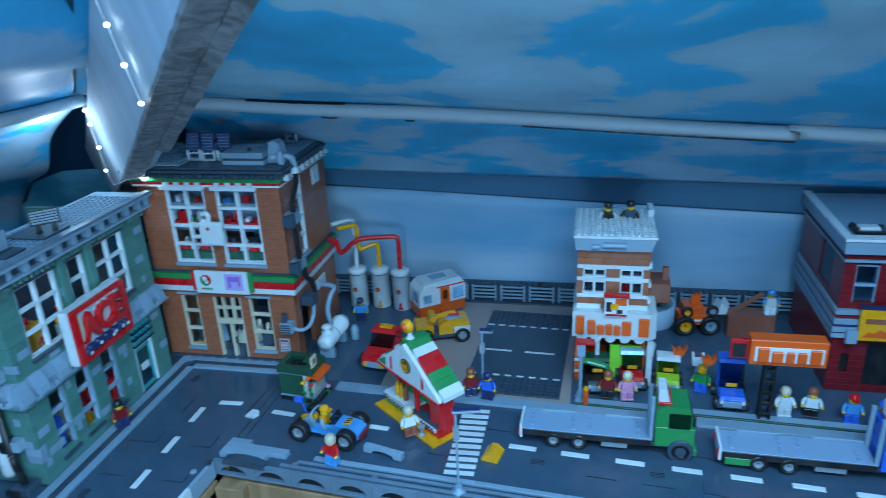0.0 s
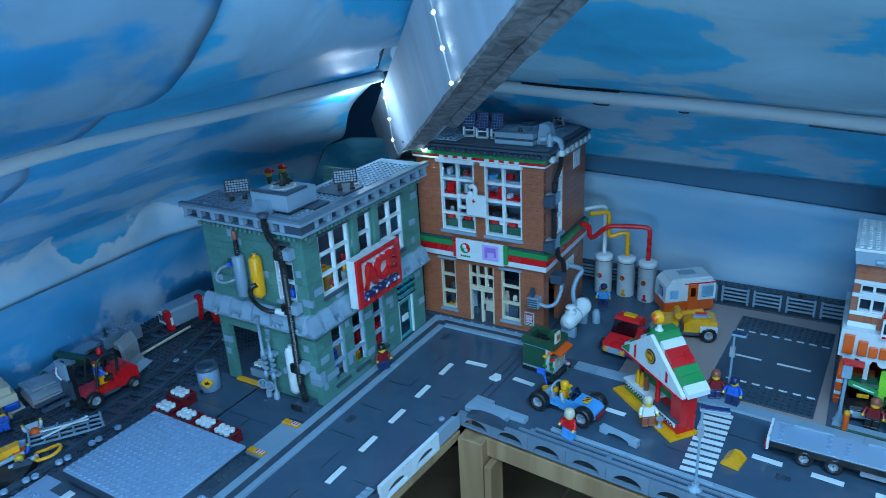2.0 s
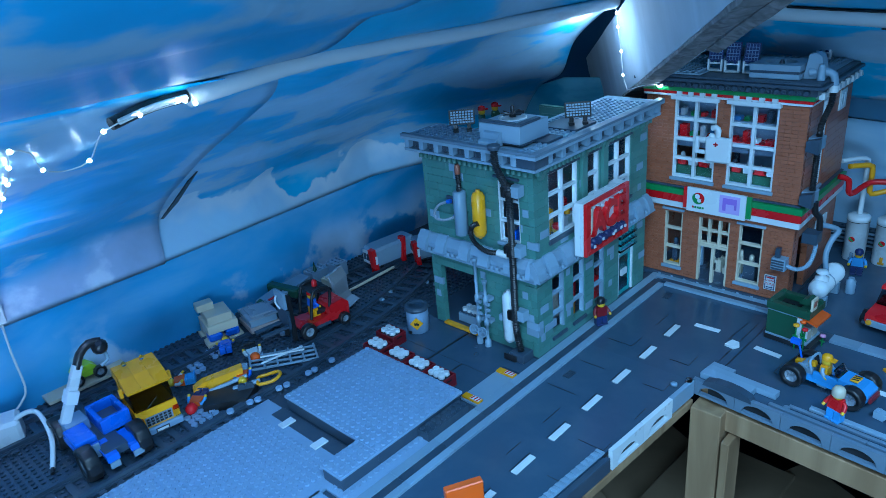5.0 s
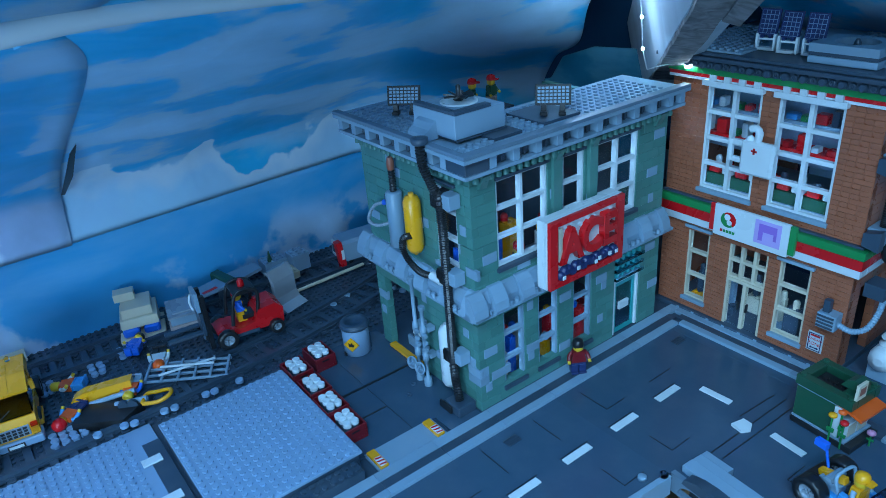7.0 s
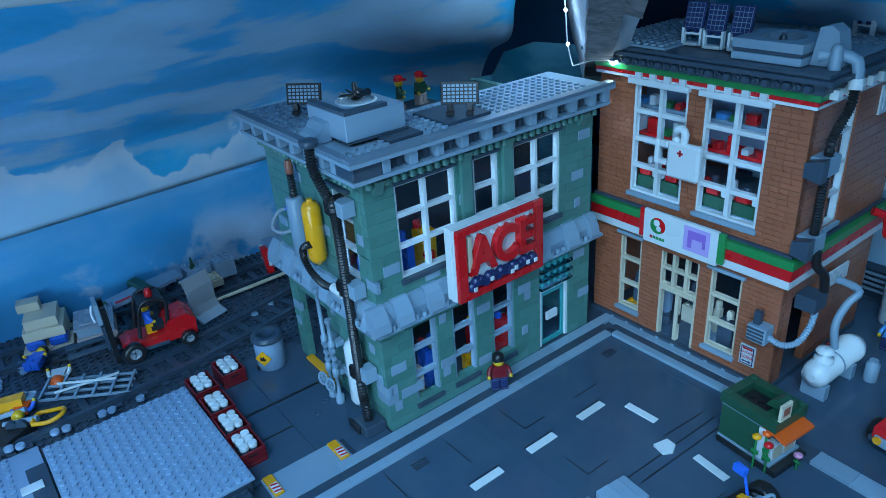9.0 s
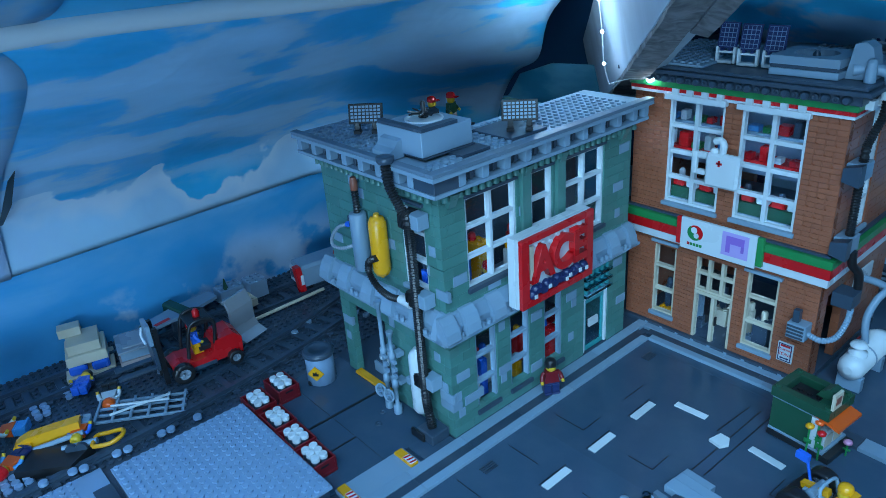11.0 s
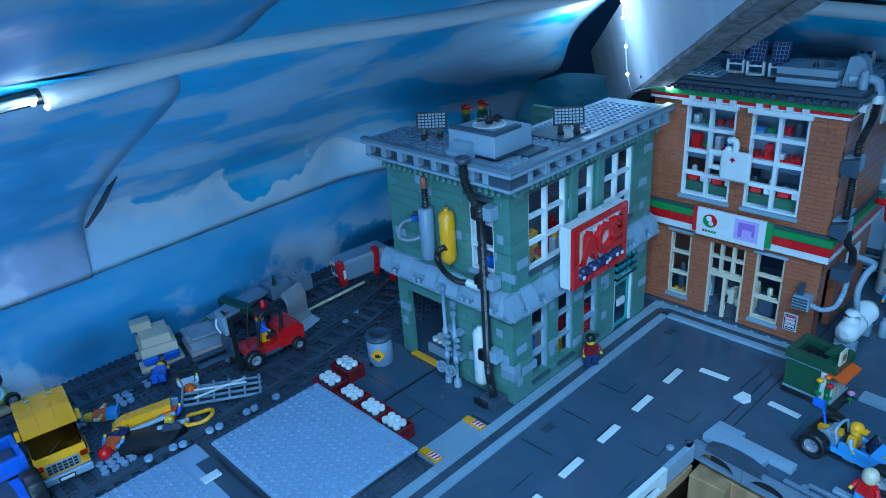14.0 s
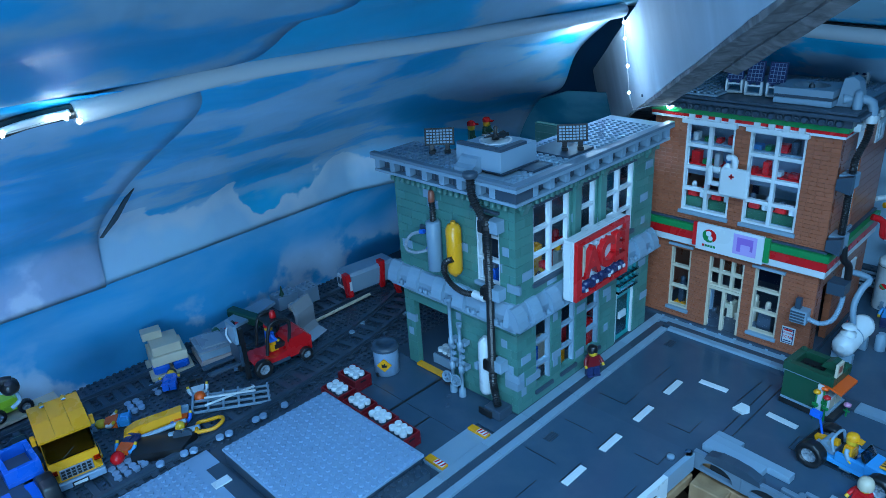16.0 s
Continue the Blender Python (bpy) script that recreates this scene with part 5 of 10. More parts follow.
for m, lo, hi in ((FF, 0.0125, GW + 0.007), (SF, -OV, GD - 0.0125)):
    n = round((hi - lo) / 0.0242)
    w = (hi - lo) / n
    for k in range(n + 1):
        o = new("cornice_post", post)
        u = lo + k * w - (0.0072 if k == n else 0)
        o.parent, o.matrix_basis = green, m @ Matrix.Translation((u, 0, 0))
        if k < n:
            o = new("cornice_niche", niche)
            o.parent, o.matrix_basis = green, m @ Matrix.Translation((lo + k * w + 0.0073, 0, 0))
roof = part("roof", ell(-GD - OV - 0.003, -OV - 0.003, OV + 0.003, GW + 0.010, -0.068, 0.049, 0.2608, 0.2640), GREY, green)
RX0, RY0, RX1, RY1 = -GD - OV - 0.003, -OV - 0.003, OV + 0.003, GW + 0.010
for a in ((RX1 - 0.009, RY0, RX1, RY1), (RX0, RY0, RX1 - 0.0092, RY0 + 0.007)):
    part("coping_tile", Shape().box(a[0], a[1], 0.2641, a[2], a[3], 0.2674), MIDGREY, roof)
for a in ((-0.080, 0.030, -0.002, 0.062), (-0.05, 0.086, -0.002, 0.132)):
    part("roof_tile", Shape().box(a[0], a[1], 0.2641, a[2], a[3], 0.2668), DARK, roof)
rs = Shape()
for i in range(25):
    for j in range(32):
        x, y = RX0 + 0.010 + i * S, RY0 + 0.0125 + j * S
        if any(a[0] < x < a[2] and a[1] < y < a[3] for a in ((-0.080, 0.030, -0.002, 0.062), (-0.05, 0.086, -0.002, 0.132), (-0.078, -0.01, -0.015, 0.064))) or x > RX1 - 0.012 or (x < -0.066 and y > 0.047):
            continue
        rs.stud(x, y, 0.2640, n=8)
rstud = part("studs", rs, GREY, roof)
rstud["kind"] = "stuff"

# air box with fan on the roof
fan = thing("roof_fan", "light grey roof ventilator box with black fan blades", "ventilator", Matrix.Translation((GX - 0.047, GY + 0.030, 0.2669)))
part("housing", Shape().box(-0.029, -0.027, 0.0014, 0.029, 0.027, 0.0215, 0.0005), GREY, fan)
part("plinth", Shape().box(-0.026, -0.0262, -0.0002, 0.0305, 0.0285, 0.0012), DARK, fan)
part("trim_tile", Shape().box(0.0215, -0.0268, 0.0216, 0.0292, 0.012, 0.0246), DARK, fan)
part("trim_tile", Shape().box(-0.028, -0.0268, 0.0216, 0.0212, -0.0205, 0.0246), DARK, fan)
part("ring", Shape().lathe([(0.0165, 0.0216), (0.0165, 0.0228), (0.0142, 0.0228), (0.0142, 0.0217)], (-0.004, 0.004, 0), 24), WHITE, fan)
for k in range(8):
    part("blade", Shape().prism([(-0.0016, 0.002), (0.0016, 0.002), (0.0024, 0.0135), (-0.0020, 0.0130)], 2, -0.0005, 0.0006).moved(Matrix.Translation((-0.004, 0.004, 0.0262)) @ Matrix.Rotation(k * math.pi / 4, 4, "Z") @ pose(0, 0, 0, 8, 24, 0)), BLACK, fan)
part("hub", Shape().lathe([(0.004, 0.0230), (0.004, 0.0275), (0.0022, 0.0285), (0.0022, 0.0350), (0.001, 0.0365)], (-0.004, 0.004, 0), 12), BLACK, fan)
part("duct", Shape().prism([(-0.040, -0.002), (-0.026, -0.002), (-0.026, 0.014), (-0.031, 0.012), (-0.035, 0.007), (-0.040, 0.004)], 0, -0.020, 0.004), GREY, fan)

# roof corner hose with clamps running down the side of the building
hose = thing("drain_hose", "black ribbed hose with clamps running down the green wall", "hose", Matrix.Translation((GX, GY, 0)))
hx = -0.0250
part("hose", Shape().tube([(hx - 0.012, -0.0195, 0.2700), (hx - 0.010, -0.0200, 0.2500), (hx - 0.003, -0.0160, 0.2300), (hx, -0.0125, 0.2160), (hx + 0.001, -0.012, 0.140), (hx + 0.001, -0.012, 0.055), (hx + 0.004, -0.0125, 0.030), (hx + 0.008, -0.013, 0.0145)], 0.0045, 10, 0.0010, 0.0011), BLACK, hose)
part("inlet", Shape().lathe([(0.0065, 0), (0.0075, 0.002), (0.0075, 0.0050), (0.0040, 0.0052)], (hx - 0.012, -0.0195, 0.2675), 16), DARK, hose)
for z in (0.2122, 0.1392, 0.0549):
    hose_clip(hose, hx + 0.002, -0.0009, z)
part("foot_block", Shape().box(hx - 0.004, -0.022, 0.0003 + 0.0024, hx + 0.018, -0.0012, 0.0135, 0.0008), DARK, hose)
part("foot_grille", Shape().box(hx - 0.010, -0.0245, 0.0030, hx + 0.008, -0.0222, 0.0110, 0.0004), BLACK, hose)
part("nozzle", Shape().cyl((hx - 0.019, -0.014, 0.1400), (hx - 0.004, -0.014, 0.1400), 0.0042, 12), WHITE, hose)
part("side_hose", Shape().tube([(hx - 0.018, -0.014, 0.1400), (hx - 0.032, -0.016, 0.1385), (hx - 0.046, -0.018, 0.1440), (hx - 0.054, -0.020, 0.156), (hx - 0.052, -0.020, 0.168), (hx - 0.044, -0.017, 0.1730)], 0.0034, 10, 0.0009, 0.0010), BLACK, hose)

# tanks on the side wall
def bottle(name, label, x, z0, z1, r, mat):
    t = thing(name, label, "gas tank", Matrix.Translation((GX + x, GY - r - 0.0012, z0)))
    h = z1 - z0
    part("body", Shape().lathe([(0.0020, 0), (0.0020, 0.0022), (r * 0.72, 0.003), (r, 0.0075), (r, h - 0.0085), (r * 0.72, h - 0.0035), (0.0026, h - 0.0028), (0.0026, h)], n=20), mat, t)
    part("wall_clip", Shape().box(-0.003, 0, h * 0.4, 0.003, r + 0.0011, h * 0.55), GREY, t)
    return t
bottle("yellow_tank", "yellow gas cylinder clipped to the green wall", -0.0735, 0.1500, 0.2115, 0.0082, YELLOW)
wt = bottle("white_tank", "white gas cylinder on the lower green wall", -0.0360, 0.0180, 0.0905, 0.0078, WHITE)
part("valve", Shape().box(-0.0125, -0.005, 0.030, -0.0080, 0.000, 0.038), GREY, wt)
gc = thing("vent_stack", "grey cylinder with black ribbed neck and red cap", "pipe", Matrix.Translation((GX - 0.1035, GY - 0.0090, 0.1480)))
part("cylinder", Shape().lathe([(0.0065, 0), (0.0080, 0.001), (0.0080, 0.055), (0.0070, 0.0565), (0.0040, 0.0568)], n=18), GREY, gc)
part("neck", Shape().tube([(0, 0, 0.0566), (0.0004, 0, 0.066), (0, 0, 0.078)], 0.0036, 10, 0.0010, 0.0011), BLACK, gc)
part("cap", Shape().lathe([(0.0032, 0.078), (0.0036, 0.080), (0.0036, 0.086), (0.0026, 0.090)], n=12), BRICKRED, gc)
part("loop_hose", Shape().tube([(-0.006, -0.003, 0.0235), (-0.018, -0.010, 0.0190), (-0.032, -0.011, 0.0190), (-0.038, -0.006, 0.0250), (-0.034, -0.001, 0.0330), (-0.022, 0.002, 0.0380)], 0.0019, 8, 0.0004, 0.0010), SILVER, gc)
part("plug", Shape().cyl((-0.023, 0.002, 0.038), (-0.018, 0.003, 0.0395), 0.0028, 10).cyl((-0.0085, -0.002, 0.0232), (-0.005, -0.002, 0.0242), 0.0026, 10), BLUE, gc)
part("wall_plate", Shape().box(-0.028, 0.006, 0.034, -0.014, 0.0088, 0.044), DARK, gc)

# pair of grey pipes with hand wheels
for x, z1 in ((-0.0835, 0.1230), (-0.0700, 0.0960)):
    p = thing("standpipe", "light grey standpipe with joints and hand wheel", "pipe", Matrix.Translation((GX + x, GY - 0.0125, 0.0024)), "standpipes")
    s = Shape().lathe([(0.0042, 0), (0.0042, 0.009), (0.0020, 0.0100), (0.0020, 0.030), (0.0034, 0.0305), (0.0034, 0.0385), (0.0020, 0.039), (0.0020, 0.060), (0.0034, 0.0605), (0.0034, 0.0690), (0.0020, 0.0695), (0.0019, z1 - 0.008), (0.0030, z1 - 0.0075), (0.0034, z1 - 0.003)], n=12)
    part("pipe", s, GREY, p)
    for z in (0.033, 0.064):
        part("clamp", Shape().box(-0.0042, 0.0030, z - 0.001, 0.0042, 0.0115, z + 0.004), GREY, p)
    for j in range(3):
        part("clip", Shape().box(0.003, -0.0045, 0.045 + j * 0.008, 0.0085, -0.001, 0.0485 + j * 0.008), GREY, p)
    wz = 0.022
    wh = Shape().lathe([(0.0056, -0.0008), (0.0068, -0.0008), (0.0068, 0.0008), (0.0056, 0.0008), (0.0056, -0.0008)], n=18)
    for k in range(3):
        n0 = len(wh.v)
        wh.box(-0.0006, 0, -0.0005, 0.0006, 0.0060, 0.0005, 0).moved(Matrix.Rotation(k * 2 * math.pi / 3, 4, "Z"), n0)
    wh.lathe([(0.0016, -0.001), (0.0016, 0.004)], n=8)
    part("hand_wheel", wh, GREY, p, "", Matrix.Translation((-0.003, -0.0065, wz)) @ pose(0, 0, 0, 78, 0, 12))

# sign
sign = thing("company_sign", "boxed sign with raised red letters over dark blue studs", "sign", facing("e", GX + 0.0002, GY) @ Matrix.Translation((0.1650, 0, 0)) @ Matrix.Diagonal((0.96, 1.15, 0.95, 1.0)) @ Matrix.Translation((0, 0, 0.0095)) @ Matrix.Translation((-0.1690, 0, 0)))
SU0, SU1, SZ0, SZ1 = 0.0660, 0.1690, 0.1150, 0.1865
part("box", Shape().box(SU0, -0.0180, SZ0, SU1, -0.0145, SZ1, 0.0005).box(SU0, -0.0145, SZ1 - 0.0034, SU1, -0.0075, SZ1).box(SU0, -0.0145, SZ0, SU0 + 0.0034, -0.0075, SZ1 - 0.0034).box(SU1 - 0.0034, -0.0145, SZ0, SU1, -0.0075, SZ1 - 0.0034), WHITE, sign)
for u in (SU0 + 0.030, SU1 - 0.030):
    part("bracket", Shape().box(u - 0.004, -0.0146, SZ0 + 0.030, u + 0.004, 0, SZ0 + 0.038), GREY, sign)
part("red_border", Shape().box(SU0 + 0.001, -0.0216, SZ0, SU1, -0.0181, SZ0 + 0.0075).box(SU0 + 0.001, -0.0216, SZ1 - 0.0065, SU1, -0.0181, SZ1 - 0.0005).box(SU0 + 0.001, -0.0216, SZ0 + 0.0075, SU0 + 0.0110, -0.0181, SZ1 - 0.0065).box(SU1 - 0.0090, -0.0216, SZ0 + 0.0075, SU1, -0.0181, SZ1 - 0.0065), RED, sign)
part("white_edge", Shape().box(SU0 + 0.0135, -0.0212, SZ0 + 0.022, SU0 + 0.0175, -0.0182, SZ1 - 0.010), TAN, sign)
txt = bpy.data.curves.new("letters", "FONT")
txt.body, txt.size, txt.extrude, txt.bevel_depth, txt.align_x, txt.offset = "ACE", 0.050, 0.0030, 0.0004, "CENTER", 0.0016
tob = bpy.data.objects.new("letters_draft", txt)
scene.collection.objects.link(tob)
bpy.context.view_layer.update()
tm = bpy.data.meshes.new_from_object(tob.evaluated_get(bpy.context.evaluated_depsgraph_get()))
bpy.data.objects.remove(tob)
tm.materials.clear()
tm.materials.append(RED)
letters = new("letters", tm)
letters.parent = sign
letters["label"] = "raised red brick letters"
letters.matrix_basis = Matrix.Translation(((SU0 + SU1) / 2 + 0.001, -0.0205, SZ0 + 0.0265)) @ pose(0, 0, 0, 90, 0, 0) @ Matrix.Diagonal((0.80, 0.92, 1.0, 1.0))
bl = random.Random(21)
for k in range(16):
    u = SU0 + 0.0165 + k * 0.0049
    z = SZ0 + 0.0085 + abs(math.sin(k * 1.1)) * 0.004
    part("blue_round", Shape().lathe([(0.0048, 0), (0.0048, 0.0036), (0.0030, 0.0038), (0.0030, 0.0052)], n=12), NAVY, sign, "", Matrix.Translation((u, -0.0181, z + 0.003)) @ pose(0, 0, 0, 90, 0, 0))
    if bl.random() < 0.35:
        part("white_round", Shape().box(-0.002, 0, -0.002, 0.002, 0.0012, 0.002), WHITE, sign, "", Matrix.Translation((u, -0.0245, z + 0.002)))
for k in range(7):
    part("stud", Shape().lathe([(0.0024, 0), (0.0024, 0.0018)], n=10), WHITE, sign, "", Matrix.Translation((SU0 + 0.022 + k * 0.0105, -0.0181, SZ1 - 0.0105 - (k % 3) * 0.002)) @ pose(0, 0, 0, 90, 0, 0))

# inside: floor between the storeys and simple fittings behind the windows
part("storey_floor", Shape().box(-GD + T, T, 0.1120, -T, GW - T, 0.1152), GREY, green)
ir = random.Random(5)
pal = [RED, DARK, BLUE, TAN, YELLOW, WHITE, BLACK, TEAL, RED, GREY, DKGREEN]
for k in range(20):
    up = k % 2
    y = 0.022 + (k // 2) * 0.0225
    w, d, h = ir.uniform(0.010, 0.02), ir.uniform(0.010, 0.03), ir.uniform(0.012, 0.045 if up else 0.06)
    x = -ir.uniform(0.022, 0.05)
    o = thing("interior_fitting", "small coloured toy furniture block inside the green building", "toy furniture", Matrix.Translation((GX + x, GY + y, 0.1154 if up else 0.0034)), "fittings in the green building")
    part("body", Shape().plate(-w / 2, -d / 2, 0, max(1, int(w / S)), max(1, int(d / S)), h), ir.choice(pal), o)
    part("top", Shape().lathe([(0.0038, h + 0.0018), (0.0038, h + 0.007), (0.002, h + 0.009)], (-w / 2 + 0.004, -d / 2 + 0.004, 0), 10), ir.choice(pal), o)
figure("red capped toy workman inside the upper window", GX - 0.020, GY + 0.070, 0.1154, 60, NAVY, BLACK, BLACK, RED, "cap")
part("interior_wall", Shape().box(-0.066, T, 0.1154, -0.064, GW - T, 0.2390), DARK, green)
part("interior_wall", Shape().box(-0.11, T + 0.06, 0.0034, -0.108, GW - T, 0.1118), DKGREEN, green)
# crate of bottles in the garage and its yellow sill
part("garage_sill", Shape().box(0.0162, -0.004, 0.0034, 0.0758, 0.004, 0.0066), YELLOW, green, "yellow threshold", SF)

# ---------------------------------------------------------------- the brown brick building
OX, OY, OW, OD = -0.651, 0.806, 0.208, 0.165
oct_ = thing("brick_building", "tall brown brick toy building with white windows and striped bands", "building", Matrix.Translation((OX, OY, 0)))
OF = facing("s", 0, 0)
OS = facing("e", OW, 0)
OLW = [(0.0335, 0.0200, 0.0600, 0.1055), (0.1390, 0.0200, 0.1705, 0.1040)]
ODR = (0.0835, 0.0040, 0.1265, 0.1045)
OUW = [(0.0405, 0.1546, 0.0985, 0.2620), (0.1150, 0.1546, 0.1745, 0.2620)]
SO = [(0.050, 0.150, 0.074, 0.262), (0.020, 0.004, 0.060, 0.09)]
part("foundation", Shape().box(-0.001, -0.004, -0.0004, OW + 0.001, OD, 0.0060), DARK, oct_)
sh, front = brickwork(OW, 0.0062, 0.2660, 0.008, OLW + OUW + [ODR, (0, 0.113, OW, 0.143)], 31, (2,))
joined, kept = Shape(), []
def face_brick(u0, z0, u1, z1):
    """Masonry faced brick: two courses, the upper one split by a joint."""
    w, h = u1 - u0, z1 - z0
    s = Shape().box(0, 0.0006, 0, w, 0.008, h, 0)
    s.box(0.0004, -0.0002, 0.0004, w - 0.0004, 0.0013, h / 2 - 0.0003, 0.0003)
    if w > 0.011:
        s.box(0.0004, -0.0002, h / 2 + 0.0003, w / 2 - 0.0004, 0.0013, h - 0.0003, 0.0003)
        s.box(w / 2 + 0.0004, -0.0002, h / 2 + 0.0003, w - 0.0004, 0.0013, h - 0.0003, 0.0003)
    else:
        s.box(0.0004, -0.0002, h / 2 + 0.0003, w - 0.0004, 0.0013, h - 0.0003, 0.0003)
    return s
shared = {}
for b in front:
    key = (round(b[2] - b[0], 4), round(b[3] - b[1], 4))
    if key not in shared:
        shared[key] = face_brick(0, 0, *key).mesh("brick", NOUGAT)
    o = new("brick", shared[key])
    o.parent, o.matrix_basis = oct_, OF @ Matrix.Translation((b[0], 0, b[1]))
sh, side_ = brickwork(OD, 0.0062, 0.2660, 0.008, SO + [(0, 0.113, OD, 0.143)], 32, (3, 4, 6))
lay(oct_, OS, side_, 0.008, NOUGAT)
part("rear_wall", Shape().box(0, OD - 0.008, 0.0062, 0.06, OD, 0.266).box(OW - 0.06, OD - 0.008, 0.0062, OW - 0.0085, OD, 0.266), NOUGAT, oct_)
part("west_wall", Shape().box(0, 0.0085, 0.0062, 0.008, OD - 0.009, 0.266), NOUGAT, oct_)
part("storey_floor", Shape().box(0.0085, 0.0085, 0.1090, OW - 0.0085, OD - 0.0085, 0.1340), GREY, oct_)
part("interior_wall", Shape().box(0.010, 0.060, 0.1800, OW - 0.010, 0.062, 0.265), PALE, oct_)

for o in OLW:
    sash(oct_, OF, *o, 1, 3, TAN, sill=GREY)
    part("lintel", Shape().box(o[0] - 0.003, -0.003, o[3], o[2] + 0.003, 0.003, o[3] + 0.0034), GREY, oct_, "", OF)
for o in OUW:
    sash(oct_, OF, *o, 2, 4, WHITE, sill=GREY, bar=0.0026)
    lt = part("white_lintel", Shape().box(o[0] - 0.003, -0.0065, 0.2622, o[2] + 0.003, -0.0004, 0.2676), WHITE, oct_, "", OF)
    for k in range(4):
        part("lintel_knob", Shape().box(o[0] + 0.005 + k * 0.0155, -0.0070, 0.2677, o[0] + 0.0115 + k * 0.0155, -0.0006, 0.2735), WHITE, lt)
sash(oct_, OS, *SO[0], 1, 4, WHITE, sill=GREY)
part("high_window", Shape().box(0.112, -0.0018, 0.236, 0.138, 0.0, 0.262).box(0.116, -0.0024, 0.240, 0.1235, -0.0018, 0.257).box(0.1265, -0.0024, 0.240, 0.134, -0.0018, 0.257), WHITE, oct_, "", OS)
dr = sash(oct_, OF, ODR[0], 0.0640, ODR[2], ODR[3], 3, 2, TAN)
dd = part("door_frame", Shape().box(ODR[0], 0.001, 0.0062, ODR[0] + 0.003, 0.007, 0.0638).box(ODR[2] - 0.003, 0.001, 0.0062, ODR[2], 0.007, 0.0638).box(ODR[0] + 0.003, 0.0, 0.0600, ODR[2] - 0.003, 0.007, 0.0638).box((ODR[0] + ODR[2]) / 2 - 0.002, 0.001, 0.0062, (ODR[0] + ODR[2]) / 2 + 0.002, 0.007, 0.0600), TAN, oct_, "cream double door frame", OF)
for k in (0, 1):
    a = ODR[0] + 0.003 + k * ((ODR[2] - ODR[0]) / 2 - 0.001)
    g = part("pane", Shape().box(a, 0.004, 0.0064, a + 0.0155, 0.0048, 0.0598, 0), GLASS, dd)
    g.visible_shadow = False
    part("door_handle", Shape().box(a + (0.012 if k == 0 else 0.0015), 0.0005, 0.028, a + (0.0138 if k == 0 else 0.0033), 0.0038, 0.038), BLACK, dd)
# striped band between the storeys
for z0, z1, m, out in ((0.1132, 0.1215, WHITE, 0.0065), (0.1217, 0.1322, RED, 0.0075), (0.1324, 0.1405, GREEN, 0.0085), (0.1407, 0.1432, DARK, 0.004)):
    part("band", Shape().box(-0.001, -out, z0, OW + out, 0.0075, z1), m, oct_)
    part("band", Shape().box(OW - 0.0075, 0.0078, z0, OW + out, OD, z1), m, oct_)
# upper stripes and dark cornice with round knobs
for z0, z1, m, out in ((0.2662, 0.2690, WHITE, 0.0035), (0.2692, 0.2730, RED, 0.0040), (0.2732, 0.2790, GREEN, 0.0060)):
    part("band", Shape().box(-0.003, -out, z0, OW + out, OD + 0.002, z1), m, oct_)
part("cornice", Shape().box(-0.006, -0.0085, 0.2792, OW + 0.0085, OD + 0.004, 0.2880), DARK, oct_)
knob = Shape().lathe([(0.0038, 0), (0.0038, 0.0032), (0.0026, 0.0044)], n=14).mesh("knob", DARK)
ring = Shape().lathe([(0.0028, 0), (0.0028, 0.0030), (0.0016, 0.0030), (0.0016, 0.001)], n=12).mesh("knob_ring", DARK)
for k in range(13):
    o = new("knob", knob)
    o.parent, o.matrix_basis = oct_, Matrix.Translation((0.006 + k * 0.0166, -0.0085, 0.2832)) @ pose(0, 0, 0, 90, 0, 0)
    if k < 12:
        o = new("knob_ring", ring)
        o.parent, o.matrix_basis = oct_, Matrix.Translation((0.0143 + k * 0.0166, -0.0085, 0.2832)) @ pose(0, 0, 0, 90, 0, 0)
for k in range(9):
    part("white_tooth", Shape().box(OW + 0.006, 0.006 + k * 0.018, 0.2735, OW + 0.0125, 0.014 + k * 0.018, 0.2812), WHITE, oct_)
part("eave", Shape().box(-0.012, -0.0155, 0.2882, OW + 0.0165, OD + 0.010, 0.2918), DARK, oct_)
rf = part("roof", Shape().box(-0.008, -0.0110, 0.2920, OW + 0.012, OD + 0.006, 0.2950), DARK, oct_)
part("roof_plate", Shape().box(0.0, -0.006, 0.2951, 0.075, 0.120, 0.2975).studs(0.0, -0.006, 0.2975, 9, 15), GREY, rf)
part("roof_plate", Shape().box(0.0752, 0.03, 0.2951, OW + 0.004, 0.150, 0.2970).studs(0.12, 0.09, 0.2970, 11, 7), GREY, rf)

# boxed sign over the door
sg = thing("station_sign", "white sign board with round red and green emblem and purple sticker", "sign", Matrix.Translation((OX + 0.0060, OY, 0.0075)))
part("board", Shape().box(0.0640, -0.0125, 0.1065, 0.1435, -0.0088, 0.1400), WHITE, sg)
part("end_block", Shape().box(0.0590, -0.0125, 0.1100, 0.0638, -0.0088, 0.1395), RED, sg)
part("end_block", Shape().box(0.1437, -0.0125, 0.1100, 0.1500, -0.0088, 0.1395), GREEN, sg)
def half_disc(cx, cz, r, a0, a1, y0, y1, hole=0.0):
    pts = [(cx + r * math.cos(math.radians(a0 + (a1 - a0) * k / 14)), cz + r * math.sin(math.radians(a0 + (a1 - a0) * k / 14))) for k in range(15)]
    return Shape().prism(pts, 1, y0, y1)
part("emblem", half_disc(0.0805, 0.1262, 0.0082, -50, 130, -0.0130, -0.0126), RED, sg)
part("emblem", half_disc(0.0800, 0.1262, 0.0082, 130, 310, -0.0130, -0.0126), GREEN, sg)
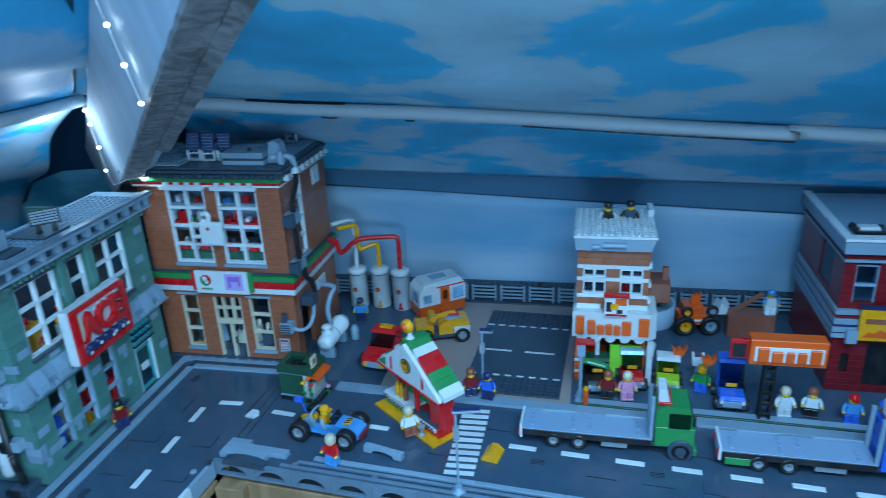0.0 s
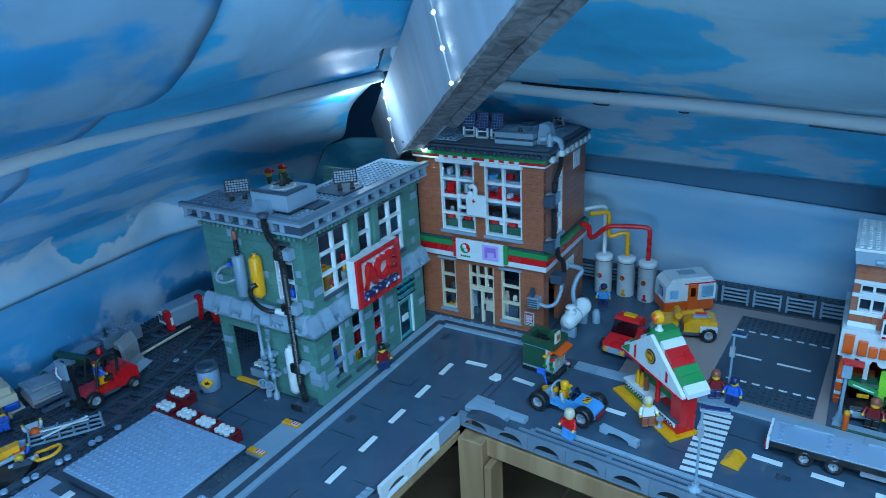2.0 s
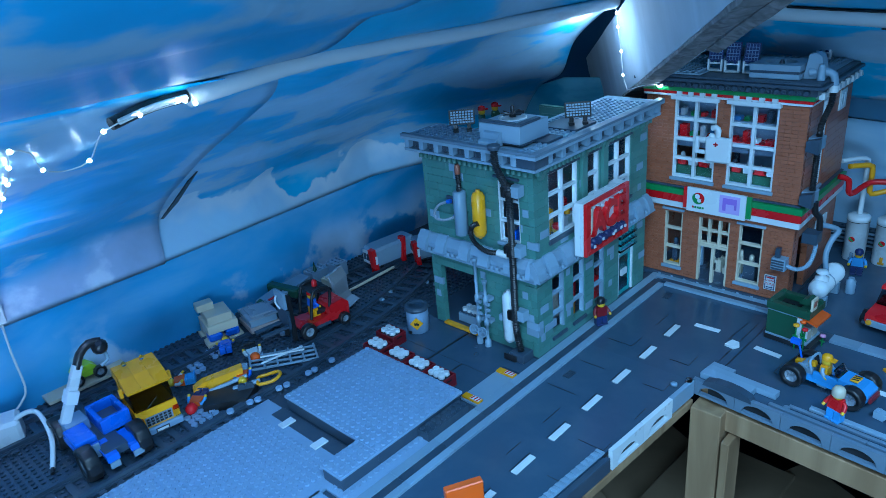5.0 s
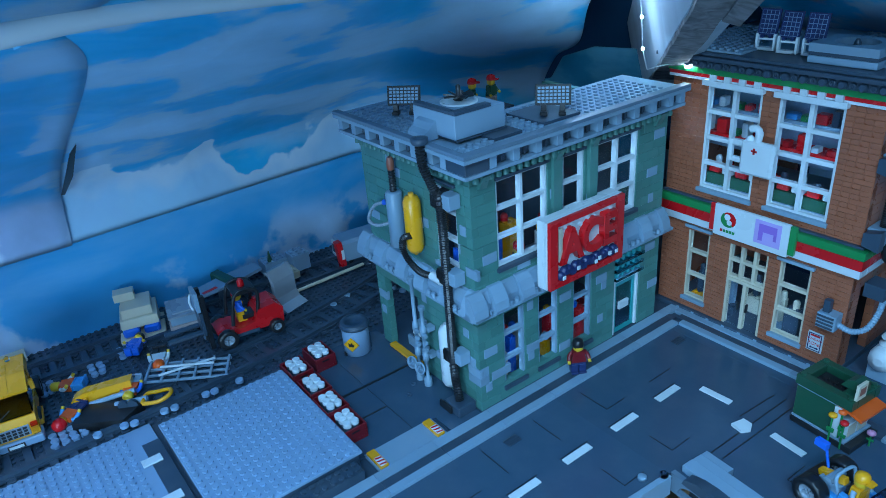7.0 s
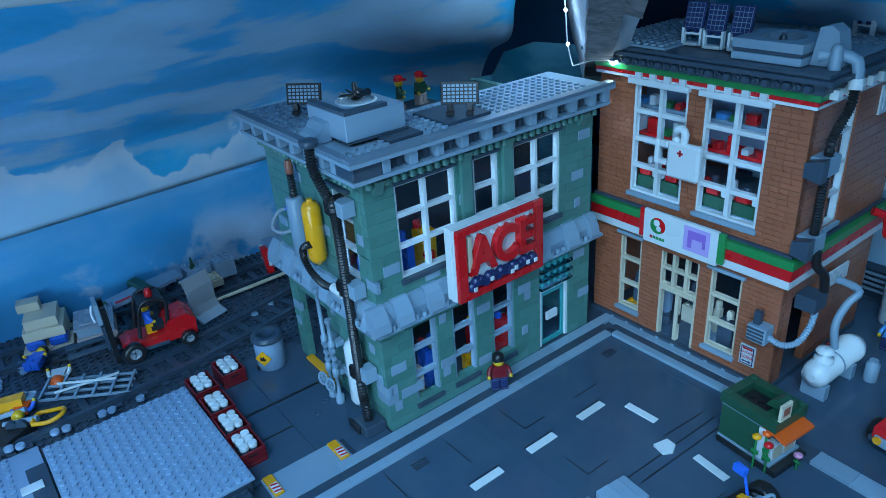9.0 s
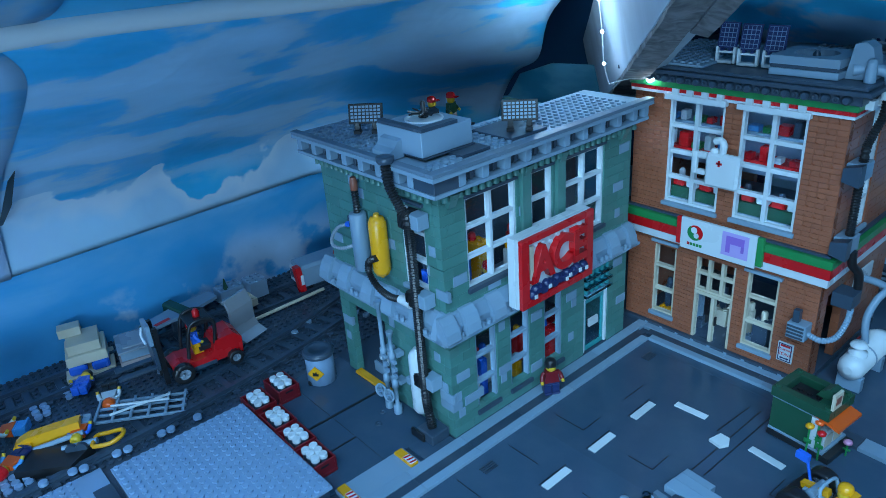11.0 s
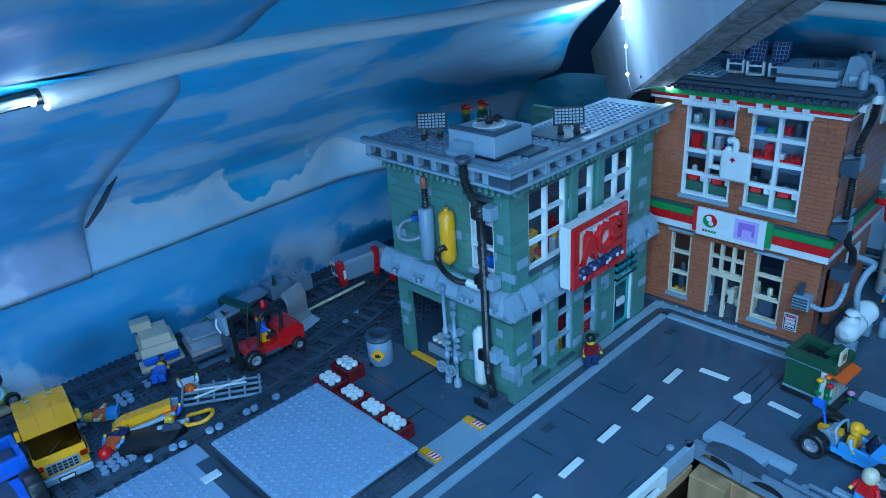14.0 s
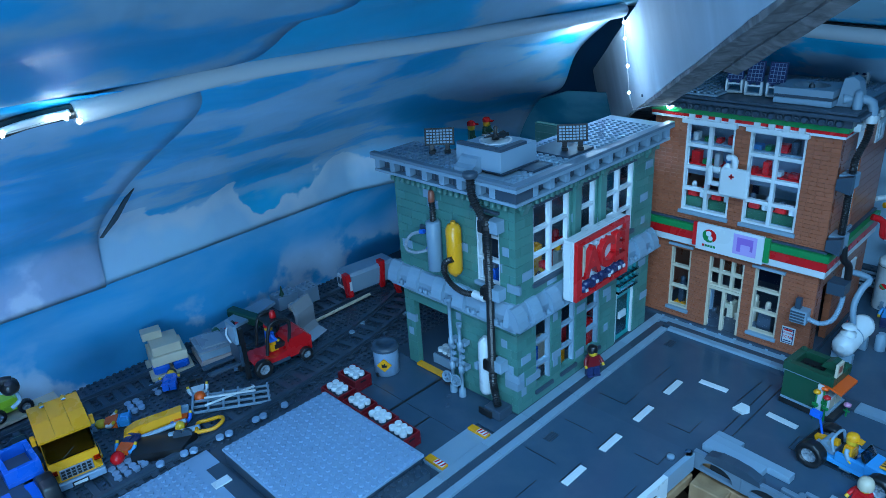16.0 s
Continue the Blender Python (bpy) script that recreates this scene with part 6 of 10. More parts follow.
part("emblem", half_disc(0.0792, 0.1290, 0.0034, 0, 360, -0.0133, -0.0131), WHITE, sg)
part("emblem", half_disc(0.0818, 0.1236, 0.0028, 0, 360, -0.0133, -0.0131), WHITE, sg)
for k, m in enumerate((RED, GREEN, GREEN, GREEN, GREEN)):
    part("caption_bar", Shape().box(0.0722 + k * 0.0034, -0.0130, 0.1120, 0.0748 + k * 0.0034, -0.0126, 0.1148, 0), m, sg)
st_ = part("sticker", Shape().box(0.1090, -0.0130, 0.1125, 0.1360, -0.0126, 0.1370, 0), LILAC, sg, "lilac sticker")
part("glyph", Shape().box(0.1135, -0.0134, 0.1160, 0.1180, -0.0131, 0.1335, 0).box(0.1180, -0.0134, 0.1255, 0.1320, -0.0131, 0.1335, 0).box(0.1290, -0.0134, 0.1190, 0.1320, -0.0131, 0.1255, 0), PURPLE, st_)

# white plaque between the upper windows
pl = thing("white_plaque", "white jug shaped ornament mounted between the upper windows", "ornament", Matrix.Translation((OX, OY, 0)))
part("body", Shape().box(0.0916, -0.0165, 0.1870, 0.1250, -0.0085, 0.2205, 0.003), WHITE, pl)
part("bracket", Shape().box(0.1020, -0.0085, 0.192, 0.1140, -0.0002, 0.207), WHITE, pl)
part("handle", Shape().box(0.0775, -0.0150, 0.1965, 0.0820, -0.0095, 0.2190, 0.001).box(0.0820, -0.0150, 0.2130, 0.0914, -0.0095, 0.2190, 0.001).box(0.0820, -0.0150, 0.1965, 0.0914, -0.0095, 0.2015, 0.001), WHITE, pl)
part("spout", Shape().tube([(0.1060, -0.012, 0.2200), (0.1070, -0.012, 0.2285), (0.1035, -0.012, 0.2325), (0.0980, -0.012, 0.2310)], 0.0036, 8), WHITE, pl)
part("lid", Shape().lathe([(0.004, 0), (0.004, 0.002), (0.002, 0.004)], (0.0985, -0.012, 0.2205), 10), WHITE, pl)
part("mark", Shape().box(0.1050, -0.0168, 0.2086, 0.1070, -0.01655, 0.2146, 0).box(0.1030, -0.0168, 0.2106, 0.1090, -0.01656, 0.2126, 0), RED, pl)

# notice and wall vent
nt = thing("loading_notice", "small white notice with red lettering on the brown wall", "notice", Matrix.Translation((OX + 0.1780, OY - 0.0012, 0.0195)))
part("board", Shape().box(0, -0.0006, 0, 0.0150, 0.001, 0.0215), WHITE, nt)
part("frame_line", Shape().box(0.0012, -0.0009, 0.0012, 0.0138, -0.0006, 0.0020, 0).box(0.0012, -0.0009, 0.0195, 0.0138, -0.0006, 0.0203, 0).box(0.0012, -0.0009, 0.002, 0.0020, -0.0006, 0.0195, 0).box(0.0130, -0.0009, 0.002, 0.0138, -0.0006, 0.0195, 0), NAVY, nt)
part("header_bar", Shape().box(0.0028, -0.0009, 0.0170, 0.0122, -0.0006, 0.0190, 0), RED, nt)
def words(text, size, mat, parent, m, label=""):
    c = bpy.data.curves.new("words", "FONT")
    c.body, c.size, c.extrude, c.align_x = text, size, 0.0001, "CENTER"
    ob = bpy.data.objects.new("words_draft", c)
    scene.collection.objects.link(ob)
    bpy.context.view_layer.update()
    me = bpy.data.meshes.new_from_object(ob.evaluated_get(bpy.context.evaluated_depsgraph_get()))
    bpy.data.objects.remove(ob)
    me.materials.clear()
    me.materials.append(mat)
    w = new("lettering", me)
    w.parent, w.matrix_basis = parent, m
    return w
words("LOADING", 0.0031, RED, nt, Matrix.Translation((0.0075, -0.0007, 0.0128)) @ pose(0, 0, 0, 90, 0, 0))
words("ZONE", 0.0048, RED, nt, Matrix.Translation((0.0075, -0.0007, 0.0072)) @ pose(0, 0, 0, 90, 0, 0))
part("arrow", Shape().prism([(0.0028, 0.0042), (0.0050, 0.0056), (0.0050, 0.0047), (0.0100, 0.0047), (0.0100, 0.0056), (0.0122, 0.0042), (0.0100, 0.0028), (0.0100, 0.0037), (0.0050, 0.0037), (0.0050, 0.0028)], 1, -0.0009, -0.0006), NAVY, nt)
vb = thing("wall_vent", "dark grey vent box with grille and ribbed grey duct", "vent", Matrix.Translation((OX + 0.1920, OY, 0.0560)))
part("box", Shape().box(-0.004, -0.0140, 0, 0.0135, -0.0004, 0.0160), GREY, vb)
part("chimney", Shape().box(-0.001, -0.0110, 0.0162, 0.0050, -0.0050, 0.0290), DARK, vb)
for k in range(4):
    part("slat", Shape().box(-0.0034, -0.0152, 0.0016 + k * 0.0036, 0.0120, -0.0141, 0.0036 + k * 0.0036), DARK, vb)
part("duct", Shape().tube([(0.0135, -0.007, 0.006), (0.026, -0.008, 0.005), (0.036, -0.002, 0.010), (0.0385, 0.010, 0.022), (0.038, 0.016, 0.034)], 0.0030, 10, 0.0006, 0.0011), GREY, vb)
part("elbow_box", Shape().box(0.0218, 0.010, 0.034, 0.0400, 0.030, 0.048), DARK, vb)

# hose on the side with clamps and elbow from the roof
oh = thing("drain_hose", "black ribbed hose with grey clamps on the brown building side", "hose", Matrix.Translation((OX + OW, OY, 0)))
part("elbow", Shape().tube([(-0.010, 0.012, 0.303), (0.004, 0.018, 0.304), (0.0145, 0.022, 0.300), (0.0160, 0.023, 0.288)], 0.0046, 10), GREY, oh)
part("collar", Shape().lathe([(0.0056, 0), (0.0056, 0.008)], (0.0160, 0.023, 0.280), 14), WHITE, oh)
part("hose", Shape().tube([(0.0160, 0.023, 0.281), (0.0155, 0.022, 0.266), (0.0110, 0.016, 0.246), (0.0100, 0.014, 0.232), (0.0100, 0.014, 0.160)], 0.0040, 10, 0.0010, 0.0011), BLACK, oh)
part("hose", Shape().tube([(0.0150, 0.014, 0.146), (0.0160, 0.016, 0.132), (0.0200, 0.024, 0.122), (0.0200, 0.030, 0.104)], 0.0040, 10), BLACK, oh)
for z in (0.212, 0.144):
    c = part("hose_bracket", Shape().box(0.0002, 0.004, z, 0.0150, 0.026, z + 0.016, 0.001), GREY, oh)
    part("clamp_wing", Shape().prism([(0.002, z + 0.002), (0.0165, z - 0.001), (0.0165, z + 0.018), (0.002, z + 0.014)], 1, -0.006, 0.0036), DARK, c)

# roof things
for x, y in ((-0.5700, 0.8300), (-0.5470, 0.8270), (-0.5240, 0.8280)):
    tall_panel(x, y, 0.2958, 6, 14)
tall_panel(-0.4714, 0.9300, 0.2958, -12, 24)
tall_panel(-0.4600, 0.9560, 0.2958, -28, 20)
vf = thing("roof_vent", "square light grey roof vent with round opening", "ventilator", Matrix.Translation((-0.488, 0.830, 0.2954)))
part("housing", Shape().box(-0.029, -0.024, 0, 0.029, 0.024, 0.006), GREY, vf)
part("band", Shape().box(-0.0285, -0.0235, 0.0062, 0.0285, 0.0235, 0.0092), DARK, vf)
s = Shape()
rings = []
for z, hole in ((0.0094, False), (0.0165, False), (0.0165, True), (0.0094, True)):
    for k in range(24):
        c, d = math.cos(2 * math.pi * k / 24), math.sin(2 * math.pi * k / 24)
        n = max(abs(c), abs(d))
        rings.append((0.018 * c, 0.016 * d, z) if hole else (0.029 * c / n, 0.024 * d / n, z))
s.add(rings, [(m * 24 + k, m * 24 + (k + 1) % 24, ((m + 1) % 4) * 24 + (k + 1) % 24, ((m + 1) % 4) * 24 + k) for m in range(4) for k in range(24)])
part("top_ring", s, GREY, vf)
part("hub", Shape().lathe([(0.012, 0.0095), (0.0035, 0.010), (0.003, 0.016), (0.001, 0.019)], n=12), DARK, vf)
part("duct", Shape().prism([(0.0, 0.0), (0.022, 0.0), (0.022, 0.010), (0.018, 0.026), (0.012, 0.030), (0.004, 0.028)], 1, -0.012, 0.004).moved(Matrix.Translation((0.0295, 0, 0))), GREY, vf)
part("bottle", Shape().lathe([(0.0045, 0), (0.0045, 0.011), (0.0036, 0.0125), (0.0042, 0.015), (0.0030, 0.018), (0.0004, 0.0185)], (0.050, -0.016, -0.0002), 14), GREY, vf)

# inside
ir = random.Random(9)
for k in range(16):
    x = 0.040 + (k % 8) * 0.0185
    up = k < 8
    o = thing("interior_fitting", "red and white toy counter block inside the brown building", "toy furniture", Matrix.Translation((OX + x, OY + ir.uniform(0.02, 0.05), 0.1342 if up else 0.0062)), "fittings in the brown building")
    part("body", Shape().plate(-0.008, -0.008, 0, 2, 2, ir.choice((0.0096, 0.0192, 0.036))), ir.choice((RED, WHITE, GREY, DKGREEN) if up else (TAN, DARK, TAN, DKGREEN, GREY, YELLOW)), o)
    part("top", Shape().lathe([(0.0034, 0.037), (0.0034, 0.044), (0.002, 0.046)], n=10).box(-0.0035, -0.0035, 0.002, 0.0035, 0.0035, 0.037), ir.choice((WHITE, RED, DARK) if up else (TAN, DARK, GREY)), o)
co = thing("red_counter", "red and white counter with dark green base behind the windows", "toy counter", Matrix.Translation((OX, OY, 0.1342)))
for a in OUW:
    part("base", Shape().box(a[0] + 0.001, 0.011, 0.0225, a[2] - 0.001, 0.016, 0.0345), DKGREEN, co)
    for k in range(4):
        part("seat", Shape().box(a[0] + 0.002 + k * 0.015, 0.012, 0.0348, a[0] + 0.014 + k * 0.015, 0.018, 0.0440, 0.001), RED if k % 2 == 0 else WHITE, co)
    part("support", Shape().box(a[0] + 0.001, 0.0105, 0.0, a[2] - 0.001, 0.0185, 0.0223), GREY, co)
for z in (0.066, 0.094):
    part("shelf", Shape().box(0.012, 0.034, z, OW - 0.012, 0.058, z + 0.0032), GREY if z > 0.09 else RED, co)
for k in range(26):
    x, z = 0.018 + (k % 13) * 0.0145, 0.0694 if k < 13 else 0.0974
    part("goods", Shape().box(x, 0.034, z, x + ir.choice((0.007, 0.011)), 0.044, z + ir.choice((0.006, 0.010, 0.015)), 0.0008), ir.choice((WHITE, RED, RED, GREEN, AZURE, DARK, WHITE)), co)

# ---------------------------------------------------------------- station forecourt and the north road
# news kiosk
ks = thing("news_kiosk", "dark green news kiosk with red awning and flowers", "kiosk", Matrix.Translation((-0.4097, 0.7337, 0.0006)) @ pose(0, 0, 0, 0, 0, -6))
part("base", Shape().box(-0.026, -0.019, 0, 0.030, 0.021, 0.0060), BLACK, ks)
part("trim", Shape().box(-0.0255, -0.0185, 0.0061, 0.024, 0.020, 0.0085), GREY, ks)
part("wall", Shape().box(-0.025, -0.018, 0.0086, 0.010, -0.014, 0.0395).box(-0.025, -0.0138, 0.0086, -0.021, 0.0195, 0.0395).box(-0.0208, 0.0155, 0.0086, 0.010, 0.0195, 0.0395), DKGREEN, ks)
part("trim", Shape().box(-0.0252, -0.0182, 0.0396, 0.0105, -0.0140, 0.0414), GREY, ks)
rt = part("roof", Shape().box(-0.0265, -0.0195, 0.0415, 0.0245, -0.0115, 0.0510).box(-0.0265, 0.0125, 0.0415, 0.0245, 0.0205, 0.0510).box(-0.0265, -0.0113, 0.0415, -0.0185, 0.0123, 0.0510).box(0.0105, -0.0113, 0.0415, 0.0245, 0.0123, 0.0510), DKGREEN, ks)
part("well", Shape().box(-0.0184, -0.0112, 0.0416, 0.0104, 0.0122, 0.0440).studs(-0.016, -0.010, 0.044, 3, 2), BLACK, rt)
for x, y in ((-0.0225, -0.0155), (-0.0225, 0.0165), (0.0205, 0.0165), (0.0205, -0.0155)):
    part("stud", Shape().stud(x, y, 0.0510), DKGREEN, rt)
part("slope", Shape().prism([(0.004, 0.051), (0.022, 0.051), (0.020, 0.0590), (0.014, 0.0610), (0.008, 0.0575)], 1, -0.004, 0.009), DKGREEN, rt)
part("poster", Shape().box(0.0225, -0.016, 0.0512, 0.0250, -0.003, 0.0665), TAN, ks, "cream poster with dark print")
part("print", Shape().box(0.0251, -0.0135, 0.0560, 0.0254, -0.0060, 0.0630, 0), BRICKRED, ks)
part("awning", Shape().prism([(0.0105, 0.0400), (0.0105, 0.0425), (0.0330, 0.0365), (0.0330, 0.0340)], 1, -0.017, 0.019), ORANGE, ks, "faded red awning")
part("counter", Shape().box(0.0102, -0.014, 0.0086, 0.0215, 0.018, 0.0225), WHITE, ks)
part("post", Shape().box(0.0102, -0.0180, 0.0086, 0.0160, -0.0142, 0.0390), WHITE, ks)
part("post", Shape().box(0.0102, 0.0155, 0.0227, 0.0160, 0.0190, 0.0390), WHITE, ks)
part("paper", Shape().box(0.0217, -0.012, 0.0095, 0.0221, -0.001, 0.0215, 0).box(0.0217, 0.002, 0.0095, 0.0221, 0.015, 0.0215, 0), TAN, ks)
# black block painted as the dark interior of the kiosk
part("shade", Shape().box(-0.018, -0.0135, 0.0088, 0.0100, 0.0150, 0.0390), BLACK, ks)
for k, (x, y, z, m) in enumerate(((0.012, -0.022, 0.030, YELLOW), (0.021, -0.019, 0.026, RED), (0.017, -0.017, 0.034, ORANGE), (0.033, 0.004, 0.012, PINK))):
    fl = thing("toy_flower", "round plastic toy flower on a green stem by the kiosk", "flower", ks.matrix_basis @ Matrix.Translation((x, y, 0)), "kiosk flowers")
    part("stem", Shape().cyl((0, 0, 0.0), (0, 0, z), 0.0009, 6).box(-0.003, -0.001, z * 0.5, 0.003, 0.001, z * 0.62), GREEN, fl)
    part("bloom", Shape().lathe([(0.0018, z), (0.0036, z + 0.0012), (0.0036, z + 0.003), (0.0016, z + 0.0042)], n=10), m, fl)

# blue buggy
bg = thing("blue_buggy", "medium blue open toy buggy with big black tyres", "toy car", Matrix.Translation((-0.3470, 0.6517, 0.0004)) @ pose(0, 0, 0, 0, 0, -9))
body = part("body", Shape().box(-0.030, -0.0115, 0.0085, 0.046, 0.0115, 0.0135).box(-0.010, -0.0118, 0.0136, 0.016, -0.0075, 0.0215).box(-0.010, 0.0075, 0.0136, 0.016, 0.0118, 0.0215), AZURE, bg)
part("bonnet", Shape().prism([(0.0162, 0.0136), (0.0470, 0.0136), (0.0470, 0.0175), (0.0400, 0.0225), (0.0162, 0.0245)], 1, -0.0118, 0.0118), AZURE, bg)
part("windscreen", Shape().prism([(0.0130, 0.0246), (0.0165, 0.0246), (0.0120, 0.0325), (0.0100, 0.0320)], 1, -0.010, 0.010), TBLACK, bg)
part("hazard_plate", Shape().box(0.0255, -0.0065, 0.0246, 0.0335, 0.0065, 0.0262), YELLOW, bg, "yellow plate with black stripes")
for k in range(3):
    part("stripe", Shape().prism([(0.0262, -0.0055 + k * 0.004), (0.0328, -0.0035 + k * 0.004), (0.0328, -0.0018 + k * 0.004), (0.0262, -0.0038 + k * 0.004)], 2, 0.0263, 0.0266), BLACK, bg)
part("seat", Shape().box(-0.008, -0.0060, 0.0138, 0.003, 0.0060, 0.0165).box(-0.009, -0.006, 0.0166, -0.0065, 0.006, 0.0260), BLACK, bg)
part("steering_wheel", Shape().lathe([(0.0042, -0.0006), (0.0052, 0), (0.0042, 0.0006)], n=14).moved(Matrix.Translation((0.008, 0, 0.0245)) @ pose(0, 0, 0, 0, -55, 0)), GREY, bg)
part("engine", Shape().box(-0.030, -0.007, 0.0137, -0.013, 0.007, 0.0210).cyl((-0.022, -0.009, 0.0225), (-0.022, 0.009, 0.0225), 0.0036, 10), GREY, bg)
part("crane_arm", Shape().box(-0.028, -0.003, 0.0245, -0.006, 0.003, 0.0300).moved(pose(0, 0, 0, 0, -14, 0)), YELLOW, bg)
part("roll_bar", Shape().tube([(-0.012, -0.0105, 0.021), (-0.015, -0.0095, 0.0330), (-0.015, 0.0095, 0.0330), (-0.012, 0.0105, 0.021)], 0.0014, 8), GREY, bg)
part("flag", Shape().cyl((-0.030, 0.004, 0.021), (-0.036, 0.004, 0.042), 0.0012, 8).box(-0.044, 0.001, 0.038, -0.034, 0.0065, 0.044), BLUE, bg)
part("bumper", Shape().box(0.0472, -0.010, 0.009, 0.0500, 0.010, 0.0150), DKRED, bg)
part("rear_bumper", Shape().box(-0.040, -0.012, 0.009, -0.0305, 0.012, 0.018), BLACK, bg)
for x, y in ((-0.0275, -0.0185), (-0.0275, 0.0185), (0.0340, -0.0185), (0.0340, 0.0185)):
    wheel(bg, (x, y, 0.0134), 0.0130, 0.0115)

figure("toy driver in yellow sitting in the blue buggy", -0.3490, 0.6520, 0.0040, 81, GREY, YELLOW, GREY, YELLOW, "cap")

# burger stand
bm_ = Matrix.Translation((-0.3027, 0.7203, 0.0005)) @ pose(0, 0, 0, 0, 0, -39.7)
bt = thing("burger_stand", "toy burger stand with red, white and green striped roof", "food stand", bm_)
part("base_plate", Shape().box(-0.004, -0.004, 0, 0.118, 0.036, 0.0034), YELLOW, bt)
part("counter", Shape().box(0.004, 0.010, 0.0035, 0.052, 0.034, 0.0180), GREEN, bt, "green counter")
part("counter", Shape().box(0.0525, 0.010, 0.0035, 0.112, 0.034, 0.0180), RED, bt, "red counter")
part("counter_top", Shape().box(0.003, 0.007, 0.0181, 0.060, 0.0345, 0.0210), WHITE, bt)
part("till_shelf", Shape().box(0.062, 0.008, 0.0181, 0.112, 0.020, 0.0205), DARK, bt)
for u0, u1 in ((0.008, 0.052), (0.068, 0.108)):
    ck = part("checker_rail", Shape().box(u0, 0.0072, 0.0110, u1, 0.0098, 0.0160), WHITE, bt)
    n = int((u1 - u0) / 0.0026)
    for k in range(n):
        part("checker", Shape().box(u0 + k * 0.0026, 0.0068, 0.0112 + (k % 2) * 0.0023, u0 + k * 0.0026 + 0.0024, 0.0072, 0.0135 + (k % 2) * 0.0023, 0), BLACK, ck)
part("post", Shape().box(0.006, 0.028, 0.021, 0.012, 0.034, 0.060), RED, bt)
part("end_panel", Shape().box(0.094, 0.012, 0.0182, 0.113, 0.034, 0.056), RED, bt)
part("post", Shape().cyl((0.066, 0.014, 0.0206), (0.066, 0.014, 0.070), 0.0032, 10), RED, bt)
part("back_panel", Shape().box(0.014, 0.030, 0.021, 0.098, 0.033, 0.050), GREEN, bt)
for k in range(3):
    part("bottle", Shape().lathe([(0.0034, 0.0212), (0.0034, 0.034), (0.0015, 0.038), (0.0015, 0.041)], (0.022 + k * 0.009, 0.016, 0), 10), YELLOW if k < 2 else BRICKRED, bt)
part("stool", Shape().lathe([(0.005, 0.0035), (0.0016, 0.005), (0.0016, 0.012), (0.0046, 0.0125), (0.0046, 0.0155)], (0.090, 0.001, 0), 12), SILVER, bt)
# gable and striped roof
gy0, gy1 = 0.008, 0.044
def roofz(u):
    return 0.1080 - (u - 0.052) * 0.74 if u > 0.052 else 0.1080 - (0.052 - u) * 0.80
part("gable", Shape().prism([(-0.006, 0.0600), (0.118, 0.0560), (0.118, 0.0590), (0.052, 0.1075), (-0.006, 0.0630)], 1, gy0, gy0 + 0.005), WHITE, bt)
for u in (0.022, 0.086):
    part("gable_stripe", Shape().prism([(u, 0.0620), (u + 0.004, 0.0618), (u + 0.004, roofz(u + 0.004) - 0.006), (u, roofz(u) - 0.006)], 1, gy0 - 0.0006, gy0 - 0.0002), RED, bt)
part("gable_edge", Shape().prism([(-0.006, 0.0580), (0.118, 0.0538), (0.118, 0.0562), (-0.006, 0.0604)], 1, gy0 - 0.0012, gy0 + 0.005), RED, bt)
part("gable_patch", Shape().prism([(-0.0055, 0.0625), (0.012, 0.0618), (0.012, 0.0745), (-0.0055, 0.0630)], 1, gy0 - 0.0007, gy0 - 0.0002), GREEN, bt)
em = part("emblem", Shape().lathe([(0.0095, 0), (0.0095, 0.0012)], n=20).moved(Matrix.Translation((0.056, gy0 - 0.0002, 0.0800)) @ pose(0, 0, 0, 90, 0, 0)), BLACK, bt, "round black and gold emblem")
part("emblem_ring", Shape().lathe([(0.0070, 0), (0.0082, 0.0006), (0.0070, 0.0006), (0.0070, 0)], n=20).moved(Matrix.Translation((0.056, gy0 - 0.0014, 0.0800)) @ pose(0, 0, 0, 90, 0, 0)), YELLOW, em)
part("emblem_star", Shape().box(0.052, gy0 - 0.0022, 0.0775, 0.060, gy0 - 0.0015, 0.0825), YELLOW, em)
cols = [GREEN, WHITE, RED, RED, GREEN, GREEN, WHITE]
for k, m in enumerate(cols):
    u = 0.054 + k * 0.0094
    z = roofz(u)
    part("roof_tile", Shape().prism([(u, z + 0.001), (u + 0.0110, z - 0.0082), (u + 0.0110, z - 0.0020), (u + 0.0030, z + 0.0045), (u, z + 0.0050)], 1, gy0 + 0.0052, gy1), m, bt)
for k, m in enumerate((GREEN, WHITE, RED, GREEN, WHITE)):
    u = 0.050 - k * 0.0112
    z = roofz(u)
    part("roof_tile", Shape().prism([(u, z + 0.001), (u - 0.0125, z - 0.0095), (u - 0.0125, z - 0.0045), (u, z + 0.0045)], 1, gy0 + 0.0052, gy1), m, bt)
part("ridge", Shape().box(0.0445, gy0 + 0.005, 0.1060, 0.0600, gy1, 0.1120), GREEN, bt)
part("beacon_post", Shape().lathe([(0.0055, 0), (0.0028, 0.004), (0.0028, 0.012)], (0.052, 0.020, 0.1121), 12), WHITE, bt)
part("beacon", Shape().lathe([(0.0085, 0), (0.0088, 0.003), (0.0070, 0.0075)], n=16).moved(Matrix.Translation((0.052, 0.020, 0.1290)) @ pose(0, 0, 0, 90, 0, 0)), YELLOW, bt)
part("beacon_lens", Shape().lathe([(0.0050, 0), (0.0042, 0.0022), (0.001, 0.003)], n=14).moved(Matrix.Translation((0.052, 0.0125, 0.1290)) @ pose(0, 0, 0, 90, 0, 0)), ORANGE, bt)
figure("toy cook in white shirt standing at the burger stand", -0.2471, 0.6623, 0.0040, 35, BRICKRED, WHITE, WHITE, TAN, "hair")
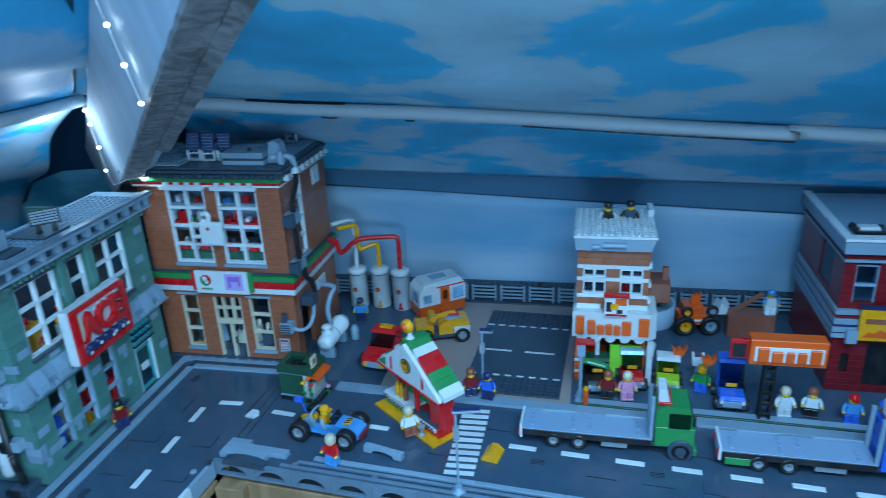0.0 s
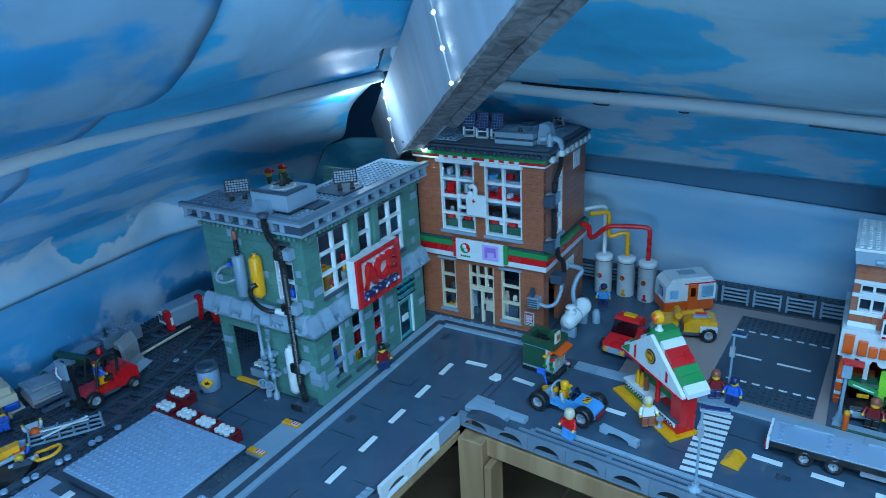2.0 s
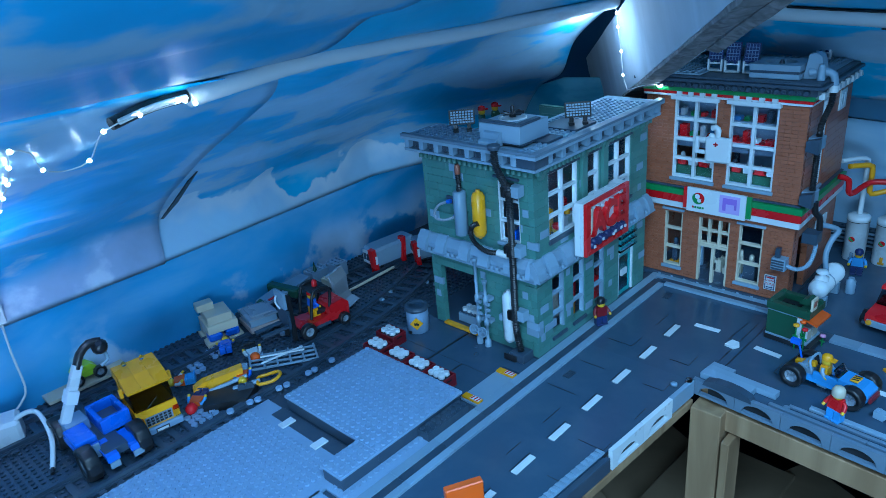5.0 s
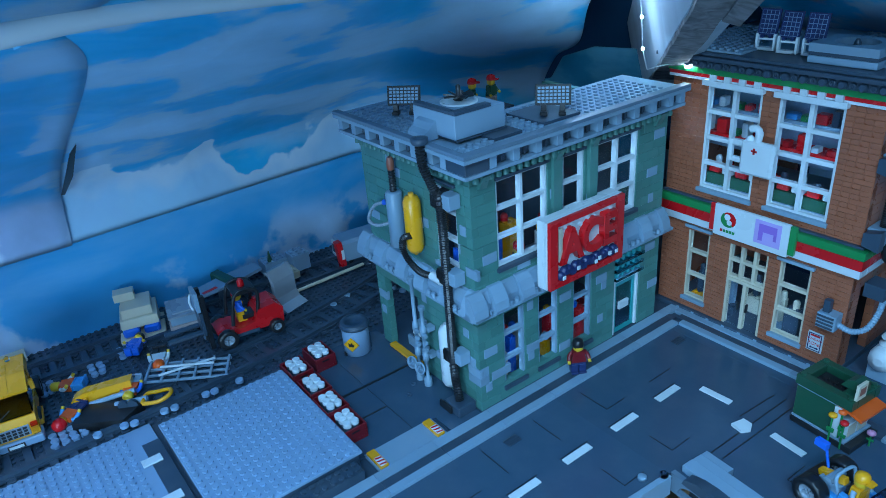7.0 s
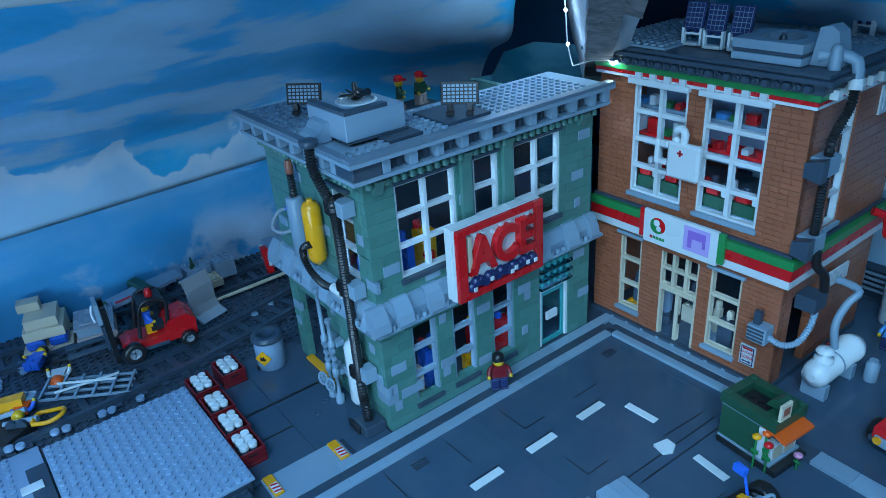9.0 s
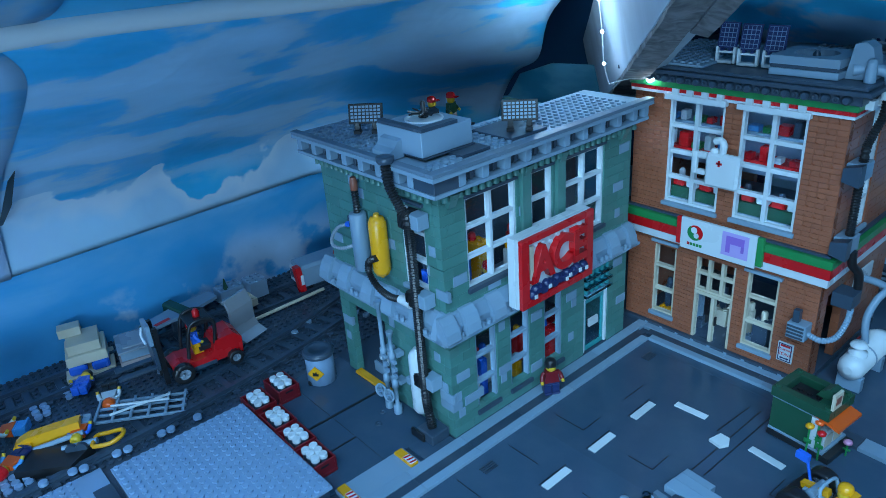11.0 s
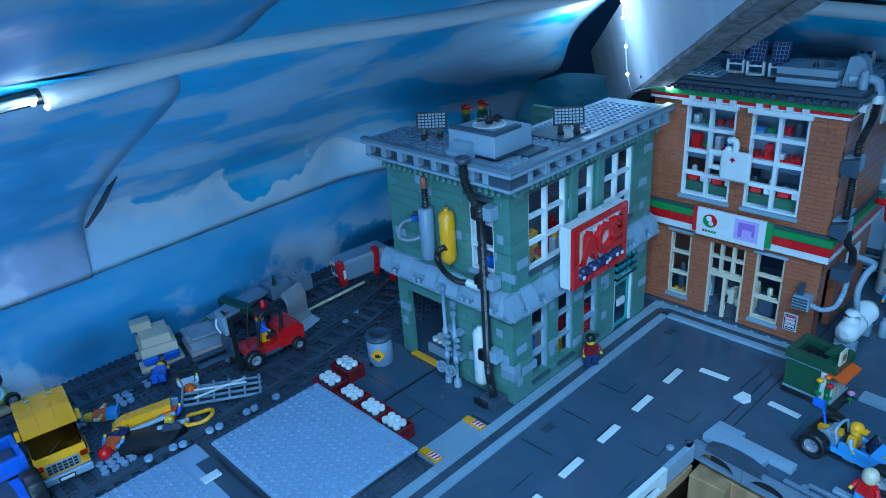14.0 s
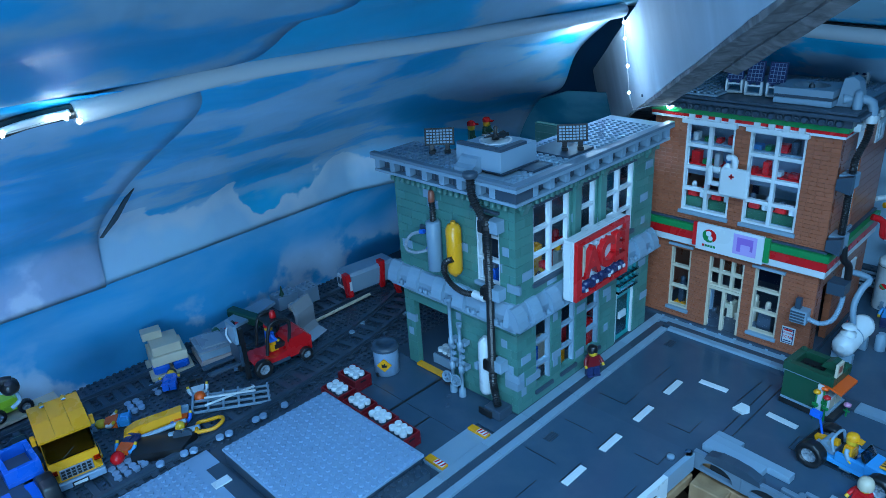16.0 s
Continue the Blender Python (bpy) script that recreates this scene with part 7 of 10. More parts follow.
figure("bald toy boy in red jersey at the road edge", -0.3218, 0.5976, 0.0036, -20, AZURE, RED, RED, TAN, "helmet")
figure("toy policeman in blue shirt and cap by the tanks", -0.3992, 0.9517, 0.0004, 10, NAVY, AZURE, AZURE, NAVY, "cap")
figure("toy figure in red top with brown hair at the crossing", -0.1878, 0.7561, 0.0038, 20, NAVY, DKRED, DKRED, BRICKRED, "hair")
figure("toy police officer in dark blue at the crossing", -0.1649, 0.7512, 0.0038, -10, NAVY, BLUE, BLUE, NAVY, "cap")
figure("toy man in dark red jacket walking by the green building", -0.6130, 0.6290, 0.0037, 60, NAVY, DKRED, DKRED, BLACK, "hair")
yr = solid("yellow_slope", Shape().prism([(-0.010, 0), (0.010, 0), (0.010, 0.003), (0.003, 0.0095), (-0.003, 0.0095), (-0.010, 0.003)], 1, -0.012, 0.012), YELLOW, "loose yellow roof slope brick on the road", "brick", at=Matrix.Translation((-0.1439, 0.6396, 0.0004)) @ pose(0, 0, 0, 0, 0, -12))
la = thing("loose_arch", "light grey arch brick lying on the road", "brick", Matrix.Translation((-0.2942, 0.6258, 0.0008)) @ pose(0, 0, 0, 0, 0, -14))
part("arch", Shape().prism([(0, 0), (0.010, 0), (0.012, 0.004), (0.020, 0.0062), (0.030, 0.0062), (0.038, 0.004), (0.040, 0), (0.050, 0), (0.050, 0.0085), (0, 0.0085)], 1, 0, 0.008), GREY, la)
part("stud", Shape().studs(0, 0, 0.0085, 1, 1).studs(0.041, 0, 0.0085, 1, 1), GREY, la)
street_lamp(-0.1715, 0.5740, "thin grey street lamp with blue solar tiles at the edge", 0.102, 0.022, 12)
street_lamp(-0.1724, 0.7603, "thin grey street lamp beside the parking plate", 0.094, 0.010, 0)

# three upright tanks and their pipes
for x, y, m, nm in ((-0.4176, 1.0037, WHITE, "white"), (-0.3801, 1.0073, YELLOW, "yellow"), (-0.3434, 1.0015, RED, "red")):
    tk = thing("storage_tank", f"upright white storage tank with {nm} pipe and round emblem", "tank", Matrix.Translation((x, y, 0.0004)), "storage tanks")
    part("shell", Shape().lathe([(0.0142, 0), (0.0146, 0.002), (0.0146, 0.060), (0.0150, 0.0602), (0.0150, 0.0665), (0.0120, 0.0690), (0.004, 0.0700)], n=24), WHITE, tk)
    part("band", Shape().lathe([(0.01465, 0.0592), (0.0152, 0.0594), (0.0152, 0.0602)], n=24), BLACK, tk)
    part("emblem", Shape().lathe([(0.0042, 0), (0.0042, 0.0004)], n=14).moved(Matrix.Translation((-0.002, -0.0146, 0.034)) @ pose(0, 0, 0, 90, 0, 0)), RED, tk)
    part("emblem", Shape().prism([(-0.006, 0.0335), (0.000, 0.0305), (0.001, 0.0315), (-0.005, 0.0375)], 1, -0.0153, -0.0151), GREEN, tk)
    part("tap", Shape().box(-0.001, -0.0175, 0.006, 0.003, -0.0146, 0.014).box(-0.003, -0.0165, 0.003, 0.005, -0.0148, 0.006), m if m is not WHITE else GREY, tk)
pw = thing("fuel_pipes", "white, yellow and red plastic pipes from tanks to building", "pipe")
part("pipe", Shape().tube([(-0.4176, 1.0037, 0.0700), (-0.4176, 1.0037, 0.142), (-0.4187, 1.0016, 0.1510), (-0.4270, 0.9935, 0.1535), (-0.4429, 0.9731, 0.1535)], 0.0034, 10), WHITE, pw, "white pipe")
part("pipe", Shape().tube([(-0.3801, 1.0073, 0.0700), (-0.3801, 1.0073, 0.104), (-0.3830, 1.0068, 0.1100), (-0.3931, 1.0023, 0.1080), (-0.4023, 0.9973, 0.1050), (-0.4079, 0.9942, 0.108), (-0.4084, 0.9932, 0.140), (-0.4116, 0.9902, 0.1470), (-0.4261, 0.9759, 0.1480), (-0.4324, 0.9698, 0.1480)], 0.0036, 10), YELLOW, pw, "yellow pipe")
part("pipe", Shape().tube([(-0.3434, 1.0015, 0.0700), (-0.3434, 1.0015, 0.118), (-0.3469, 1.0011, 0.1250), (-0.3579, 0.9986, 0.1265), (-0.3983, 0.9827, 0.1275), (-0.4096, 0.9736, 0.1240), (-0.4178, 0.9520, 0.1180), (-0.4214, 0.9417, 0.1210), (-0.4227, 0.9366, 0.140), (-0.4329, 0.9286, 0.146)], 0.0038, 10), RED, pw, "red pipe")

# horizontal gas tank beside the brick building
gt = thing("gas_tank", "white horizontal gas tank on grey stands by the brick building", "tank", Matrix.Translation((-0.4130, 0.8200, 0.0004)) @ pose(0, 0, 0, 0, 0, -1))
part("shell", Shape().lathe([(0.004, 0), (0.0105, 0.003), (0.0125, 0.010), (0.0125, 0.064), (0.0135, 0.0645), (0.0135, 0.070), (0.0105, 0.078), (0.003, 0.0805)], n=22).moved(Matrix.Translation((0, 0, 0.0250)) @ pose(0, 0, 0, -90, 0, 0)), WHITE, gt)
part("dome", Shape().lathe([(0.0085, 0.0350), (0.0085, 0.0390), (0.0040, 0.0410), (0.0040, 0.0450)], (0, 0.018, 0), 16), WHITE, gt)
part("dome_cap", Shape().lathe([(0.0080, 0.0451), (0.0065, 0.0480), (0.002, 0.0490)], (0, 0.018, 0), 16), WHITE, gt)
for y in (0.012, 0.060):
    part("stand", Shape().box(-0.011, y - 0.004, 0, 0.011, y + 0.004, 0.0150), GREY, gt)
part("strap", Shape().lathe([(0.0126, 0.0330), (0.0132, 0.0332), (0.0132, 0.0345), (0.0126, 0.0347)], n=22).moved(Matrix.Translation((0, 0, 0.0250)) @ pose(0, 0, 0, -90, 0, 0)), GREY, gt)
part("side_tank", Shape().lathe([(0.0060, 0), (0.0060, 0.018), (0.0040, 0.0195), (0.0040, 0.022)], (0.022, 0.070, 0), 14), GREY, gt)
part("sticker", Shape().box(-0.0134, 0.046, 0.0250, -0.0126, 0.058, 0.0320, 0), RED, gt)
part("feed_pipe", Shape().tube([(-0.002, 0.040, 0.0360), (-0.006, 0.042, 0.060), (-0.004, 0.052, 0.078), (0.000, 0.062, 0.088), (-0.012, 0.066, 0.090), (-0.022, 0.066, 0.090)], 0.0036, 10), GREY, gt)
part("wall_board", Shape().box(-0.0265, 0.050, 0.084, -0.0245, 0.090, 0.100), WHITE, gt)

# caravan
cv = thing("caravan", "small white and orange toy caravan", "caravan", Matrix.Translation((-0.2810, 0.9912, 0.0004)) @ pose(0, 0, 0, 0, 0, 36))
part("lower_body", Shape().box(-0.040, -0.021, 0.006, 0.040, 0.021, 0.0245, 0.002), ORANGE, cv)
part("upper_body", Shape().prism([(-0.0405, 0.0246), (0.0405, 0.0246), (0.0405, 0.0530), (0.0350, 0.0585), (-0.0310, 0.0585), (-0.0385, 0.0500)], 1, -0.0212, 0.0212), WHITE, cv)
part("roof", Shape().prism([(-0.0320, 0.0586), (0.0370, 0.0586), (0.0330, 0.0625), (-0.0280, 0.0625)], 1, -0.018, 0.018), WHITE, cv)
part("roof_hatch", Shape().box(-0.012, -0.008, 0.0626, 0.014, 0.008, 0.0645), GREY, cv)
part("stripe", Shape().box(-0.010, -0.0222, 0.0525, 0.0405, -0.0213, 0.0545), RED, cv)
part("door", Shape().box(-0.004, -0.0226, 0.009, 0.012, -0.0213, 0.0520), ORANGE, cv)
for a, b in (((0.0, 0.032), (0.008, 0.047)), ((0.018, 0.030), (0.036, 0.048)), ((-0.033, 0.031), (-0.020, 0.044))):
    part("window", Shape().box(a[0], -0.0232, a[1], b[0], -0.0213 if a[0] != 0 else -0.0227, b[1]), TBLACK if a[0] == 0 else TBLUE, cv)
part("window", Shape().box(-0.0412, -0.012, 0.031, -0.0400, 0.004, 0.046), TBLUE, cv)
wheel(cv, (0.0, -0.018, 0.0075), 0.0072, 0.006)
wheel(cv, (0.0, 0.018, 0.0075), 0.0072, 0.006)

# red pickup and yellow tow truck
rc = thing("red_pickup", "red toy pickup with dark windscreen and grey bumpers", "toy car", Matrix.Translation((-0.3255, 0.8371, 0.0004)) @ pose(0, 0, 0, 0, 0, -98) @ Matrix.Scale(1.14, 4))
part("chassis", Shape().box(-0.034, -0.019, 0.0070, 0.036, 0.019, 0.0110), DARK, rc)
part("bonnet", Shape().prism([(0.012, 0.0111), (0.036, 0.0111), (0.036, 0.0200), (0.012, 0.0235)], 1, -0.0165, 0.0165), RED, rc)
part("cab", Shape().box(-0.018, -0.0165, 0.0111, 0.0118, 0.0165, 0.0240), RED, rc)
part("windscreen", Shape().prism([(0.0120, 0.0241), (0.0145, 0.0241), (0.0030, 0.0370), (-0.0010, 0.0370)], 1, -0.0155, 0.0155), TBLACK, rc)
part("roof", Shape().prism([(-0.0180, 0.0300), (-0.0180, 0.0385), (-0.0140, 0.0405), (0.0010, 0.0405), (0.0035, 0.0372), (-0.0100, 0.0372), (-0.0110, 0.0300)], 1, -0.0165, 0.0165), RED, rc)
part("roof_light", Shape().box(-0.012, -0.008, 0.0406, -0.004, 0.008, 0.0432), YELLOW, rc)
part("rear_bed", Shape().box(-0.034, -0.0165, 0.0111, -0.0185, 0.0165, 0.0200), DARK, rc)
part("grille", Shape().box(0.0362, -0.014, 0.008, 0.0385, 0.014, 0.0150), GREY, rc)
for y in (-0.011, 0.011):
    part("headlight", Shape().lathe([(0.0030, 0), (0.0030, 0.0016)], n=10).moved(Matrix.Translation((0.0385, y, 0.0125)) @ pose(0, 0, 0, 0, 90, 0)), YELLOW, rc)
for x in (-0.022, 0.024):
    for y in (-0.0185, 0.0185):
        wheel(rc, (x, y, 0.0095), 0.0092, 0.0080)
yt = thing("yellow_tow_truck", "yellow toy tow truck with crane boom and white fenders", "toy truck", Matrix.Translation((-0.2594, 0.9073, 0.0004)) @ pose(0, 0, 0, 0, 0, 20))
part("chassis", Shape().box(-0.040, -0.017, 0.008, 0.042, 0.017, 0.0130), DARK, yt)
part("bed", Shape().prism([(-0.004, 0.0131), (0.042, 0.0131), (0.042, 0.0300), (0.030, 0.0340), (0.006, 0.0340), (-0.004, 0.0260)], 1, -0.0165, 0.0165), YELLOW, yt)
part("fender", Shape().box(0.018, -0.0225, 0.016, 0.042, -0.0168, 0.0245).box(0.018, 0.0168, 0.016, 0.042, 0.0225, 0.0245), WHITE, yt)
part("cab", Shape().box(-0.038, -0.0155, 0.0131, -0.012, 0.0155, 0.0290), YELLOW, yt)
part("tool_rack", Shape().box(0.008, -0.010, 0.0341, 0.030, 0.010, 0.0365), GREY, yt)
part("red_box", Shape().box(0.012, -0.004, 0.0366, 0.028, 0.006, 0.0400), RED, yt)
part("beacon_bar", Shape().cyl((-0.012, -0.012, 0.0370), (-0.012, 0.012, 0.0370), 0.0055, 12), YELLOW, yt)
part("boom", Shape().box(-0.010, -0.003, 0.0300, 0.030, 0.003, 0.0350).moved(pose(0, 0, 0.004, 0, -10, 0)), YELLOW, yt)
for x in (-0.024, 0.030):
    for y in (-0.0195, 0.0195):
        wheel(yt, (x, y, 0.0122), 0.0118, 0.0090)
# fence along the back edge
fb = solid("fence_plinth", Shape().box(-1.05, 1.0305, -0.0042, 0.62, 1.0445, 0.0026, 0.0003).box(-1.05, 1.0446, -0.0042, 0.62, 1.061, 0.0290, 0.0003), DARK, "dark grey raised plate strip along the back wall", "plinth", kind="structure")
fs = Shape()
for k in range(110):
    fs.stud(-0.45 + k * 0.0096, 1.0530, 0.0290, n=8)
tagged(part("plinth_studs", fs, DARK), "row of dark grey studs on the plinth", "studs", kind="stuff")
fbars = Shape()
for z in (0.004, 0.0105, 0.017, 0.0235):
    fbars.box(0.001, -0.0012, z, 0.0385, 0.0012, z + 0.0028)
bars_mesh = {k: Shape().box(0.001, -0.0012, 0, 0.0385, 0.0012, 0.0028).mesh("fence_bar", GREY) for k in (0,)}
post_mesh = Shape().box(0, -0.0018, 0.0, 0.0032, 0.0018, 0.0275).mesh("fence_post", GREY)
dark_post = Shape().box(-0.004, -0.003, 0.0, 0.004, 0.003, 0.0330).mesh("dark_post", BLACK)
for k in range(22):
    x = -0.470 + k * 0.0475
    if -0.06 < x < 0.0:
        continue
    f = thing("fence_panel", "light grey toy fence panel with four bars", "fence", Matrix.Translation((x, 1.0385, 0.0027)), "fence along the back")
    for j in range(4):
        o = new("fence_bar", bars_mesh[0])
        o.parent, o.matrix_basis = f, Matrix.Translation((0.0015, 0, 0.004 + j * 0.0064))
    for u in (0.0, 0.038):
        o = new("fence_post", post_mesh)
        o.parent, o.matrix_basis = f, Matrix.Translation((u, 0, 0))
    if k in (6, 9, 13):
        d = solid("dark_fence_post", Shape().box(-0.0025, -0.003, 0, 0.0025, 0.003, 0.0330), BLACK, "black post between fence panels", "post", "fence along the back", at=Matrix.Translation((x + 0.0660, 1.0428, 0.0027)))

# ---------------------------------------------------------------- shops and trucks
# orange corner shop
sx, sy, sw, sd = -0.0568, 0.8131, 0.0900, 0.100
os_ = thing("orange_shop", "narrow toy shop with brown and white brick and orange letters", "shop", Matrix.Translation((sx, sy, 0.0002)))
part("ground_floor", Shape().box(0, 0, 0, 0.006, sd, 0.0700).box(sw - 0.006, 0.012, 0, sw, sd, 0.0700).box(0.006, sd - 0.004, 0, sw - 0.006, sd, 0.0700), ORANGE, os_)
for k in range(5):
    part("stripe_block", Shape().box(-0.0008, -0.001, 0.004 + k * 0.0085, 0.0068, 0.012, 0.0082 + k * 0.0085), WHITE if k % 2 else ORANGE, os_)
part("shop_window", Shape().box(0.030, 0.0, 0.012, sw + 0.004, 0.0012, 0.066, 0).box(sw + 0.003, 0.0013, 0.012, sw + 0.0042, 0.05, 0.066, 0), TBLUE, os_).visible_shadow = False
part("lime_panel", Shape().box(0.045, 0.012, 0.0, 0.085, 0.016, 0.050), LIME, os_)
part("shelf", Shape().box(0.010, 0.02, 0.0, 0.040, 0.040, 0.034), ORANGE, os_)
part("door_post", Shape().box(0.026, -0.002, 0.0, 0.031, 0.003, 0.068), WHITE, os_)
part("door_post", Shape().box(sw + 0.001, -0.003, 0, sw + 0.008, 0.004, 0.068), WHITE, os_)
fas = part("fascia", Shape().prism([(-0.004, -0.010), (sw + 0.002, -0.012), (sw + 0.010, -0.006), (sw + 0.010, 0.040), (sw + 0.006, sd), (-0.004, sd)], 2, 0.0720, 0.1080), WHITE, os_, "white fascia with orange lettering")
# lettering of the fascia as plain rounded blocks
for k, (u0, u1, h) in enumerate(((0.000, 0.011, 0.025), (0.015, 0.025, 0.020), (0.0265, 0.036, 0.014), (0.0375, 0.046, 0.015), (0.0475, 0.056, 0.014), (0.0575, 0.069, 0.020), (0.078, 0.091, 0.025))):
    part("fascia_letter", Shape().box(u0, -0.0150, 0.0780, u1, -0.0114, 0.0780 + h, 0.0030 if 0 < k < 6 else 0.0006), ORANGE, fas)
for k in range(5):
    part("fascia_scallop", Shape().cyl((0.008 + k * 0.018, -0.0100, 0.0715), (0.008 + k * 0.018, -0.002, 0.0715), 0.0065, 14), WHITE, fas)
part("upper_core", Shape().box(0.002, 0.0062, 0.1082, sw - 0.004, sd - 0.01, 0.1900), DARK, os_)
def course(z0, z1, cells):
    """One course of the front: (from, to, material) blocks."""
    for u0, u1, m in cells:
        part("brick", Shape().box(u0 + 0.0001, 0 if m is not WHITE else -0.0008, z0 + 0.0001, u1 - 0.0001, 0.0060, z1 - 0.0001), m, os_)
W_, B_ = WHITE, NOUGAT
full = sw - 0.002
course(0.1082, 0.1150, [(0, 0.030, W_), (0.030, 0.060, B_), (0.060, full, W_)])
course(0.1150, 0.1240, [(0, 0.024, B_), (0.024, 0.048, B_), (0.048, 0.066, B_), (0.066, full, B_)])
course(0.1240, 0.1290, [(0, 0.034, W_), (0.034, 0.056, B_), (0.056, full, W_)])
course(0.1290, 0.1380, [(0, 0.007, B_), (0.036, 0.0525, B_), (full - 0.007, full, B_)])
course(0.1380, 0.1470, [(0, 0.007, B_), (0.036, 0.0525, B_), (full - 0.007, full, B_)])
course(0.1470, 0.1520, [(0, 0.036, W_), (0.036, 0.0525, W_), (0.0525, full, W_)])
course(0.1520, 0.1640, [(0, 0.007, B_), (0.036, 0.0525, B_), (full - 0.007, full, B_)])
course(0.1640, 0.1690, [(0, 0.044, W_), (0.044, full, W_)])
course(0.1690, 0.1780, [(0, 0.032, B_), (0.032, 0.064, B_), (0.064, full, B_)])
course(0.1780, 0.1900, [(0, 0.040, B_), (0.040, full, B_)])
for u in (0.0075, 0.0530):
    e = u + 0.028
    sash(os_, facing("s", 0, 0), u, 0.1292, e, 0.1468, 2, 1, WHITE, glass=TBLACK, back=0.0002, bar=0.0018)
    sash(os_, facing("s", 0, 0), u, 0.1522, e, 0.1638, 2, 1, WHITE, glass=TBLACK, back=0.0002, bar=0.0018)
part("curtain", Shape().box(0.0540, 0.0061, 0.1300, 0.0650, 0.0068, 0.1460, 0), RED, os_)
for z in (0.118, 0.140, 0.166):
    part("side_band", Shape().box(sw - 0.0038, 0.0002, z, sw + 0.001, sd - 0.01, z + 0.006), WHITE, os_)
part("side_wall", Shape().box(sw - 0.0039, 0.0062, 0.1082, sw - 0.0002, sd - 0.0102, 0.1898), NOUGAT, os_)
pz = part("picture_sign", Shape().box(0.0350, -0.0165, 0.1060, 0.0640, -0.0125, 0.1330), WHITE, os_, "picture sign with red top bar")
part("top_bar", Shape().box(0.0340, -0.0195, 0.1331, 0.0650, -0.0125, 0.1375), RED, pz)
part("picture_bar", Shape().box(0.0365, -0.0171, 0.1070, 0.0625, -0.0166, 0.1095, 0), RED, pz)
part("picture_bar", Shape().box(0.0480, -0.0171, 0.1220, 0.0620, -0.0166, 0.1310, 0), ORANGE, pz)
part("picture_bar", Shape().box(0.0370, -0.0171, 0.1130, 0.0440, -0.0166, 0.1260, 0), BLACK, pz)
part("picture_bar", Shape().box(0.0425, -0.0175, 0.1160, 0.0520, -0.0172, 0.1240, 0), YELLOW, pz)
part("picture_bar", Shape().box(0.0500, -0.0175, 0.1110, 0.0570, -0.0172, 0.1160, 0), BLACK, pz)
part("eave", Shape().prism([(-0.002, 0.1902), (sw - 0.002, 0.1902), (sw + 0.004, 0.2060), (-0.004, 0.2060)], 1, -0.006, sd), GREY, os_)
part("eave_bump", Shape().cyl((0.03, -0.0085, 0.1985), (0.058, -0.0085, 0.1985), 0.0035, 10).cyl((0.018, -0.0085, 0.1960), (0.026, -0.0085, 0.1960), 0.003, 10), GREY, os_)
part("roof", Shape().box(-0.005, -0.007, 0.2062, sw + 0.005, sd + 0.002, 0.2094).studs(-0.003, -0.005, 0.2094, 12, 13), WHITE, os_)
part("parapet", Shape().box(sw - 0.002, 0.070, 0.2096, sw + 0.005, sd, 0.2190), WHITE, os_)
part("balcony", Shape().lathe([(0.034, 0.070), (0.036, 0.074), (0.036, 0.098), (0.032, 0.098), (0.032, 0.078)], (sw + 0.002, 0.050, 0), 24), GREY, os_)
part("rear_store", Shape().box(sw + 0.000, 0.045, 0.098, sw + 0.030, 0.085, 0.1250), BRICKRED, os_)
part("chimney", Shape().box(sw + 0.020, 0.060, 0.1252, sw + 0.028, 0.068, 0.1420), BRICKRED, os_)
figure("toy figure in black vest on the shop roof", -0.0203, 0.8751, 0.1935, 8, BLACK, BLACK, WHITE, BLACK, "cap")
figure("toy figure in dark suit on the shop roof", 0.0082, 0.8791, 0.1945, -12, BLACK, DARK, BLACK, BLACK, "cap")

# dark red corner building
rx, ry = 0.2235, 0.8298
rb = thing("dark_red_building", "dark red toy building with grey bands and black roof rails", "building", Matrix.Translation((rx + 0.032, ry, 0.0002)) @ Matrix.Diagonal((0.62, 1.0, 0.92, 1.0)))
rw, rd = 0.260, 0.180
ops = [(0.020, 0.028, 0.036, 0.056), (0.066, 0.006, 0.150, 0.078), (0.022, 0.130, 0.062, 0.188), (0.086, 0.130, 0.126, 0.188)]
sh, bricks = brickwork(rw, 0.0, 0.2060, 0.008, ops, 41, (3, 4, 6))
lay(rb, facing("s", 0, 0), bricks, 0.008, DKRED)
part("side_wall", Shape().box(0, 0.0085, 0, 0.008, rd, 0.086).box(0, 0.0085, 0.1262, 0.008, 0.04, 0.206).box(0, 0.09, 0.1262, 0.008, rd, 0.206).box(0, 0.0402, 0.19, 0.008, 0.0898, 0.206).box(0, 0.0402, 0.1262, 0.008, 0.0898, 0.134), DKRED, rb)
for z0, z1, m, out in ((0.0860, 0.0925, GREY, 0.008), (0.0926, 0.0950, NAVY, 0.007), (0.0952, 0.1020, GREY, 0.009), (0.1022, 0.1046, NAVY, 0.007), (0.1048, 0.1130, GREY, 0.006), (0.1132, 0.1190, DKRED, 0.004), (0.1192, 0.1262, GREY, 0.006), (0.1930, 0.1965, GREY, 0.004)):
    part("band", Shape().box(-out, -out, z0, rw, -0.0004, z1), m, rb)
    part("band", Shape().box(-out, -0.0002, z0, -0.0004, rd, z1), m, rb)
part("parapet", Shape().box(-0.010, -0.010, 0.2062, rw, rd, 0.2240, 0.001), GREY, rb)
part("coping", Shape().box(-0.012, -0.012, 0.2242, rw, 0.004, 0.2280).box(-0.012, 0.0042, 0.2242, 0.004, rd, 0.2280), WHITE, rb)
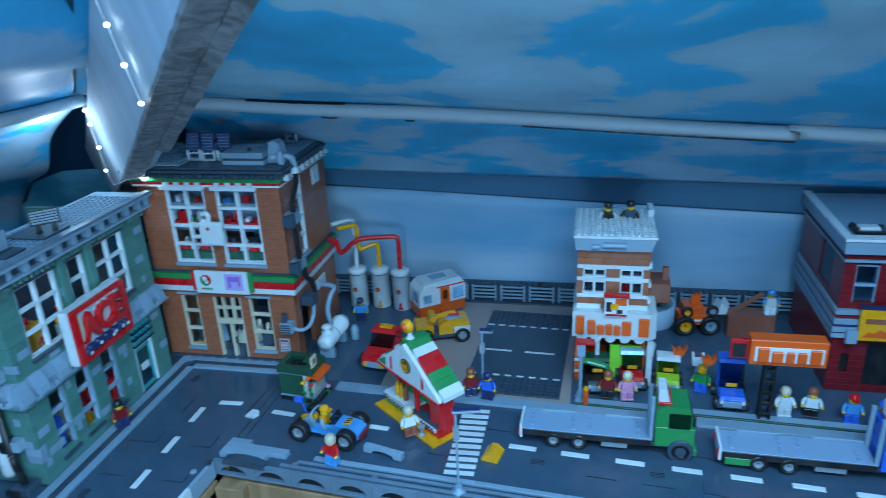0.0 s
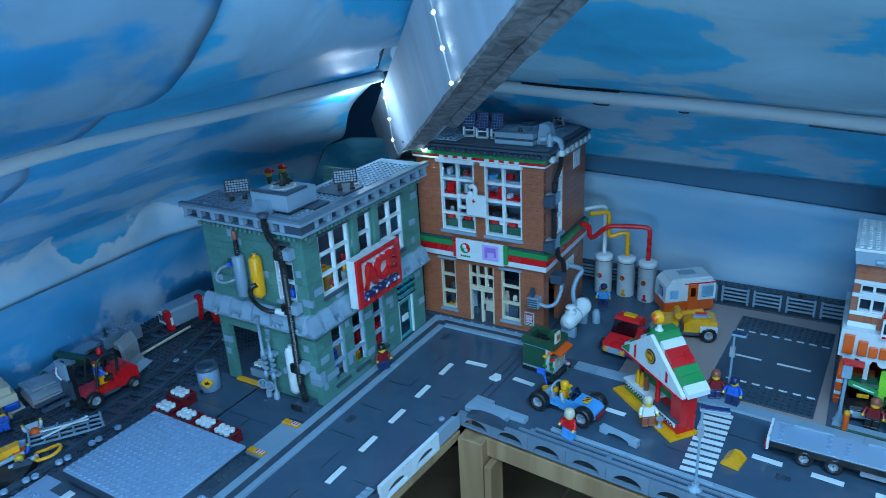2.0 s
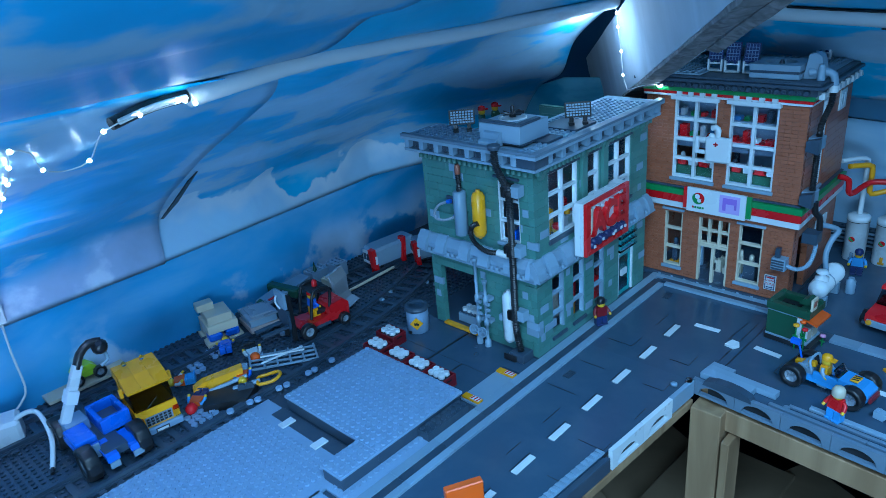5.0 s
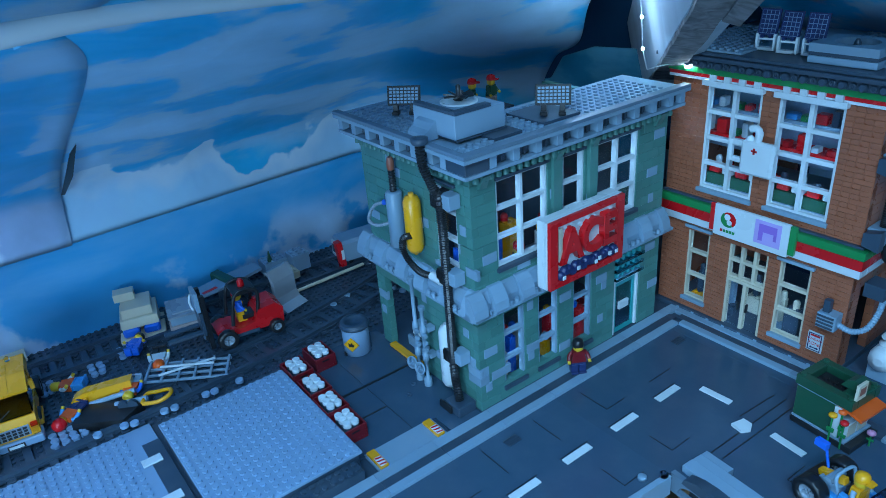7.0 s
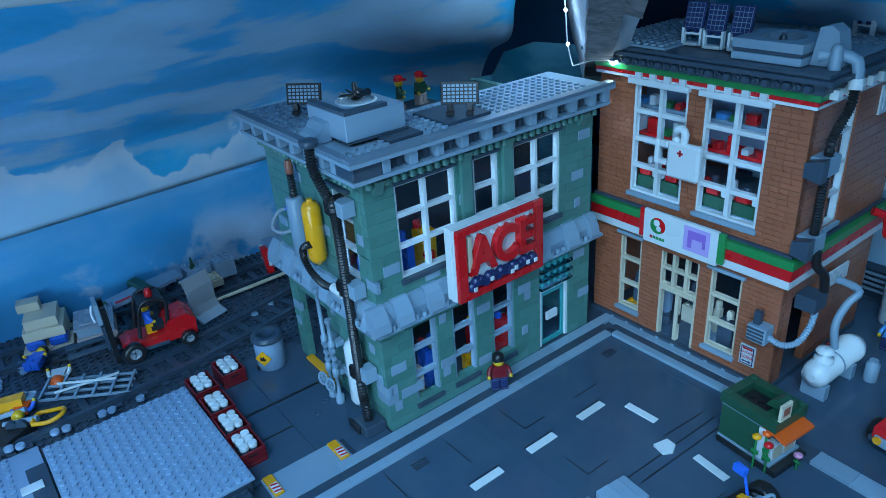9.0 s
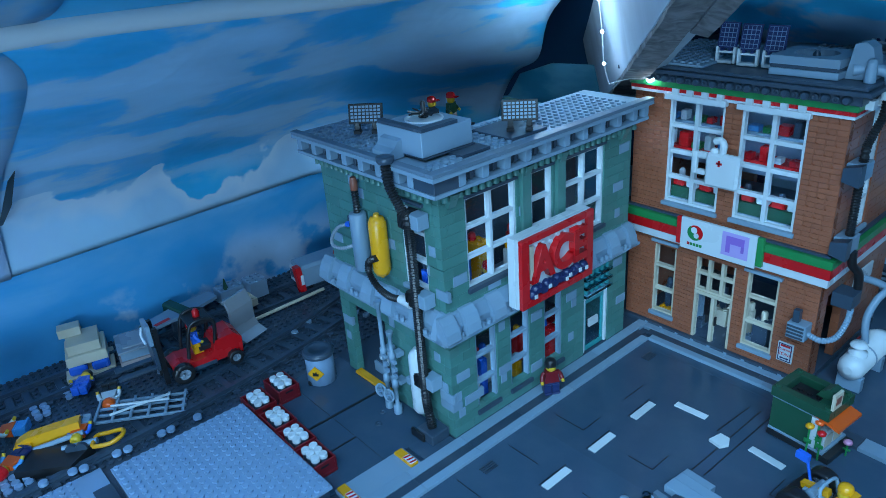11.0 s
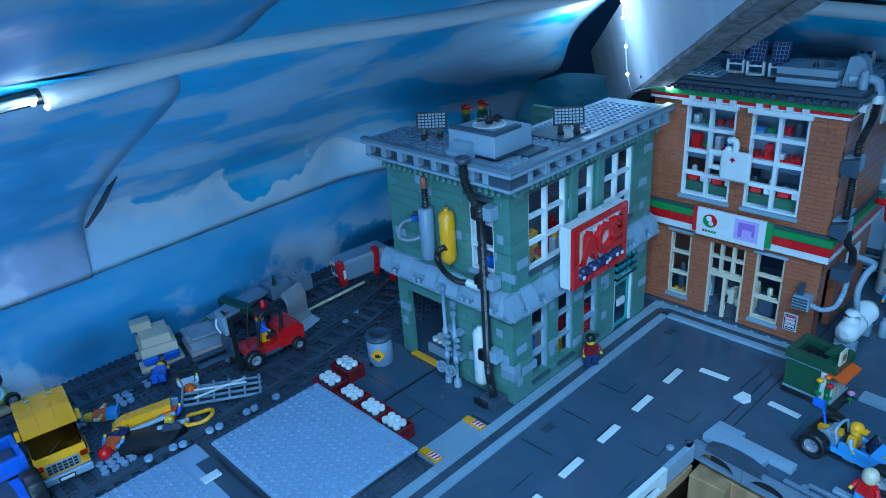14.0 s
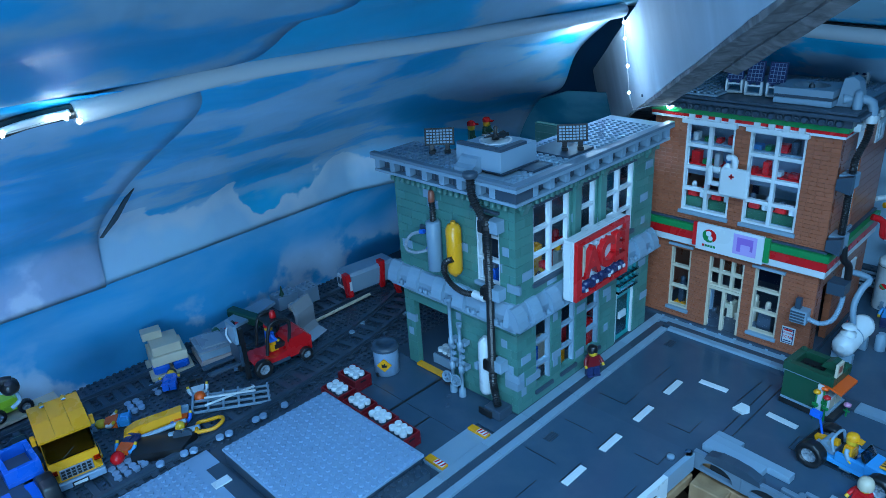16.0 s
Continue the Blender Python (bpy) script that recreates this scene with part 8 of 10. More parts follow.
part("rail", Shape().box(0.014, 0.010, 0.2260, rw, 0.014, 0.2300).box(0.014, 0.034, 0.2260, rw, 0.038, 0.2300).box(0.014, 0.0142, 0.2262, 0.020, 0.0338, 0.2340), BLACK, rb)
for k in range(4):
    part("skylight", Shape().box(0.024 + k * 0.048, 0.016, 0.2242, 0.062 + k * 0.048, 0.032, 0.2330, 0.002), WHITE if k % 2 == 0 else GREY, rb)
for o in ops[2:]:
    sash(rb, facing("s", 0, 0), *o, 1, 2, GREY, glass=TBLUE)
part("side_window", Shape().box(0.002, 0.0405, 0.1345, 0.006, 0.0895, 0.1895), TBLACK, rb)
# black panels paint the shade inside the small opening and the garage
part("door_recess", Shape().box(0.0205, 0.003, 0.0285, 0.0355, 0.006, 0.0555), BLACK, rb)
part("garage_dark", Shape().box(0.0662, 0.004, 0.0065, 0.1498, 0.0075, 0.0778), BLACK, rb)
yb = part("yellow_billboard", Shape().box(0.070, -0.0140, 0.0870, 0.170, -0.0092, 0.1320), YELLOW, rb, "yellow billboard with orange flames")
part("flame", Shape().prism([(0.078, 0.0920), (0.168, 0.0920), (0.168, 0.1060), (0.160, 0.1010), (0.150, 0.1080), (0.140, 0.1010), (0.130, 0.1070), (0.120, 0.1000), (0.108, 0.1040), (0.098, 0.0980), (0.088, 0.1000)], 1, -0.0146, -0.0142), ORANGE, yb)
part("caption_bar", Shape().box(0.080, -0.0146, 0.1120, 0.150, -0.0142, 0.1190, 0), BRICKRED, yb)
part("billboard_cap", Shape().box(0.034, -0.0145, 0.1322, 0.138, -0.0088, 0.1370), NAVY, rb)
yb.matrix_basis = Matrix.Translation((-0.034, 0, 0))
part("sill_block", Shape().box(0.016, -0.016, 0.0820, 0.0355, -0.0095, 0.1010), GREY, rb)
part("interior_floor", Shape().box(0.0085, 0.0085, 0.086, rw - 0.002, rd, 0.0895), GREY, rb)
fe = thing("fire_stair", "dark red sloping stair leaning on the side wall", "stair", Matrix.Translation((0.1880, 0.9689, 0.0004)))
part("landing", Shape().box(-0.030, -0.012, 0.0, 0.034, 0.014, 0.0360), BRICKRED, fe)
part("rail", Shape().box(-0.004, -0.004, 0.036, 0.050, 0.000, 0.0420).moved(Matrix.Translation((0, 0, 0.006)) @ pose(0, 0, 0, 0, -38, 0)), BRICKRED, fe)
figure("toy figure in white with blue cap by the stair", 0.2144, 0.9663, 0.0366, 10, WHITE, WHITE, AZURE, AZURE, "cap")

# orange sign on a black lattice post
og = thing("hanging_sign", "orange and white boxed sign on a black lattice post", "sign", Matrix.Translation((0.1665, 0.7473, 0.0037)))
part("post", Shape().box(-0.006, 0.0, 0, -0.003, 0.010, 0.086), BLACK, og)
part("post", Shape().box(0.005, 0.0, 0, 0.008, 0.010, 0.086), BLACK, og)
for k in range(6):
    part("lattice", Shape().box(-0.003, 0.001, 0.004 + k * 0.0148, 0.005, 0.009, 0.0085 + k * 0.0148), BLACK, og)
part("box", Shape().box(-0.026, -0.010, 0.0800, 0.056, 0.010, 0.1120, 0.0008), ORANGE, og)
part("panel", Shape().box(-0.021, -0.0112, 0.0850, 0.052, -0.0101, 0.1040), WHITE, og)
for k, (u0, u1) in enumerate(((-0.018, -0.006), (-0.003, 0.009), (0.012, 0.021), (0.024, 0.034), (0.037, 0.049))):
    part("sign_letter", Shape().box(u0, -0.0150, 0.0860, u1, -0.0113, 0.1000 + 0.004 * (k in (0, 4)), 0.0018), ORANGE, og)
side = part("side_board", Shape().box(-0.046, -0.004, 0.0840, -0.0265, 0.002, 0.1080), RED, og)
part("side_face", Shape().box(-0.044, -0.0046, 0.0862, -0.029, -0.0041, 0.1035, 0), BLACK, side)

def lorry(label, at, cab_mat, length, cab, name="flatbed_lorry"):
    """Flatbed lorry that heads along x; wheels on the near and far side, cab at the front."""
    t = thing(name, label, "toy lorry", at, "flatbed lorries")
    part("chassis", Shape().box(0.010, 0.006, 0.0090, length, 0.032, 0.0140), DARK, t)
    part("bed", Shape().box(0, 0, 0.0180, length * 0.80, 0.038, 0.0225), PALE, t)
    part("side_rail", Shape().box(0.0, -0.0012, 0.0140, length * 0.80, -0.0001, 0.0218), BLACK, t)
    part("side_rail", Shape().box(0.02, 0.035, 0.0226, length * 0.34, 0.038, 0.0262), GREY, t)
    part("side_rail", Shape().box(length * 0.52, 0.035, 0.0226, length * 0.78, 0.038, 0.0262), GREY, t)
    part("cross_beam", Shape().box(0.012, 0.004, 0.0141, length * 0.78, 0.034, 0.0179), DARK, t)
    for u in (0.006, length * 0.30, length * 0.40, length * 0.70):
        for k in range(4):
            part("stud", Shape().stud(u + S / 2, 0.003 + S / 2 + k * S, 0.0225), PALE, t)
    part("fuel_box", Shape().box(length * 0.50, 0.002, 0.0055, length * 0.66, 0.010, 0.0150), SILVER, t)
    part("tail_board", Shape().box(-0.003, 0.0, 0.0090, -0.0002, 0.038, 0.0270), WHITE, t)
    part("tail_light", Shape().box(-0.0045, 0.000, 0.0120, -0.0032, 0.007, 0.0200), RED, t)
    part("tail_light", Shape().box(-0.0045, 0.030, 0.0120, -0.0032, 0.037, 0.0200), RED, t)
    for u in (length * 0.20, length * 0.36):
        for y in (0.002, 0.036):
            wheel(t, (u, y, 0.0098), 0.0095, 0.0075)
    if cab:
        c0 = length * 0.82
        part("cab", Shape().box(c0, 0.0, 0.0140, length + 0.010, 0.040, 0.0400, 0.001).prism([(c0, 0.0402), (length + 0.010, 0.0402), (length + 0.003, 0.0660), (c0 + 0.010, 0.0660), (c0, 0.060)], 1, 0.0, 0.0400), cab_mat, t)
        part("side_window", Shape().box(c0 + 0.014, -0.0012, 0.0400, length + 0.0045, -0.0002, 0.0590), TBLACK, t)
        part("windscreen", Shape().prism([(length + 0.0105, 0.040), (length + 0.0112, 0.040), (length + 0.0050, 0.064), (length + 0.0043, 0.064)], 1, 0.003, 0.037), TBLACK, t)
        part("wheel_arch", Shape().lathe([(0.0125, -0.002), (0.0140, -0.002), (0.0140, 0.004), (0.0125, 0.004)], n=20).moved(Matrix.Translation((length - 0.004, 0.001, 0.0110)) @ pose(0, 0, 0, 90, 0, 0)), DARK, t)
        part("roof_board", Shape().box(c0 + 0.002, 0.004, 0.0662, c0 + 0.016, 0.036, 0.0690), RED, t)
        part("roof_fairing", Shape().prism([(c0 + 0.002, 0.0691), (c0 + 0.014, 0.0691), (c0 + 0.010, 0.0850), (c0 + 0.002, 0.0850)], 1, 0.006, 0.030), WHITE, t)
        part("exhaust", Shape().cyl((c0 - 0.004, 0.003, 0.020), (c0 - 0.004, 0.003, 0.076), 0.0026, 10).cyl((c0 - 0.004, 0.035, 0.020), (c0 - 0.004, 0.035, 0.072), 0.0026, 10), GREY, t)
        part("mirror", Shape().box(length + 0.006, -0.006, 0.0480, length + 0.009, -0.002, 0.0600), BLACK, t)
        part("bumper", Shape().box(length - 0.002, -0.001, 0.0060, length + 0.013, 0.041, 0.0138), cab_mat, t)
        for y in (0.001, 0.038):
            wheel(t, (length - 0.004, y, 0.0108), 0.0105, 0.0080)
    return t

lorry("green toy flatbed lorry with empty grey bed", Matrix.Translation((-0.1126, 0.6667, 0.0004)) @ pose(0, 0, 0, 0, 0, -1.0), GREEN, 0.180, True)
l2 = lorry("blue toy flatbed lorry with empty grey bed", Matrix.Translation((0.1051, 0.6551, 0.0004)) @ pose(0, 0, 0, 0, 0, -1.5), BLUE, 0.190, True)
part("green_block", Shape().box(0.004, -0.0016, 0.0060, 0.030, 0.006, 0.0148), GREEN, l2)

# small vehicles parked behind the kerb, fronts to the road
def kart(label, x, y, turn, body, roof, name="toy_car", w=0.030, n=0.046, h=0.040):
    t = thing(name, label, "toy car", Matrix.Translation((x, y, 0.0003)) @ pose(0, 0, 0, 0, 0, turn), "parked toy cars")
    part("chassis", Shape().box(-w / 2, -n / 2, 0.006, w / 2, n / 2, 0.0105), DARK, t)
    part("body", Shape().box(-w / 2 + 0.001, -n / 2, 0.0106, w / 2 - 0.001, n / 2, 0.0190, 0.001), body, t)
    part("bonnet", Shape().prism([(-n / 2, 0.0191), (-0.004, 0.0191), (-0.004, 0.0225), (-n / 2 + 0.003, 0.0215)], 0, -w / 2 + 0.002, w / 2 - 0.002), body, t)
    part("windscreen", Shape().prism([(-0.004, 0.0226), (-0.0015, 0.0226), (0.003, h - 0.003), (0.001, h - 0.003)], 0, -w / 2 + 0.002, w / 2 - 0.002), TBLACK, t)
    part("roof", Shape().prism([(0.000, h - 0.0028), (n / 2 - 0.002, h - 0.0028), (n / 2 - 0.004, h + 0.0015), (0.002, h + 0.0015)], 0, -w / 2 + 0.0005, w / 2 - 0.0005), roof, t)
    part("rear_panel", Shape().box(-w / 2 + 0.002, n / 2 - 0.006, 0.0191, w / 2 - 0.002, n / 2 - 0.001, h - 0.0029), body, t)
    part("grille", Shape().box(-w * 0.34, -n / 2 - 0.0015, 0.0085, w * 0.34, -n / 2 - 0.0001, 0.0165), GREY, t)
    part("number_plate", Shape().box(-w * 0.2, -0.0062, 0.0250, w * 0.2, -0.0048, 0.0300).moved(Matrix.Translation((0, 0.0008, 0))), YELLOW, t, "dark plate with yellow bars")
    for k in (-1, 1):
        part("headlight", Shape().lathe([(0.0024, 0), (0.0024, 0.0014)], n=10).moved(Matrix.Translation((k * w * 0.38, -n / 2 + 0.0002, 0.0150)) @ pose(0, 0, 0, 90, 0, 0)), WHITE, t)
        for y in (-n * 0.30, n * 0.30):
            wheel(t, (k * (w / 2 + 0.001), y, 0.0080), 0.0078, 0.0060, "x")
    return t
kart("black toy hot rod parked behind the kerb", -0.0279, 0.7996, 8, BLACK, DKGREEN, w=0.032)
kart("red toy pickup with white roof parked behind the kerb", 0.0164, 0.8132, 4, RED, WHITE, h=0.046)
kart("lime toy car with white roof parked behind the kerb", 0.0621, 0.8120, -4, LIME, WHITE, h=0.040)
kart("bright blue toy truck parked facing the road", 0.1345, 0.7858, -2, BLUE, BLUE, w=0.032, n=0.050, h=0.058)
tr = thing("orange_tractor", "orange toy loader with big black tyres", "toy tractor", Matrix.Translation((0.1125, 0.9755, 0.0004)) @ pose(0, 0, 0, 0, 0, 8))
part("body", Shape().box(-0.024, -0.014, 0.014, 0.026, 0.014, 0.0300).box(-0.018, -0.012, 0.0301, 0.010, 0.012, 0.0440), ORANGE, tr)
part("white_stripe", Shape().box(-0.0242, -0.0146, 0.020, 0.0262, -0.0142, 0.0235), WHITE, tr)
part("fork", Shape().prism([(-0.005, 0.0442), (0.006, 0.0442), (0.009, 0.0600), (0.004, 0.0560), (0.001, 0.0610), (-0.003, 0.0550), (-0.007, 0.0590)], 1, -0.003, 0.003), ORANGE, tr)
part("bucket", Shape().prism([(0.028, 0.030), (0.044, 0.030), (0.046, 0.048), (0.042, 0.040), (0.036, 0.048)], 1, -0.012, 0.012), WHITE, tr)
for x in (-0.016, 0.020):
    for y in (-0.019, 0.019):
        wheel(tr, (x, y, 0.0155), 0.0150, 0.0080, rim=YELLOW if x < 0 else GREY)
wheel(tr, (-0.014, -0.016, 0.0365), 0.0085, 0.006, rim=YELLOW)
wheel(tr, (0.022, -0.016, 0.0385), 0.0085, 0.006)
# road cones, hanging buckets and loose bits
for x, y, z, m in ((0.1639, 1.0017, 0.010, ORANGE), (0.1957, 1.0013, 0.004, RED), (0.0755, 0.8255, 0.038, ORANGE), (0.1067, 0.7941, 0.046, ORANGE)):
    solid("grab_bucket", Shape().prism([(-0.010, 0.016), (-0.006, 0.004), (0, 0.0), (0.006, 0.004), (0.010, 0.016), (0.004, 0.010), (0, 0.014), (-0.004, 0.010)], 1, -0.004, 0.004), m, "orange toy grab bucket lying among the cars", "bucket", "grab buckets", at=Matrix.Translation((x, y, z)))
for x, y, z in ((0.0389, 0.8381, 0.030), (0.1015, 0.8371, 0.020)):
    fk = thing("white_fork", "white toy fork attachment standing upright", "fork", Matrix.Translation((x, y, 0.0003)), "fork attachments")
    part("mast", Shape().box(-0.002, -0.002, 0, 0.002, 0.002, z), GREY, fk)
    part("fork", Shape().prism([(-0.008, z + 0.018), (-0.006, z), (0.006, z), (0.008, z + 0.018), (0.005, z + 0.018), (0.004, z + 0.010), (-0.004, z + 0.010), (-0.005, z + 0.018)], 1, -0.003, 0.003), WHITE, fk)
sgn = thing("street_sign", "green street name sign on a grey lamp post", "sign", Matrix.Translation((-0.0485, 0.7696, 0.0037)))
part("post", Shape().cyl((0, 0, 0), (0, 0, 0.078), 0.0022, 10), GREY, sgn)
part("signal_box", Shape().box(-0.005, -0.004, 0.060, 0.005, 0.004, 0.078), GREY, sgn)
part("blade", Shape().prism([(0.003, 0.0500), (0.034, 0.0430), (0.034, 0.0495), (0.003, 0.0570)], 1, -0.0016, 0.0016), GREEN, sgn)
part("name_bar", Shape().prism([(0.008, 0.0515), (0.030, 0.0465), (0.030, 0.0480), (0.008, 0.0532)], 1, -0.0020, -0.0017), WHITE, sgn)
part("lamp_top", Shape().box(-0.006, -0.006, 0.078, 0.016, 0.006, 0.0810), RED, sgn)
part("base", Shape().lathe([(0.007, 0), (0.005, 0.003), (0.003, 0.010)], n=12), GREY, sgn)
cone = thing("traffic_cone", "orange toy post with white band on the kerb", "post", Matrix.Translation((-0.0414, 0.7525, 0.0043)))
part("body", Shape().cyl((0, 0, 0), (0, 0, 0.020), 0.0034, 12), ORANGE, cone)
part("cap", Shape().lathe([(0.003, 0.0201), (0.0038, 0.022), (0.002, 0.025)], n=10), YELLOW, cone)
figure("toy woman in dark red with brown hair behind the kerb", -0.0143, 0.7728, 0.0038, -5, BLACK, DKRED, DKRED, BRICKRED, "hair")
figure("toy woman in pink with fair hair behind the kerb", 0.0095, 0.7721, 0.0038, 5, PINK, PINK, PINK, TAN, "hair")
figure("toy figure in green standing between the cars", 0.1035, 0.8070, 0.0004, -20, BLUE, GREEN, GREEN, YELLOW, "cap")
figure("toy figure in white overalls with fair hair", 0.1932, 0.7659, 0.0004, 5, WHITE, WHITE, WHITE, TAN, "hair")
figure("toy figure in white shirt with brown hair", 0.2242, 0.7682, 0.0004, -8, BLACK, WHITE, WHITE, BRICKRED, "hair")
figure("toy figure in blue with red cap", 0.2664, 0.7616, 0.0004, 0, BLUE, AZURE, AZURE, RED, "cap")
figure("toy figure in blue suit with blue cap", 0.2945, 0.7499, 0.0004, 10, BLUE, BLUE, BLUE, BLUE, "cap")

# ---------------------------------------------------------------- railway yard
def railway(name, pts, label):
    """Two rails on sleepers along a smoothed path on the studs."""
    p = [Vector(q) for q in pts]
    path = []
    for i in range(len(p) - 1):
        p0, p1, p2, p3 = p[max(i - 1, 0)], p[i], p[i + 1], p[min(i + 2, len(p) - 1)]
        for j in range(10):
            t = j / 10
            path.append(0.5 * ((2 * p1) + (p2 - p0) * t + (2 * p0 - 5 * p1 + 4 * p2 - p3) * t * t + (3 * p1 - p0 - 3 * p2 + p3) * t ** 3))
    path.append(p[-1])
    tr = thing(name, label, "railway track", kind="structure")
    def off(i, d):
        a, b = path[max(i - 1, 0)], path[min(i + 1, len(path) - 1)]
        t = (b - a).normalized()
        return path[i] + Vector((-t.y, t.x, 0)) * d
    for side in (-0.0195, 0.0195):
        s = Shape()
        for w, z0, z1 in ((0.0046, 0.0012, 0.0042), (0.0026, 0.0042, 0.0078)):
            v, f = [], []
            for i in range(len(path)):
                for d, z in ((-w, z0), (w, z0), (w, z1), (-w, z1)):
                    q = off(i, side + d)
                    v.append((q.x, q.y, z))
            for i in range(len(path) - 1):
                for k in range(4):
                    f.append((i * 4 + k, i * 4 + (k + 1) % 4, i * 4 + 4 + (k + 1) % 4, i * 4 + 4 + k))
            s.add(v, f + [(0, 1, 2, 3), tuple(len(v) - 4 + k for k in range(4))])
        part("rail", s, DARK, tr)
    gone = 0.0
    for i in range(1, len(path)):
        gone += (path[i] - path[i - 1]).length
        if gone > 0.0145:
            gone = 0
            t = (path[i] - path[i - 1]).normalized()
            a = math.degrees(math.atan2(t.y, t.x))
            part("sleeper", Shape().box(-0.0038, -0.030, 0.0011, 0.0038, 0.030, 0.0032), DARK, tr, "", Matrix.Translation(path[i]) @ pose(0, 0, 0, 0, 0, a))
    return tr

railway("railway_track", [(-0.8713, -0.1537, 0), (-0.8695, 0.0286, 0), (-0.8697, 0.2089, 0), (-0.8746, 0.3478, 0), (-0.8859, 0.4561, 0), (-0.9087, 0.5637, 0), (-0.9441, 0.6606, 0), (-0.9898, 0.7471, 0)], "dark grey toy railway track curving behind the building")
railway("railway_track_far", [(-1.0218, -0.1495, 0), (-1.0152, 0.1116, 0), (-1.0088, 0.2900, 0), (-1.0037, 0.4568, 0), (-0.9996, 0.6219, 0)], "dark grey toy railway track along the sky wall")

# oil drum with hazard sticker
dm = thing("chemical_drum", "pale grey drum with dark lid and yellow hazard sticker", "drum", Matrix.Translation((-0.8047, 0.4823, 0.0023)))
part("body", Shape().lathe([(0.0145, 0), (0.0150, 0.001), (0.0150, 0.031), (0.0145, 0.032)], n=26), PALE, dm, "pale grey drum body")
part("lid_top", Shape().lathe([(0.0165, 0.0330), (0.0168, 0.0345), (0.0160, 0.0362), (0.0120, 0.0372), (0.0010, 0.0374)], n=26), DARK, dm, "dark grey lid")
part("lid", Shape().lathe([(0.0160, 0.0321), (0.0160, 0.0365), (0.0150, 0.0380), (0.0090, 0.0386), (0.0088, 0.0376), (0.0010, 0.0376)], n=26), DARK, dm)
hz_ = part("sticker", Shape().box(-0.0062, -0.0006, -0.0062, 0.0062, 0.0006, 0.0062, 0).moved(Matrix.Translation((0.0098, -0.0118, 0.0165)) @ pose(0, 0, 0, 0, 0, 40) @ pose(0, 0, 0, 0, 45, 0)), YELLOW, dm, "yellow diamond hazard sticker")
part("flame", Shape().prism([(-0.003, -0.0022), (0.003, -0.0022), (0.0034, 0.0008), (0.0016, 0.0002), (0.0012, 0.0034), (-0.0008, 0.0010), (-0.0028, 0.0024)], 1, -0.0012, -0.0008).moved(Matrix.Translation((0.0098, -0.0118, 0.0165)) @ pose(0, 0, 0, 0, 0, 40)), BLACK, hz_)
part("foot_tap", Shape().box(-0.002, -0.0168, 0.0, 0.003, -0.0148, 0.004), BLACK, dm)

# crates of white topped bottles
def crate(x, y, z=0.0023):
    c = thing("bottle_crate", "dark red crate holding six white topped bottles", "crate", Matrix.Translation((x, y, z)), "bottle crates")
    part("shell", Shape().box(-0.0160, -0.0120, 0, 0.0160, 0.0120, 0.0032).box(-0.0160, -0.0120, 0.0033, 0.0160, -0.0104, 0.0160).box(-0.0160, 0.0104, 0.0033, 0.0160, 0.0120, 0.0160).box(-0.0160, -0.0103, 0.0033, -0.0144, 0.0103, 0.0160).box(0.0144, -0.0103, 0.0033, 0.0160, 0.0103, 0.0160), DKRED, c)
    part("grip", Shape().box(0.0156, -0.0042, 0.0105, 0.0162, 0.0042, 0.0125, 0), BLACK, c)
    for i in range(3):
        for j in range(2):
            u, w = -0.008 + i * S, -0.004 + j * S
            b = part("bottle", Shape().lathe([(0.0034, 0.0034), (0.0034, 0.0150)], (u, w, 0), 10), DARK, c)
            part("lid", Shape().lathe([(0.0040, 0.0152), (0.0040, 0.0186), (0.0036, 0.0192)], (u, w, 0), 14), WHITE, b)
    return c
c0 = crate(-0.6918, 0.4042)
for x, y in ((-0.7262, 0.4059), (-0.7625, 0.4072), (-0.8022, 0.4074), (-0.8114, 0.4385)):
    copy_thing(c0, Matrix.Translation((x, y, 0.0023)))
gcr = thing("garage_crate", "light grey crate with white topped bottles in the garage", "crate", Matrix.Translation((GX - 0.126, GY + 0.026, 0.0035)))
part("shell", Shape().box(-0.018, -0.012, 0, 0.018, 0.012, 0.0120), GREY, gcr)
part("tops", Shape().box(-0.016, -0.010, 0.0121, 0.016, 0.010, 0.0140), DARK, gcr)
for i in range(4):
    for j in range(2):
        part("lid", Shape().lathe([(0.0039, 0.0141), (0.0039, 0.0180)], (-0.012 + i * S, -0.004 + j * S, 0), 12), WHITE, gcr)

# forklift
fk = thing("forklift", "red toy forklift with black mast and driver's cage", "forklift", Matrix.Translation((-0.9182, 0.4004, 0.0080)) @ pose(0, 0, 0, 0, 0, -96) @ Matrix.Scale(1.15, 4))
part("body", Shape().prism([(-0.036, 0.008), (0.026, 0.008), (0.030, 0.0150), (0.022, 0.0180), (0.006, 0.0150), (-0.008, 0.0180), (-0.012, 0.0290), (-0.030, 0.0310), (-0.037, 0.0240)], 1, -0.0150, 0.0150), RED, fk)
part("floor", Shape().box(-0.010, -0.0152, 0.0060, 0.024, 0.0152, 0.0100), DARK, fk)
part("seat", Shape().box(-0.010, -0.007, 0.0190, 0.002, 0.007, 0.0240), BLACK, fk)
part("cage", Shape().tube([(-0.012, -0.013, 0.026), (-0.014, -0.013, 0.050), (0.006, -0.013, 0.052), (0.014, -0.013, 0.020)], 0.0018, 8), BLACK, fk)
part("cage", Shape().tube([(-0.012, 0.013, 0.026), (-0.014, 0.013, 0.050), (0.006, 0.013, 0.052), (0.014, 0.013, 0.020)], 0.0018, 8), BLACK, fk)
